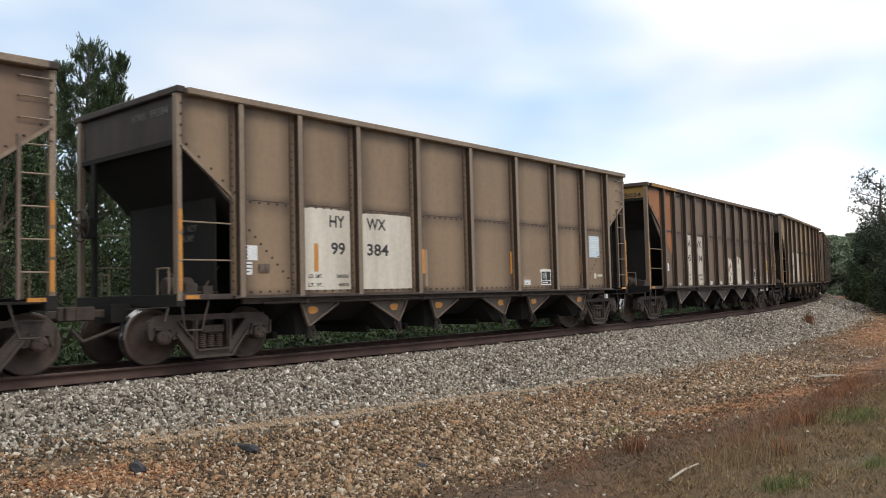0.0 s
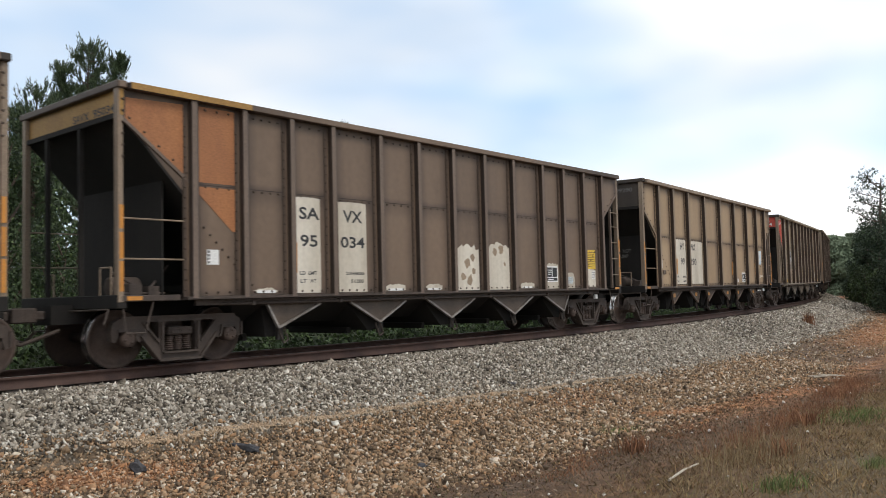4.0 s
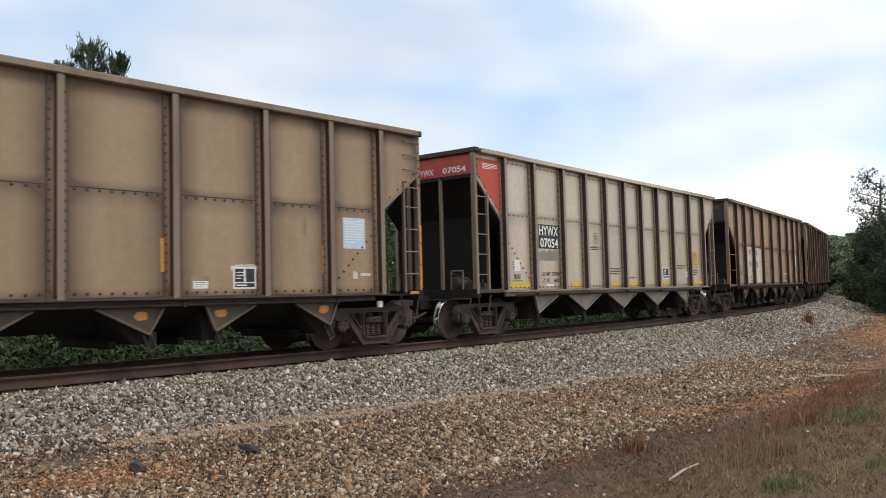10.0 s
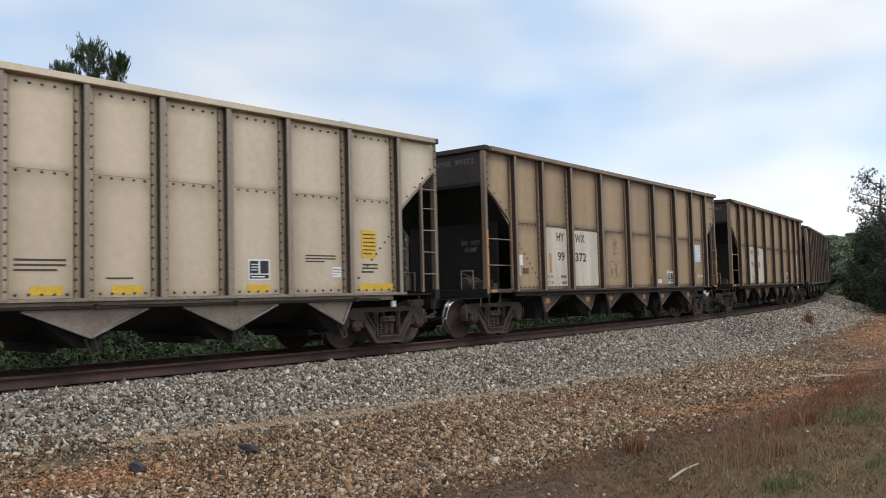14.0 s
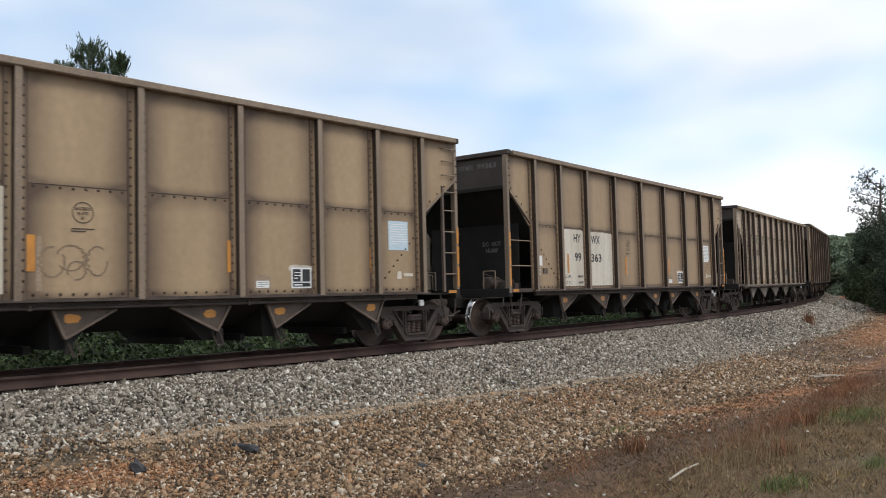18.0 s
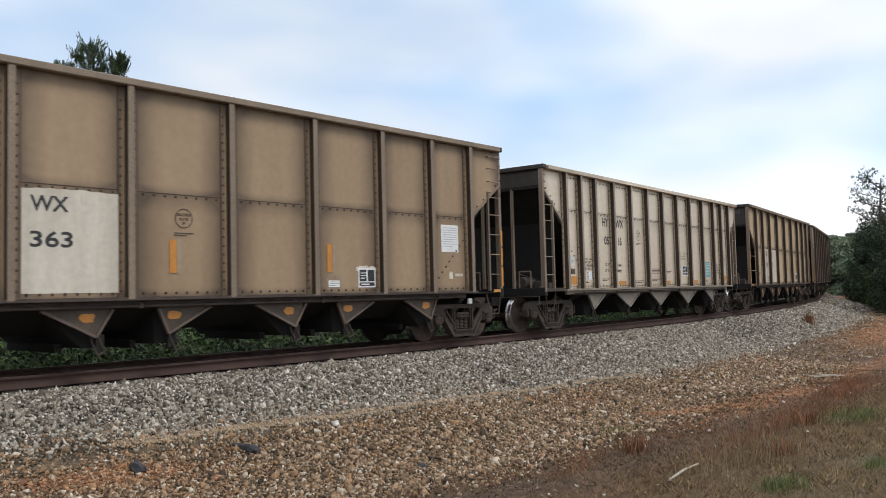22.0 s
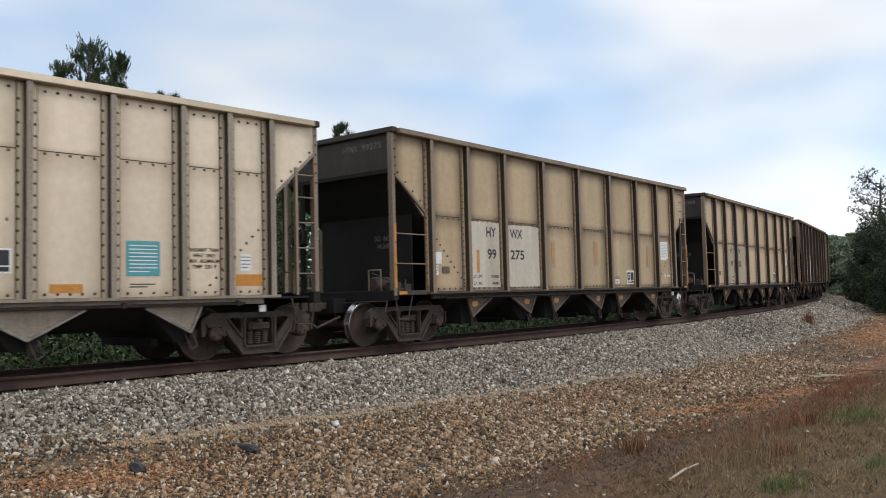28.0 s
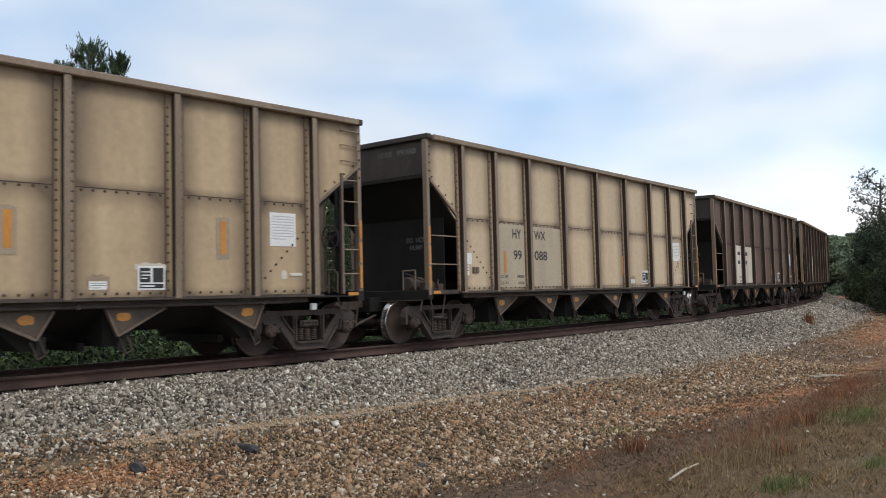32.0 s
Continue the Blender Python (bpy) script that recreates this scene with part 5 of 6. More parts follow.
CARS[9] = hywx_car(9, "088", M_BROWN[4], 61, "pale sand-brown riveted steel coal hopper car lettered 99088", bright=mat("dulled_white_paint", (0.47, 0.395, 0.29), (0.39, 0.325, 0.235), 0.6, 0.0, 2.0, 4.0, 0.05, 40), blue=M_CLEAN)
for i in range(10, 14):
    CARS[i] = hywx_car(i, "", M_BROWN[2] if i in (10, 11) else M_BROWN[3], 60 + i, "dark rust-brown riveted steel coal hopper car far back", known=False)


# ---- ballast, debris, plants ----
def ramp_mat(name, stops, rough=0.9, scale=14.0, bump=0.4, mottle=(0.65, 1.25)):
    """Pieces that differ one by one, by a ramp over the random number of each island, with mottling."""
    m = bpy.data.materials.new(name)
    m.use_nodes = True
    n, l = m.node_tree.nodes, m.node_tree.links
    b = n["Principled BSDF"]
    b.inputs["Roughness"].default_value = rough
    g = n.new("ShaderNodeNewGeometry")
    r = n.new("ShaderNodeValToRGB")
    el = r.color_ramp.elements
    while len(el) < len(stops):
        el.new(0.5)
    for q, (p, c) in zip(el, stops):
        q.position, q.color = p, (*c, 1)
    l.new(g.outputs["Random Per Island"], r.inputs["Fac"])
    t = n.new("ShaderNodeTexNoise")
    t.inputs["Scale"].default_value, t.inputs["Detail"].default_value = scale, 4.0
    tc = n.new("ShaderNodeTexCoord")
    l.new(tc.outputs["Object"], t.inputs["Vector"])
    v = n.new("ShaderNodeMapRange")
    v.inputs[1].default_value, v.inputs[2].default_value, v.inputs[3].default_value, v.inputs[4].default_value = 0.3, 0.7, *mottle
    l.new(t.outputs["Fac"], v.inputs[0])
    q = n.new("ShaderNodeMix")
    q.data_type, q.blend_type = "RGBA", "MULTIPLY"
    q.inputs[0].default_value = 1.0
    l.new(r.outputs["Color"], q.inputs[6])
    l.new(v.outputs[0], q.inputs[7])
    l.new(q.outputs[2], b.inputs["Base Color"])
    if bump:
        bp = n.new("ShaderNodeBump")
        bp.inputs["Strength"].default_value, bp.inputs["Distance"].default_value = bump, 0.01
        l.new(t.outputs["Fac"], bp.inputs["Height"])
        l.new(bp.outputs["Normal"], b.inputs["Normal"])
    return m


M_STONE = ramp_mat("granite_ballast", ((0.0, (0.055, 0.043, 0.032)), (0.25, (0.160, 0.134, 0.103)), (0.55, (0.301, 0.262, 0.208)), (0.80, (0.430, 0.385, 0.320)), (0.93, (0.727, 0.690, 0.616)), (1.0, (0.258, 0.180, 0.110))), 0.85, 30.0)
M_GRAVEL = ramp_mat("stained_gravel", ((0.0, (0.06, 0.040, 0.024)), (0.25, (0.170, 0.113, 0.065)), (0.5, (0.295, 0.200, 0.118)), (0.7, (0.36, 0.207, 0.106)), (0.88, (0.44, 0.34, 0.235)), (1.0, (0.68, 0.61, 0.51))), 0.9, 30.0)
M_CLAYSTONE = ramp_mat("clay_coated_gravel", ((0.0, (0.17, 0.085, 0.042)), (0.4, (0.36, 0.175, 0.080)), (0.75, (0.45, 0.25, 0.13)), (1.0, (0.50, 0.39, 0.28))), 0.9, 30.0)
M_FOUL = ramp_mat("coal_fouled_ballast", ((0.0, (0.02, 0.017, 0.015)), (0.7, (0.06, 0.05, 0.042)), (1.0, (0.12, 0.10, 0.085))), 0.9, 30.0)
rng = np.random.default_rng(7)
CUBE = np.array([(-1, -1, -1), (1, -1, -1), (1, 1, -1), (-1, 1, -1), (-1, -1, 1), (1, -1, 1), (1, 1, 1), (-1, 1, 1)], dtype=float) * 0.5
CUBE_F = np.array([(3, 2, 1, 0), (4, 5, 6, 7), (0, 1, 5, 4), (1, 2, 6, 5), (2, 3, 7, 6), (3, 0, 4, 7)])


def turned(n):
    """n random turns, as matrices."""
    q = rng.normal(size=(n, 4))
    q /= np.linalg.norm(q, axis=1)[:, None]
    w, x, y, z = q.T
    return np.stack([np.stack([1 - 2 * (y * y + z * z), 2 * (x * y - z * w), 2 * (x * z + y * w)], -1), np.stack([2 * (x * y + z * w), 1 - 2 * (x * x + z * z), 2 * (y * z - x * w)], -1), np.stack([2 * (x * z - y * w), 2 * (y * z + x * w), 1 - 2 * (x * x + y * y)], -1)], -2)


def places(s, lat, lift=0.0):
    """Points on the ground for arrays of distance and lateral offset."""
    h = np.interp(s, LINE_S, LINE_H)
    xs = [p[0] for p in reversed(PROFILE)]
    z = np.interp(lat, xs, [p[1] for p in reversed(PROFILE)]) + GRADE * np.clip(s, -60, 110) + lift
    bump = np.array([ground_at(a, b) - height(b) for a, b in zip(s, lat)])
    return np.stack([np.interp(s, LINE_S, LINE_X) - lat * np.sin(h), np.interp(s, LINE_S, LINE_Y) + lat * np.cos(h), z + bump], -1)


WEDGE = np.array([(-0.5, -0.45, -0.35), (0.5, -0.5, -0.3), (0.05, 0.5, -0.4), (-0.4, -0.3, 0.4), (0.42, -0.38, 0.35), (0.0, 0.42, 0.42)])
WEDGE_F = np.array([(0, 2, 1), (3, 4, 5), (0, 1, 4), (0, 4, 3), (1, 2, 5), (1, 5, 4), (2, 0, 3), (2, 3, 5)])


def stones(name, s, lat, size, material, label, lift=0.0):
    """Crushed stones: every one a crooked, sharp-edged wedge of its own shape and turn."""
    n = len(s)
    v = WEDGE[None] * rng.uniform(0.7, 1.3, (n, 6, 1)) + rng.uniform(-0.14, 0.14, (n, 6, 3))
    v = v * (size[:, None, None] * rng.uniform(0.5, 1.5, (n, 1, 3)))
    v = np.einsum("nij,nkj->nki", turned(n), v) + places(s, lat, lift)[:, None, :]
    f = WEDGE_F[None] + (np.arange(n) * 6)[:, None, None]
    ob = from_arrays(name, v.reshape(-1, 3), f.reshape(-1, 3), material)
    return tagged(ob, label, "gravel", kind="stuff")


def spread(n, s0, s1, l0, l1):
    return rng.uniform(s0, s1, n), rng.uniform(l0, l1, n)


def wavering(s, base, amp):
    return base + amp * np.array([noise.noise((float(a) * 0.5, 0.0, 8.0)) + 0.5 * noise.noise((float(a) * 1.9, 3.0, 8.0)) for a in s])


def toe(s):
    """Where the grey ballast gives way to stained gravel."""
    return np.interp(s, (3, 6, 10, 18, 27, 60), (-2.85, -3.1, -3.42, -3.9, -4.15, -3.9))


def lay_stones():
    s = np.concatenate([rng.uniform(1, 12, 60000), rng.uniform(12, 26, 56000), rng.uniform(26, 52, 32000), rng.uniform(52, 105, 12000)])
    lat = rng.uniform(-4.5, -0.90, len(s))
    keep = (lat > wavering(s, 0.0, 0.16) + toe(s) - rng.exponential(0.14, len(s))) & (lat < wavering(s * 3.0, -1.00, 0.10))
    s, lat = s[keep], lat[keep]
    size = rng.lognormal(math.log(0.036), 0.32, len(s)) * (1.0 + np.clip((s - 24) / 50, 0, 0.9))
    stones("ballast", s, lat, size, M_STONE, "heap of grey crushed granite railway ballast", np.where(lat > -1.2, 0.0, 0.016) + rng.uniform(-0.012, 0.014, len(s)))
    s, lat = spread(9000, 1, 60, -0.98, 1.9)
    stones("ballast", s, lat, rng.lognormal(math.log(0.045), 0.25, len(s)), M_FOUL, "dark fouled ballast between the rails", -0.01)
    s = np.concatenate([rng.uniform(1.5, 12, 40000), rng.uniform(12, 24, 28000), rng.uniform(24, 60, 14000)])
    lat = rng.uniform(-7.6, -2.7, len(s))
    keep = (lat < wavering(s, 0.0, 0.16) + toe(s) + rng.exponential(0.25, len(s))) & (lat > wavering(s, -6.7, 0.5) - rng.exponential(0.3, len(s)))
    s, lat = s[keep], lat[keep]
    size = rng.lognormal(math.log(0.033), 0.36, len(s)) * (1.0 + np.clip((s - 20) / 60, 0, 0.8))
    clay = np.array([clayness(a, b) for a, b in zip(s, lat)]) + rng.normal(0, 0.14, len(s)) > 0.46
    stones("gravel", s[~clay], lat[~clay], size[~clay], M_GRAVEL, "scatter of clay-stained brown gravel", 0.012 + rng.uniform(-0.01, 0.012, len(s[~clay])))
    stones("gravel", s[clay], lat[clay], size[clay] * 0.85, M_CLAYSTONE, "scatter of orange clay-coated gravel", 0.008)
    # a thin trail of tan grit along the toe of the ballast
    n = 9000
    s = rng.uniform(4.6, 17, n)
    lat = wavering(s, 0.0, 0.05) + np.interp(s, (4.6, 6, 10, 17), (-3.2, -3.25, -3.45, -3.9)) + rng.normal(0, 0.045, n) * np.clip((18 - s) / 6, 0.4, 1.0)
    stones("grit", s, lat, rng.uniform(0.012, 0.03, n), ramp_mat("tan_grit", ((0.0, (0.30, 0.21, 0.13)), (1.0, (0.50, 0.38, 0.26)))), "thin trail of tan grit on ballast", 0.035)
    s, lat = spread(260, 2, 30, -9.5, -3.0)
    stones("gravel", s, lat, np.minimum(0.07, rng.lognormal(math.log(0.034), 0.25, len(s))), ramp_mat("pale_quartz", ((0.0, (0.5, 0.47, 0.43)), (1.0, (0.68, 0.66, 0.62)))), "few pale quartz stones", 0.01)


lay_stones()

M_DARKROCK = mat("dark_rock", (0.075, 0.075, 0.08), (0.04, 0.04, 0.045), 0.85, 0.0, 9.0, 0.0, 0.5, 40)


def chunk(name, s, lat, dims, turn, material, label, category, seed):
    rnd = random.Random(seed)
    bm = bmesh.new()
    bmesh.ops.create_icosphere(bm, subdivisions=2, radius=0.5)
    for v in bm.verts:
        c = v.co * (1.0 + 0.9 * noise.noise(v.co * 2.2 + Vector((seed * 3.1, 0, 0))) + rnd.uniform(-0.08, 0.08))
        v.co = Vector((c.x * dims[0], c.y * dims[1], c.z * dims[2]))
    p = on_line(s, lat, ground_at(s, lat) + dims[2] * 0.42)
    return tagged(part(name, bm, material, None, "", pose(p.x, p.y, p.z, 0, 0, turn)), label, category)


chunk("rock", 4.45, -4.0, (0.14, 0.16, 0.17), 30, M_DARKROCK, "dark angular rock lying on the gravel", "rock", 1)
chunk("wood_scrap", 5.95, -3.9, (0.10, 0.46, 0.10), 12, M_DARKROCK, "weathered dark scrap of wood on gravel", "scrap", 2)
chunk("tie_plate", 12.6, -3.2, (0.24, 0.16, 0.04), 35, M_DARKROCK, "rusty dark tie plate lying in ballast", "tie plate", 3)
chunk("rock", 7.2, -5.9, (0.20, 0.12, 0.06), 60, M_DARKROCK, "flat dark stone lying in stained gravel", "rock", 4)
M_STICK = mat("bleached_wood", (0.50, 0.45, 0.37), (0.38, 0.33, 0.26), 0.8, 0.0, 9.0, 0.0, 0.2, 50)


def stick(s0, l0, s1, l1, r, label):
    p, q = on_line(s0, l0, ground_at(s0, l0) + 0.05), on_line(s1, l1, ground_at(s1, l1) + 0.06)
    bm = rod(p, p.lerp(q, 0.5) + Vector((0, 0, 0.02)), r, 7)
    rod(p.lerp(q, 0.5) + Vector((0, 0, 0.02)), q, r * 0.75, 7, bm)
    tagged(part("stick", bm, M_STICK), label, "stick")


stick(7.8, -8.95, 8.7, -8.85, 0.014, "bleached dead stick lying on leaf litter")
for a, b, c, d in ((19.9, -6.7, 20.2, -7.4), (19.6, -6.9, 20.0, -7.5)):
    stick(a, b, c, d, 0.016, "bleached dead branch lying on the ground")


def blades(name, s, lat, tall, width, lean, material, label, category="grass"):
    """Grass: every blade a bent strip of two faces."""
    n = len(s)
    p = places(s, lat)
    a = rng.uniform(0, math.tau, n)
    d = np.stack([np.cos(a), np.sin(a), np.zeros(n)], -1)
    w = np.stack([-np.sin(a), np.cos(a), np.zeros(n)], -1) * width[:, None]
    b = rng.uniform(0, math.tau, n)
    off = np.stack([np.cos(b), np.sin(b), np.zeros(n)], -1) * (tall * lean)[:, None]
    up = np.array([0, 0, 1.0]) * tall[:, None]
    v = np.stack([p - w, p + w, p + up * 0.55 + off * 0.35 + w * 0.7, p + up * 0.55 + off * 0.35 - w * 0.7, p + up * 0.95 + off], 1)
    k = (np.arange(n) * 5)[:, None]
    tri = np.concatenate([k + np.array([[0, 1, 2]]), k + np.array([[0, 2, 3]]), k + np.array([[3, 2, 4]])])
    return tagged(from_arrays(name, v.reshape(-1, 3), tri, material), label, category, kind="stuff")


M_STRAW = ramp_mat("straw_grass", ((0.0, (0.14, 0.095, 0.045)), (0.5, (0.25, 0.18, 0.095)), (1.0, (0.38, 0.30, 0.18))), 0.9, 5.0, 0)
M_SOILGRASS = ramp_mat("dead_matted_grass", ((0.0, (0.045, 0.027, 0.015)), (0.3, (0.11, 0.06, 0.030)), (0.6, (0.16, 0.10, 0.05)), (0.75, (0.085, 0.085, 0.03)), (0.9, (0.21, 0.155, 0.09)), (1.0, (0.19, 0.075, 0.035))), 0.9, 5.0, 0)
M_TURF = ramp_mat("matted_turf", ((0.0, (0.095, 0.058, 0.027)), (0.35, (0.20, 0.122, 0.055)), (0.6, (0.28, 0.178, 0.082)), (0.8, (0.16, 0.13, 0.05)), (1.0, (0.42, 0.31, 0.17))), 0.9, 5.0, 0)
M_RUSSET = ramp_mat("russet_grass", ((0.0, (0.13, 0.055, 0.028)), (0.5, (0.22, 0.095, 0.045)), (1.0, (0.33, 0.17, 0.085))), 0.9, 5.0, 0)
M_GREEN = ramp_mat("green_grass", ((0.0, (0.06, 0.085, 0.025)), (0.6, (0.13, 0.17, 0.05)), (1.0, (0.22, 0.25, 0.09))), 0.9, 5.0, 0)
M_LITTER = ramp_mat("leaf_litter", ((0.0, (0.055, 0.036, 0.022)), (0.5, (0.13, 0.08, 0.047)), (0.85, (0.20, 0.13, 0.08)), (1.0, (0.38, 0.33, 0.26))), 0.9, 9.0, 0)


def clumps(n_clumps, per, s0, s1, l0, l1, spread_):
    cs, cl = spread(n_clumps, s0, s1, l0, l1)
    s = np.repeat(cs, per) + rng.normal(0, spread_, n_clumps * per)
    return s, np.repeat(cl, per) + rng.normal(0, spread_, n_clumps * per)


def sow():
    s, l = clumps(700, 70, 5.0, 26, -12.0, -8.7, 0.25)
    blades("dry_grass", s, l, rng.uniform(0.02, 0.10, len(s)), rng.uniform(0.0025, 0.006, len(s)), rng.uniform(0.6, 2.4, len(s)), M_TURF, "short brown matted turf")
    s, l = clumps(420, 60, 5.5, 22, -9.3, -6.5, 0.28)
    blades("dry_grass", s, l, rng.uniform(0.015, 0.06, len(s)), rng.uniform(0.0025, 0.006, len(s)), rng.uniform(0.6, 2.4, len(s)), M_SOILGRASS, "thin matted grass on dark soil")
    s, l = clumps(90, 26, 6.5, 28, -11.5, -8.9, 0.10)
    blades("dry_grass", s, l, rng.uniform(0.08, 0.22, len(s)), rng.uniform(0.0015, 0.003, len(s)), rng.uniform(0.2, 0.9, len(s)), M_STRAW, "tufts of dry straw-coloured grass")
    s = rng.uniform(9.2, 19, 7200)
    l = -8.95 + (s - 9.5) * 0.095 + rng.normal(0, 0.26, len(s))
    g = np.array([noise.noise((float(a) * 1.6, float(b) * 1.6, 6.0)) for a, b in zip(s, l)]) > -0.12
    s, l = s[g], l[g]
    blades("russet_grass", s, l, rng.uniform(0.06, 0.24, len(s)), rng.uniform(0.0015, 0.003, len(s)), rng.uniform(0.2, 0.9, len(s)), M_RUSSET, "russet dead broomsedge along the ditch")
    s, l = clumps(26, 60, 6.8, 11.5, -7.9, -7.3, 0.14)
    blades("russet_grass", s, l, rng.uniform(0.02, 0.09, len(s)), rng.uniform(0.002, 0.004, len(s)), rng.uniform(0.5, 1.8, len(s)), M_RUSSET, "short russet moss and dead grass")
    s, l = clumps(60, 30, 24, 60, -9.5, -6.5, 0.35)
    blades("dry_grass", s, l, rng.uniform(0.1, 0.4, len(s)), rng.uniform(0.004, 0.008, len(s)), rng.uniform(0.1, 0.6, len(s)), M_STRAW, "dry grass on the clay bank")
    s, l = clumps(22, 14, 8.0, 10.2, -9.7, -9.0, 0.13)
    blades("dry_stalks", s, l, rng.uniform(0.25, 0.55, len(s)), rng.uniform(0.0015, 0.003, len(s)), rng.uniform(0.1, 0.45, len(s)), M_STRAW, "tall pale dead stalks")
    for cs, cl, r, n in ((13.2, -9.3, 0.42, 620), (8.2, -10.0, 0.20, 260), (9.4, -10.55, 0.12, 120), (10.6, -6.7, 0.25, 110)):
        s, l = rng.normal(cs, r, n), rng.normal(cl, r * 0.55, n)
        blades("green_grass", s, l, rng.uniform(0.05, 0.17, n), rng.uniform(0.003, 0.006, n), rng.uniform(0.2, 0.9, n), M_GREEN, "patch of fresh green grass")
    n = 16000
    s, l = spread(n, 5, 26, -11.5, -6.6)
    p = places(s, l, 0.012)
    t = turned(n)
    q = np.array([(-1, -0.5, 0), (1, -0.4, 0.1), (0.9, 0.5, 0), (-0.8, 0.5, 0.12)]) * 0.5
    v = np.einsum("nij,kj->nki", t, q) * rng.uniform(0.015, 0.055, (n, 1, 1))
    v[:, :, 2] *= 0.3
    v += p[:, None, :]
    f = np.array([[0, 1, 2, 3]]) + (np.arange(n) * 4)[:, None]
    tagged(from_arrays("leaf_litter", v.reshape(-1, 3), f, M_LITTER), "grey-brown dead leaves and chips on soil", "leaf litter", kind="stuff")
    # the dead weed on the ballast shoulder
    n = 160
    s, l = rng.normal(36.7, 0.10, n), rng.normal(-3.05, 0.10, n)
    w = blades("dead_weed", s, l, rng.uniform(0.2, 0.62, n), rng.uniform(0.008, 0.016, n), rng.uniform(0.1, 0.6, n), M_RUSSET, "dark dead weed tuft on the ballast", "weed")
    for cs, cl in ((10.0, -9.35), (12.4, -8.9), (9.3, -7.7)):
        n = 90
        blades("dead_weed", rng.normal(cs, 0.08, n), rng.normal(cl, 0.08, n), rng.uniform(0.1, 0.3, n), rng.uniform(0.006, 0.012, n), rng.uniform(0.2, 0.7, n), M_RUSSET, "dark dead weed stalks", "weed")


sow()

# ---- trees ----
M_BARK = mat("pine_bark", (0.13, 0.095, 0.07), (0.07, 0.05, 0.04), 0.95, 0.0, 5.0, 2.0, 0.6, 30)
M_NEEDLE = ramp_mat("pine_needles", ((0.0, (0.022, 0.038, 0.016)), (0.5, (0.050, 0.080, 0.031)), (1.0, (0.10, 0.135, 0.056))), 0.7, 2.0, 0)
M_LEAF = ramp_mat("broad_leaves", ((0.0, (0.012, 0.023, 0.007)), (0.5, (0.027, 0.050, 0.013)), (0.85, (0.052, 0.085, 0.022)), (1.0, (0.09, 0.12, 0.038))), 0.7, 1.5, 0, (0.4, 1.6))
M_SHRUB = ramp_mat("shrub_leaves", ((0.0, (0.010, 0.018, 0.005)), (0.6, (0.026, 0.046, 0.012)), (1.0, (0.065, 0.100, 0.030))), 0.75, 0.9, 0, (0.1, 2.6))
M_CEDAR = ramp_mat("dark_evergreen", ((0.0, (0.011, 0.020, 0.011)), (0.6, (0.026, 0.046, 0.020)), (1.0, (0.055, 0.082, 0.034))), 0.8, 1.2, 0)
# the haze of distance is mixed into this pale leaf colour
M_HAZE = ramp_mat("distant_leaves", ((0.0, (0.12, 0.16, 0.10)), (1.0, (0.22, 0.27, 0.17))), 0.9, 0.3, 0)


def limb(bm, pts, r0, r1, n=6):
    """A tapered, bent limb through points."""
    rings = []
    for i, p in enumerate(pts):
        p = Vector(p)
        d = (Vector(pts[min(i + 1, len(pts) - 1)]) - Vector(pts[max(i - 1, 0)])).normalized()
        u = d.orthogonal().normalized()
        w = d.cross(u)
        r = r0 + (r1 - r0) * i / (len(pts) - 1)
        rings.append([bm.verts.new(p + u * (r * math.cos(k * math.tau / n)) + w * (r * math.sin(k * math.tau / n))) for k in range(n)])
    for a, b in zip(rings[:-1], rings[1:]):
        for k in range(n):
            j = (k + 1) % n
            bm.faces.new((a[k], a[j], b[j], b[k]))
    bm.faces.new(list(reversed(rings[0])))
    bm.faces.new(rings[-1])


def tufts(points, dirs, per, length, width, spread_=0.55):
    """Needles: thin three-cornered slivers fanning out round each point."""
    n = len(points) * per
    p = np.repeat(np.asarray(points, float), per, 0)
    d = np.repeat(np.asarray(dirs, float), per, 0) + rng.normal(0, spread_, (n, 3))
    d /= np.linalg.norm(d, axis=1)[:, None] + 1e-9
    w = np.cross(d, rng.normal(size=(n, 3)))
    w *= (width / (np.linalg.norm(w, axis=1) + 1e-9))[:, None]
    p = p + rng.normal(0, 0.05 * length, (n, 3))
    L = length * rng.uniform(0.6, 1.15, (n, 1))
    v = np.stack([p - w, p + w, p + d * L], 1).reshape(-1, 3)
    return v, np.arange(n * 3).reshape(-1, 3)


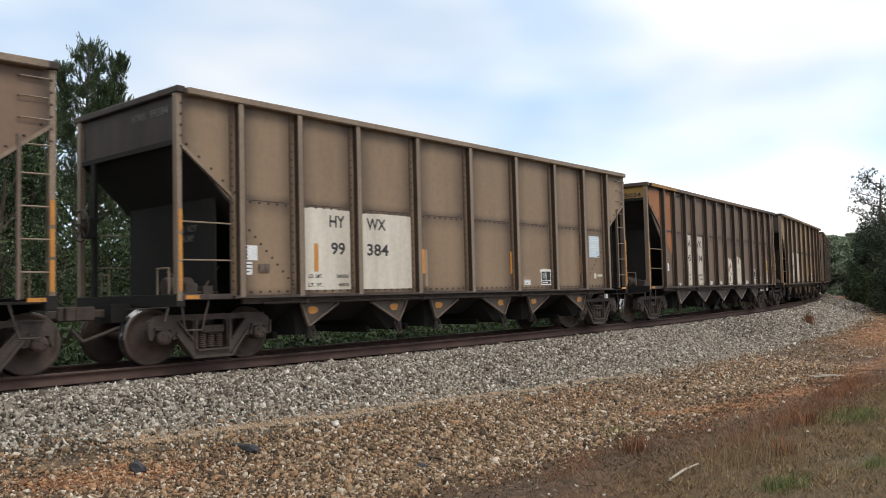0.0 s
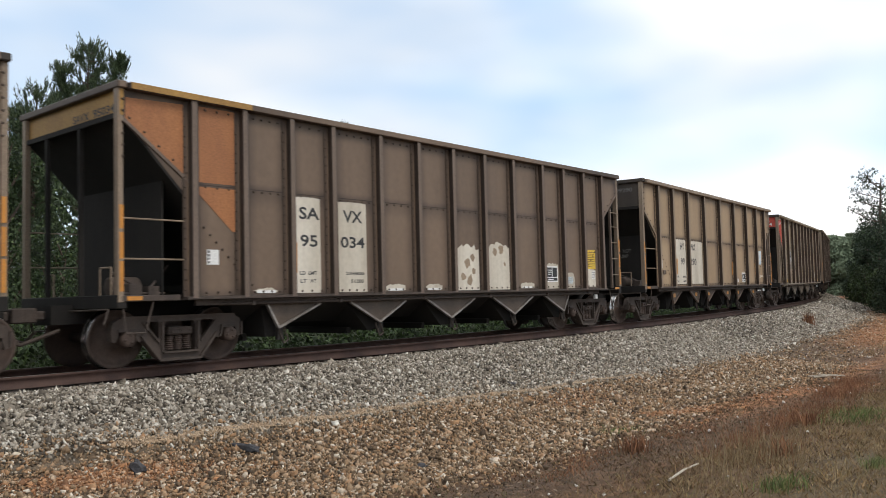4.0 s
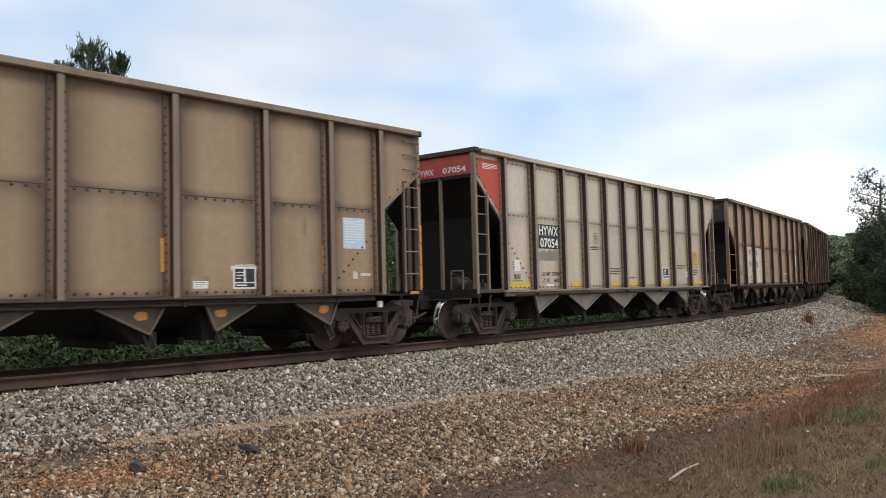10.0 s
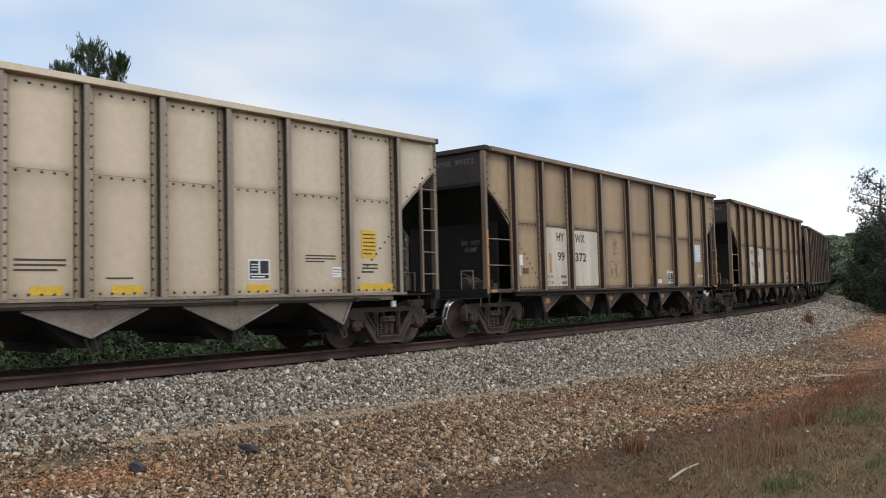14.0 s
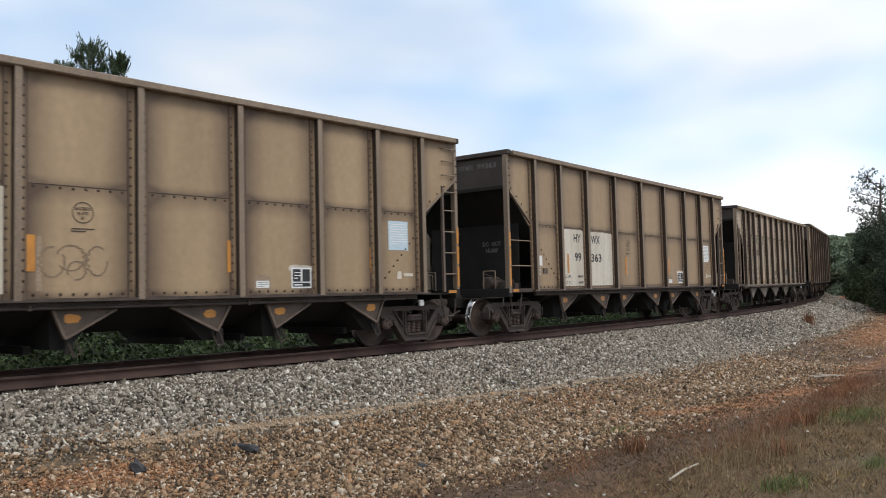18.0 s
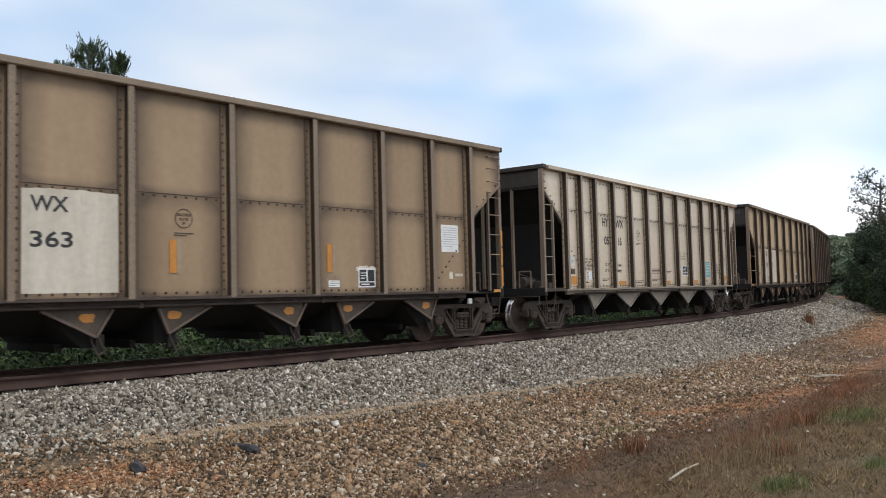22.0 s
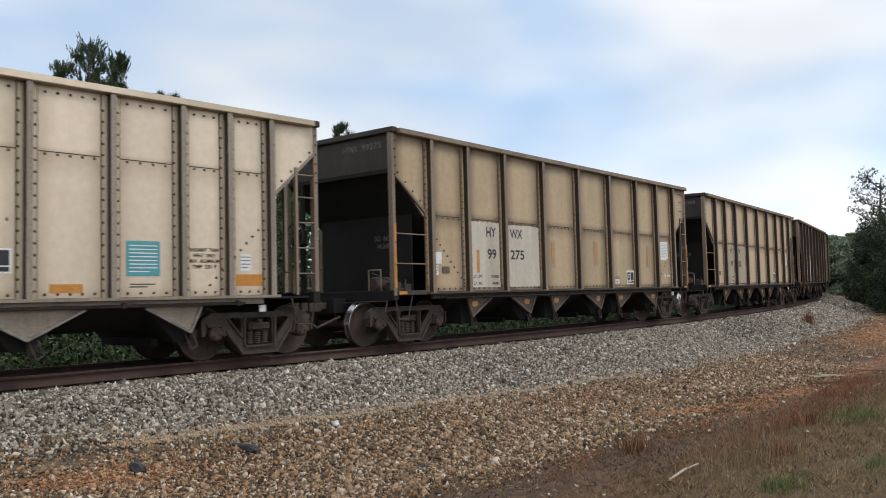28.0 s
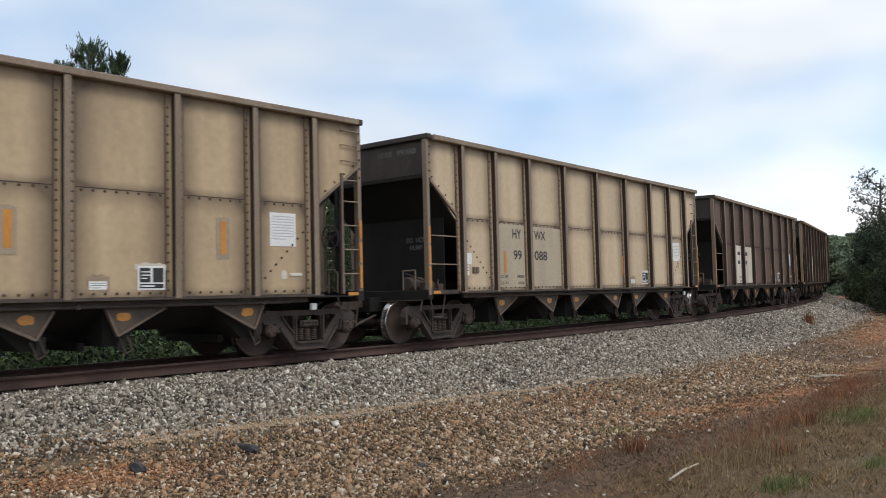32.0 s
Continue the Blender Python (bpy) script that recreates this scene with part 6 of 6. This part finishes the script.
def pine(seed, tall, reach, bare, material, needle=0.28, name="pine_tree", label="", whorls=12, per=16):
    """A pine: straight trunk, whorls of upswept limbs with side shoots, needles in tufts."""
    rnd = random.Random(seed)
    tree = thing(name, label, "tree", "pines behind the track")
    bm = bmesh.new()
    lean = [(rnd.uniform(-0.02, 0.02) * i, rnd.uniform(-0.02, 0.02) * i, tall * i / 6) for i in range(7)]
    limb(bm, lean, tall * 0.016 + 0.03, 0.02, 8)
    pts, dirs = [], []
    for k in range(whorls):
        f = bare + (1 - bare) * (k + rnd.random() * 0.7) / whorls
        z = tall * f
        R = reach * (1.0 - f) ** 0.7 * rnd.uniform(0.75, 1.1) + 0.25
        for j in range(rnd.randint(4, 6)):
            a = rnd.uniform(0, math.tau)
            o = Vector((lean[0][0], lean[0][1], z))
            rise = rnd.uniform(0.25, 0.75) + 0.5 * f
            q = [o + Vector((math.cos(a), math.sin(a), 0)) * R * u + Vector((0, 0, 1)) * R * rise * u * u for u in (0, 0.35, 0.7, 1.0)]
            limb(bm, q, 0.012 + R * 0.014, 0.006, 5)
            for u in np.linspace(0.35, 1.0, 6):
                b = q[0].lerp(q[3], u)
                b.z = q[0].z + R * rise * u * u
                for _ in range(3):
                    e = b + Vector((rnd.uniform(-1, 1), rnd.uniform(-1, 1), rnd.uniform(0.0, 1.1))) * R * 0.22
                    pts.append(e)
                    dirs.append((math.cos(a) * 0.4, math.sin(a) * 0.4, 1.0))
    for i in range(5):
        pts.append((lean[6][0], lean[6][1], tall * (0.93 + 0.018 * i)))
        dirs.append((0, 0, 1))
    part("trunk", bm, M_BARK, tree, "rough brown bark")
    v, f = tufts([tuple(p) for p in pts], dirs, per, needle, 0.012 if needle < 0.4 else 0.03)
    tagged(from_arrays("crown", v, f, material, tree), "tufts of long green needles")
    return tree


def brush(points, dirs, length, radius, per):
    """Bottle-brush shoots: needles set all along a short upright axis."""
    n = len(points) * per
    p = np.repeat(np.asarray(points, float), per, 0)
    d = np.repeat(np.asarray(dirs, float), per, 0)
    d /= np.linalg.norm(d, axis=1)[:, None]
    L = np.repeat(length * rng.uniform(0.7, 1.25, len(points)), per)[:, None]
    u = rng.uniform(0, 1, (n, 1))
    out = rng.normal(size=(n, 3))
    out -= (out * d).sum(1)[:, None] * d
    out /= np.linalg.norm(out, axis=1)[:, None] + 1e-9
    tip = out * (1.05 - 0.75 * u ** 2) + d * rng.uniform(0.5, 1.3, (n, 1))
    w = np.cross(tip, rng.normal(size=(n, 3)))
    w *= (0.016 / (np.linalg.norm(w, axis=1) + 1e-9))[:, None]
    b = p + d * L * u
    v = np.stack([b - w, b + w, b + tip * radius * rng.uniform(0.7, 1.1, (n, 1))], 1).reshape(-1, 3)
    return v, np.arange(n * 3).reshape(-1, 3)


def domed_pine(seed, tall, low, radius, leaders, label):
    """A young pine with a rounded, gappy crown of upright shoots; leaders are (x, y, top, radius)."""
    rnd = random.Random(seed)
    tree = thing("pine_tree", label, "tree", "pines behind the track")
    bm = bmesh.new()
    pts, dirs = [], []
    limb(bm, [(0, 0, -0.3), (0.05, 0, tall * 0.5), (0, 0.04, tall * 0.95)], tall * 0.013 + 0.03, 0.02, 8)
    for lx, ly, lz, lr in [(0, 0, tall, radius)] + list(leaders):
        if lx or ly:
            limb(bm, [(0, 0, lz - 4.2), (lx * 0.7, ly * 0.7, lz - 2.6), (lx, ly, lz - 0.3)], 0.06, 0.015, 6)
        z = lz - 0.35
        k = 0
        while z > max(low, lz - (99 if not (lx or ly) else 3.4)):
            f = min(1.0, (lz - z) / (0.9 if not (lx or ly) else 2.4))
            R = lr * (0.35 + 0.65 * math.sqrt(f)) * rnd.uniform(0.75, 1.1)
            for j in range(rnd.randint(4, 6)):
                a = rnd.uniform(0, math.tau)
                o = Vector((lx * min(1, max(0, (z - lz + 4.2) / 3.6)), ly * min(1, max(0, (z - lz + 4.2) / 3.6)), z - R * 0.55))
                e = Vector((lx + math.cos(a) * R, ly + math.sin(a) * R, z - 0.1 + rnd.uniform(-0.2, 0.2)))
                m = o.lerp(e, 0.55) - Vector((0, 0, 0.12 * R))
                limb(bm, [o, m, e], 0.014 + R * 0.010, 0.006, 5)
                for u in (0.45, 0.65, 0.85, 1.0):
                    b = (o.lerp(m, u / 0.55) if u < 0.55 else m.lerp(e, (u - 0.55) / 0.45))
                    for _ in range(2 if u < 0.9 else 3):
                        pts.append(tuple(b + Vector((rnd.gauss(0, 0.10), rnd.gauss(0, 0.10), rnd.gauss(0, 0.07)))))
                        dirs.append((math.cos(a) * 0.3 + rnd.gauss(0, 0.15), math.sin(a) * 0.3 + rnd.gauss(0, 0.15), 1.0))
            z -= rnd.uniform(0.24, 0.36)
            k += 1
        for i in range(4):
            pts.append((lx + rnd.gauss(0, 0.06), ly + rnd.gauss(0, 0.06), lz - 0.7 + 0.1 * i))
            dirs.append((rnd.gauss(0, 0.1), rnd.gauss(0, 0.1), 1.0))
    part("trunk", bm, M_BARK, tree, "rough brown bark")
    v, f = brush(pts, dirs, 0.44, 0.115, 26)
    tagged(from_arrays("crown", v, f, M_NEEDLE, tree), "upright shoots of long green needles")
    return tree


def leafy(seed, tall, radius, low, count, leaf, material, name, label, group, lobes=9, squash=1.0):
    """A broadleaf or cedar: forked trunk, and leaves on many uneven lobes with gaps between."""
    rnd = random.Random(seed)
    g = np.random.default_rng(seed)
    tree = thing(name, label, "tree", group)
    bm = bmesh.new()
    limb(bm, [(0, 0, -0.3), (rnd.uniform(-0.1, 0.1), rnd.uniform(-0.1, 0.1), tall * 0.35), (rnd.uniform(-0.3, 0.3), rnd.uniform(-0.3, 0.3), tall * 0.85)], tall * 0.02 + 0.03, 0.02, 7)
    cs, rs = [], []
    for i in range(lobes):
        a, u = rnd.uniform(0, math.tau), (i + 0.5) / lobes
        z = tall * (low + (1 - low) * u)
        R = radius * (math.sin(math.pi * (0.22 + 0.72 * u)) ** 0.8) * rnd.uniform(0.35, 0.8) * squash
        c = Vector((R * math.cos(a), R * math.sin(a), z - 0.1 * tall))
        limb(bm, [(0, 0, max(0.2, c.z - R * 1.1 - 0.4)), tuple(c * 0.6 + Vector((0, 0, c.z * 0.35))), tuple(c)], 0.03 + tall * 0.004, 0.01, 5)
        cs.append(c)
        rs.append(radius * rnd.uniform(0.34, 0.6))
    part("trunk", bm, M_BARK, tree, "rough brown bark")
    k = g.integers(0, lobes, count)
    d = g.normal(size=(count, 3))
    d /= np.linalg.norm(d, axis=1)[:, None]
    r = np.array(rs)[k] * g.uniform(0.35, 1.0, count) ** 0.45
    c = np.array([tuple(q) for q in cs])[k]
    sub = np.array([noise.noise((float(a[0]) * 3 + b * 7, float(a[1]) * 3, float(a[2]) * 3)) for a, b in zip(d, k)])
    p = c + d * (r * (1 + 0.45 * sub))[:, None] * np.array([1, 1, 0.8])
    ok = sub > -0.28
    p = p[ok]
    n = len(p)
    t = turned(n)
    q = np.array([(-0.5, 0, 0), (0, -0.32, 0.05), (0.55, 0, 0), (0, 0.32, 0.05)])
    v = np.einsum("nij,kj->nki", t, q) * (leaf * g.uniform(0.6, 1.3, (n, 1, 1))) + p[:, None, :]
    f = np.array([[0, 1, 2, 3]]) + (np.arange(n) * 4)[:, None]
    tagged(from_arrays("crown", v.reshape(-1, 3), f, material, tree), "clumped green foliage with gaps")
    return tree


def open_pine(seed, tall, material, label):
    """An old pine: bare trunk, crooked limbs, needle clumps at their ends with sky between."""
    rnd = random.Random(seed)
    tree = thing("tall_pine", label, "tree", "evergreens at the bend")
    bm = bmesh.new()
    limb(bm, [(0, 0, -0.3), (0.15, 0.1, tall * 0.4), (-0.1, 0.2, tall * 0.75), (0, 0, tall * 0.97)], 0.24, 0.05, 8)
    pts, dirs = [], []
    for i in range(17):
        f = 0.58 + 0.40 * (i + rnd.random()) / 17
        a, R = i * 2.4 + rnd.uniform(-0.5, 0.5), 3.9 * math.sin(math.pi * min(0.97, (f - 0.42) / 0.60)) ** 0.7 * rnd.uniform(0.55, 1.1)
        o = Vector((0, 0.1, tall * f - 0.5))
        e = o + Vector((math.cos(a) * R, math.sin(a) * R, rnd.uniform(0.1, 0.55) * R))
        m = o.lerp(e, 0.5) + Vector((0, 0, rnd.uniform(-0.3, 0.1)))
        limb(bm, [o, m, e], 0.07, 0.02, 5)
        for u in (0.55, 0.78, 1.0, 1.05):
            c = o.lerp(e, u) + Vector((rnd.gauss(0, 0.3), rnd.gauss(0, 0.3), rnd.gauss(0.1, 0.15)))
            limb(bm, [o.lerp(e, u * 0.8), c], 0.025, 0.01, 4)
            for _ in range(11):
                pts.append((c.x + rnd.gauss(0, 0.42), c.y + rnd.gauss(0, 0.42), c.z + rnd.gauss(0, 0.20)))
                dirs.append((rnd.gauss(0, 0.4), rnd.gauss(0, 0.4), 1.0))
    part("trunk", bm, M_BARK, tree, "dark bare trunk and limbs")
    v, f = brush(pts, dirs, 0.22, 0.20, 14)
    tagged(from_arrays("crown", v, f, material, tree), "scattered dark needle clumps")
    return tree


def stand(tree, s, lat, scale=1.0, turn=0.0, sink=0.15):
    p = on_line(s, lat, ground_at(s, lat) - sink)
    m = pose(p.x, p.y, p.z, 0, 0, turn)
    tree.scale = (scale, scale, scale)
    tree.matrix_basis = m @ Matrix.Diagonal((scale, scale, scale, 1))
    return tree


def also(tree, s, lat, scale, turn, sink=0.15):
    p = on_line(s, lat, ground_at(s, lat) - sink)
    kept = tree.scale.copy()
    tree.scale = (scale, scale, scale)
    other = copy_thing(tree, pose(p.x, p.y, p.z, 0, 0, turn))
    tree.scale = kept
    return other


def plant_trees():
    rnd = random.Random(5)
    stand(domed_pine(3, 12.0, 5.0, 0.68, ((0.86, -0.92, 11.4, 0.28), (1.1, -1.17, 9.4, 0.4), (-0.75, 0.80, 10.95, 0.3), (0.45, -0.5, 10.2, 0.5)), "young green pine with a rounded crown behind the train"), 13.2, 16.4, 0.885, 0)
    two = stand(domed_pine(8, 10.2, 3.5, 0.8, ((0.5, 0.6, 9.2, 0.55),), "slim young green pine beside a taller pine"), 10.2, 13.9, 0.80, 40)
    small = stand(pine(14, 10.0, 1.9, 0.1, M_NEEDLE, 0.30, label="bushy young green pine behind the track", whorls=15, per=16), 16.5, 16.0, 0.89, 10)
    for s, lat, k, src in ((18.0, 16.2, 0.97, small), (14.4, 18.0, 0.95, small), (27.4, 16.7, 1.04, small), (22.5, 20.0, 0.98, two), (34.0, 20.0, 0.98, two), (41.0, 19.0, 0.95, small), (31.0, 19.0, 0.94, small), (24.5, 17.5, 0.88, small), (11.5, 19.0, 0.9, small), (8.0, 15.0, 0.82, small), (20.2, 16.0, 0.88, small)):
        also(src, s, lat, k * 0.885, rnd.uniform(0, 360))
    oak = stand(leafy(21, 9.4, 3.0, 0.15, 14000, 0.13, M_LEAF, "broadleaf_tree", "dense green broadleaf tree behind the track", "broadleaf trees behind the track", 13), 9.1, 13.5, 0.75, 0)
    bush = stand(leafy(33, 5.4, 2.5, 0.05, 12000, 0.12, M_LEAF, "broadleaf_tree", "low bushy green tree beside the track", "broadleaf trees behind the track", 12), 14.0, 11.0, 0.88, 30)
    for s, lat, k, src in ((6.0, 12.0, 0.75, oak), (12.0, 12.2, 0.8, bush), (17.5, 12.5, 1.1, bush), (20.5, 14.5, 0.85, oak), (23.5, 11.5, 1.05, bush), (27.0, 14.0, 0.85, oak), (31.0, 12.5, 1.15, bush), (36.0, 14.5, 0.88, oak), (41.0, 13.0, 1.2, bush), (46.0, 15.0, 0.9, oak), (52.0, 13.0, 1.2, bush), (58.0, 15.0, 0.95, oak), (66.0, 15.0, 1.0, oak), (75.0, 16.0, 1.05, oak), (86.0, 15.0, 1.05, oak), (99.0, 15.0, 1.15, oak), (113.0, 16.0, 1.25, oak), (3.0, 11.0, 1.1, bush), (9.5, 10.0, 0.8, bush)):
        also(src, s, lat, k * 0.875, rnd.uniform(0, 360))
    # right of the line, where it bends out of sight
    cedar = stand(leafy(51, 6.9, 1.9, 0.02, 9000, 0.17, M_CEDAR, "cedar_tree", "dense dark evergreen tree at the bend", "evergreens at the bend", 18, 0.9), 57.5, -6.1, 0.92, 0)
    for s, lat, k in ((97.5, -7.5, 1.24), (93.0, -8.4, 1.20), (90.0, -6.6, 1.12), (106.0, -9.5, 1.4), (61.4, -6.6, 0.98), (55.5, -6.9, 0.92), (66.0, -6.9, 1.05), (74.0, -7.0, 1.1), (82.0, -6.4, 1.1), (53.6, -8.6, 0.95)):
        also(cedar, s, lat, k, rnd.uniform(0, 360))
    # the wood goes on unseen outside the bend; added to darken the far cars
    for s, lat, k in ((58.0, -12.5, 1.7), (66.0, -13.0, 1.9), (74.0, -12.5, 1.8), (82.0, -12.5, 2.0), (90.0, -13.0, 1.9), (98.0, -14.0, 2.0), (108.0, -14.5, 2.0), (118.0, -15.5, 1.9), (62.0, -18.0, 2.0), (78.0, -18.0, 2.1), (94.0, -19.0, 2.1)):
        also(cedar, s, lat, k, rnd.uniform(0, 360))
    sapling = stand(leafy(61, 3.6, 1.5, 0.02, 3600, 0.16, M_LEAF, "sapling", "bright green leafy sapling before dark evergreens", "evergreens at the bend", 10), 77.0, -4.6, 0.9, 0)
    for s, lat, k in ((64.5, -4.9, 0.8), (70.5, -4.9, 0.9), (84.0, -5.0, 1.0), (90.0, -5.4, 1.1)):
        also(sapling, s, lat, k, rnd.uniform(0, 360))
    stand(open_pine(77, 13.2, M_CEDAR, "tall open-crowned pine above dark evergreens"), 92.0, -7.9, 1.0, 60)
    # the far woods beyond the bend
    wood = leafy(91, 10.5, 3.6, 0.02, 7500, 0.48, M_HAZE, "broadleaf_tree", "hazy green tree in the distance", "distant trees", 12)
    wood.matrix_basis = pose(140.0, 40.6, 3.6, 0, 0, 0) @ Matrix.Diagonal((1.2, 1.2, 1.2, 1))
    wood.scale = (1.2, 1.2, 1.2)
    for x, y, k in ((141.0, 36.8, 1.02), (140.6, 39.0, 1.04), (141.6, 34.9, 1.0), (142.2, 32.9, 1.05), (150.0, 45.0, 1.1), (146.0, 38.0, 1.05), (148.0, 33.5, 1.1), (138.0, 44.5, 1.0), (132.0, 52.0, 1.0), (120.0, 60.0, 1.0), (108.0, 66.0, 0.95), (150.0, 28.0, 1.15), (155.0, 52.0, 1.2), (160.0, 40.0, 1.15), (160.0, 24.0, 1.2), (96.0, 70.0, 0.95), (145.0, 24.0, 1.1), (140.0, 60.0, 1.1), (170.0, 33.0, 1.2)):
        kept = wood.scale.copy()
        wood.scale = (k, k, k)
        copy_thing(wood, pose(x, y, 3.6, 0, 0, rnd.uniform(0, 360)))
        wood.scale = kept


plant_trees()


def undergrowth():
    """Shrubs and weeds along the far side of the line."""
    n = 70000
    s = rng.uniform(-4, 75, n)
    lat = 4.2 + rng.gamma(2.0, 1.7, n)
    h = np.array([max(0.15, 0.40 + 0.7 * noise.noise((float(a) * 0.55, float(b) * 0.45, 2.0)) + 0.09 * float(b)) for a, b in zip(s, lat)])
    p = places(s, lat)
    p[:, 2] += h * rng.uniform(0.0, 1.0, n) ** 0.7
    t = turned(n)
    q = np.array([(-0.5, 0, 0), (0, -0.3, 0.05), (0.55, 0, 0), (0, 0.3, 0.05)])
    v = np.einsum("nij,kj->nki", t, q) * rng.uniform(0.07, 0.19, (n, 1, 1)) + p[:, None, :]
    f = np.array([[0, 1, 2, 3]]) + (np.arange(n) * 4)[:, None]
    tagged(from_arrays("undergrowth", v.reshape(-1, 3), f, M_SHRUB), "dense green shrubs and weeds behind the track", "shrubs", kind="stuff")
    n = 26000
    s, lat = rng.uniform(2, 60, n), rng.uniform(2.7, 6.5, n)
    blades("green_grass", s, lat, rng.uniform(0.15, 0.55, n), rng.uniform(0.004, 0.010, n), rng.uniform(0.1, 0.7, n), M_SHRUB, "rank green grass beyond the far rail")
    n = 60000
    s = rng.uniform(-10, 120, n)
    lat = rng.uniform(20, 34, n)
    p = places(s, lat)
    p[:, 2] += rng.uniform(0, 1, n) ** 0.8 * np.array([6.6 + 1.4 * noise.noise((float(a) * 0.2, 0.3, 5.0)) for a in s])
    v = np.einsum("nij,kj->nki", turned(n), q) * rng.uniform(0.22, 0.5, (n, 1, 1)) + p[:, None, :]
    f = np.array([[0, 1, 2, 3]]) + (np.arange(n) * 4)[:, None]
    tagged(from_arrays("woodland", v.reshape(-1, 3), f, M_LEAF), "dense dark green woodland behind the line", "woods", kind="stuff")


undergrowth()


def motions():
    """The train rolls past; every wheelset turns with the way that it has gone."""
    for i, c in CARS.items():
        s = FIRST + (i - 1) * PITCH_CARS + SLACK.get(i, 0.0)
        walk(c, [(t / 2, car_pose(s - travelled(t / 2))) for t in range(65)])
    turns = [(k * 0.16, math.degrees(travelled(k * 0.16) / 0.457)) for k in range(201)]
    for o, w, number in WHEELSETS:
        if number < 11:
            walk(o, [(t, pose(w, 0, 0.457, 0, -a, 0)) for t, a in turns])


motions()
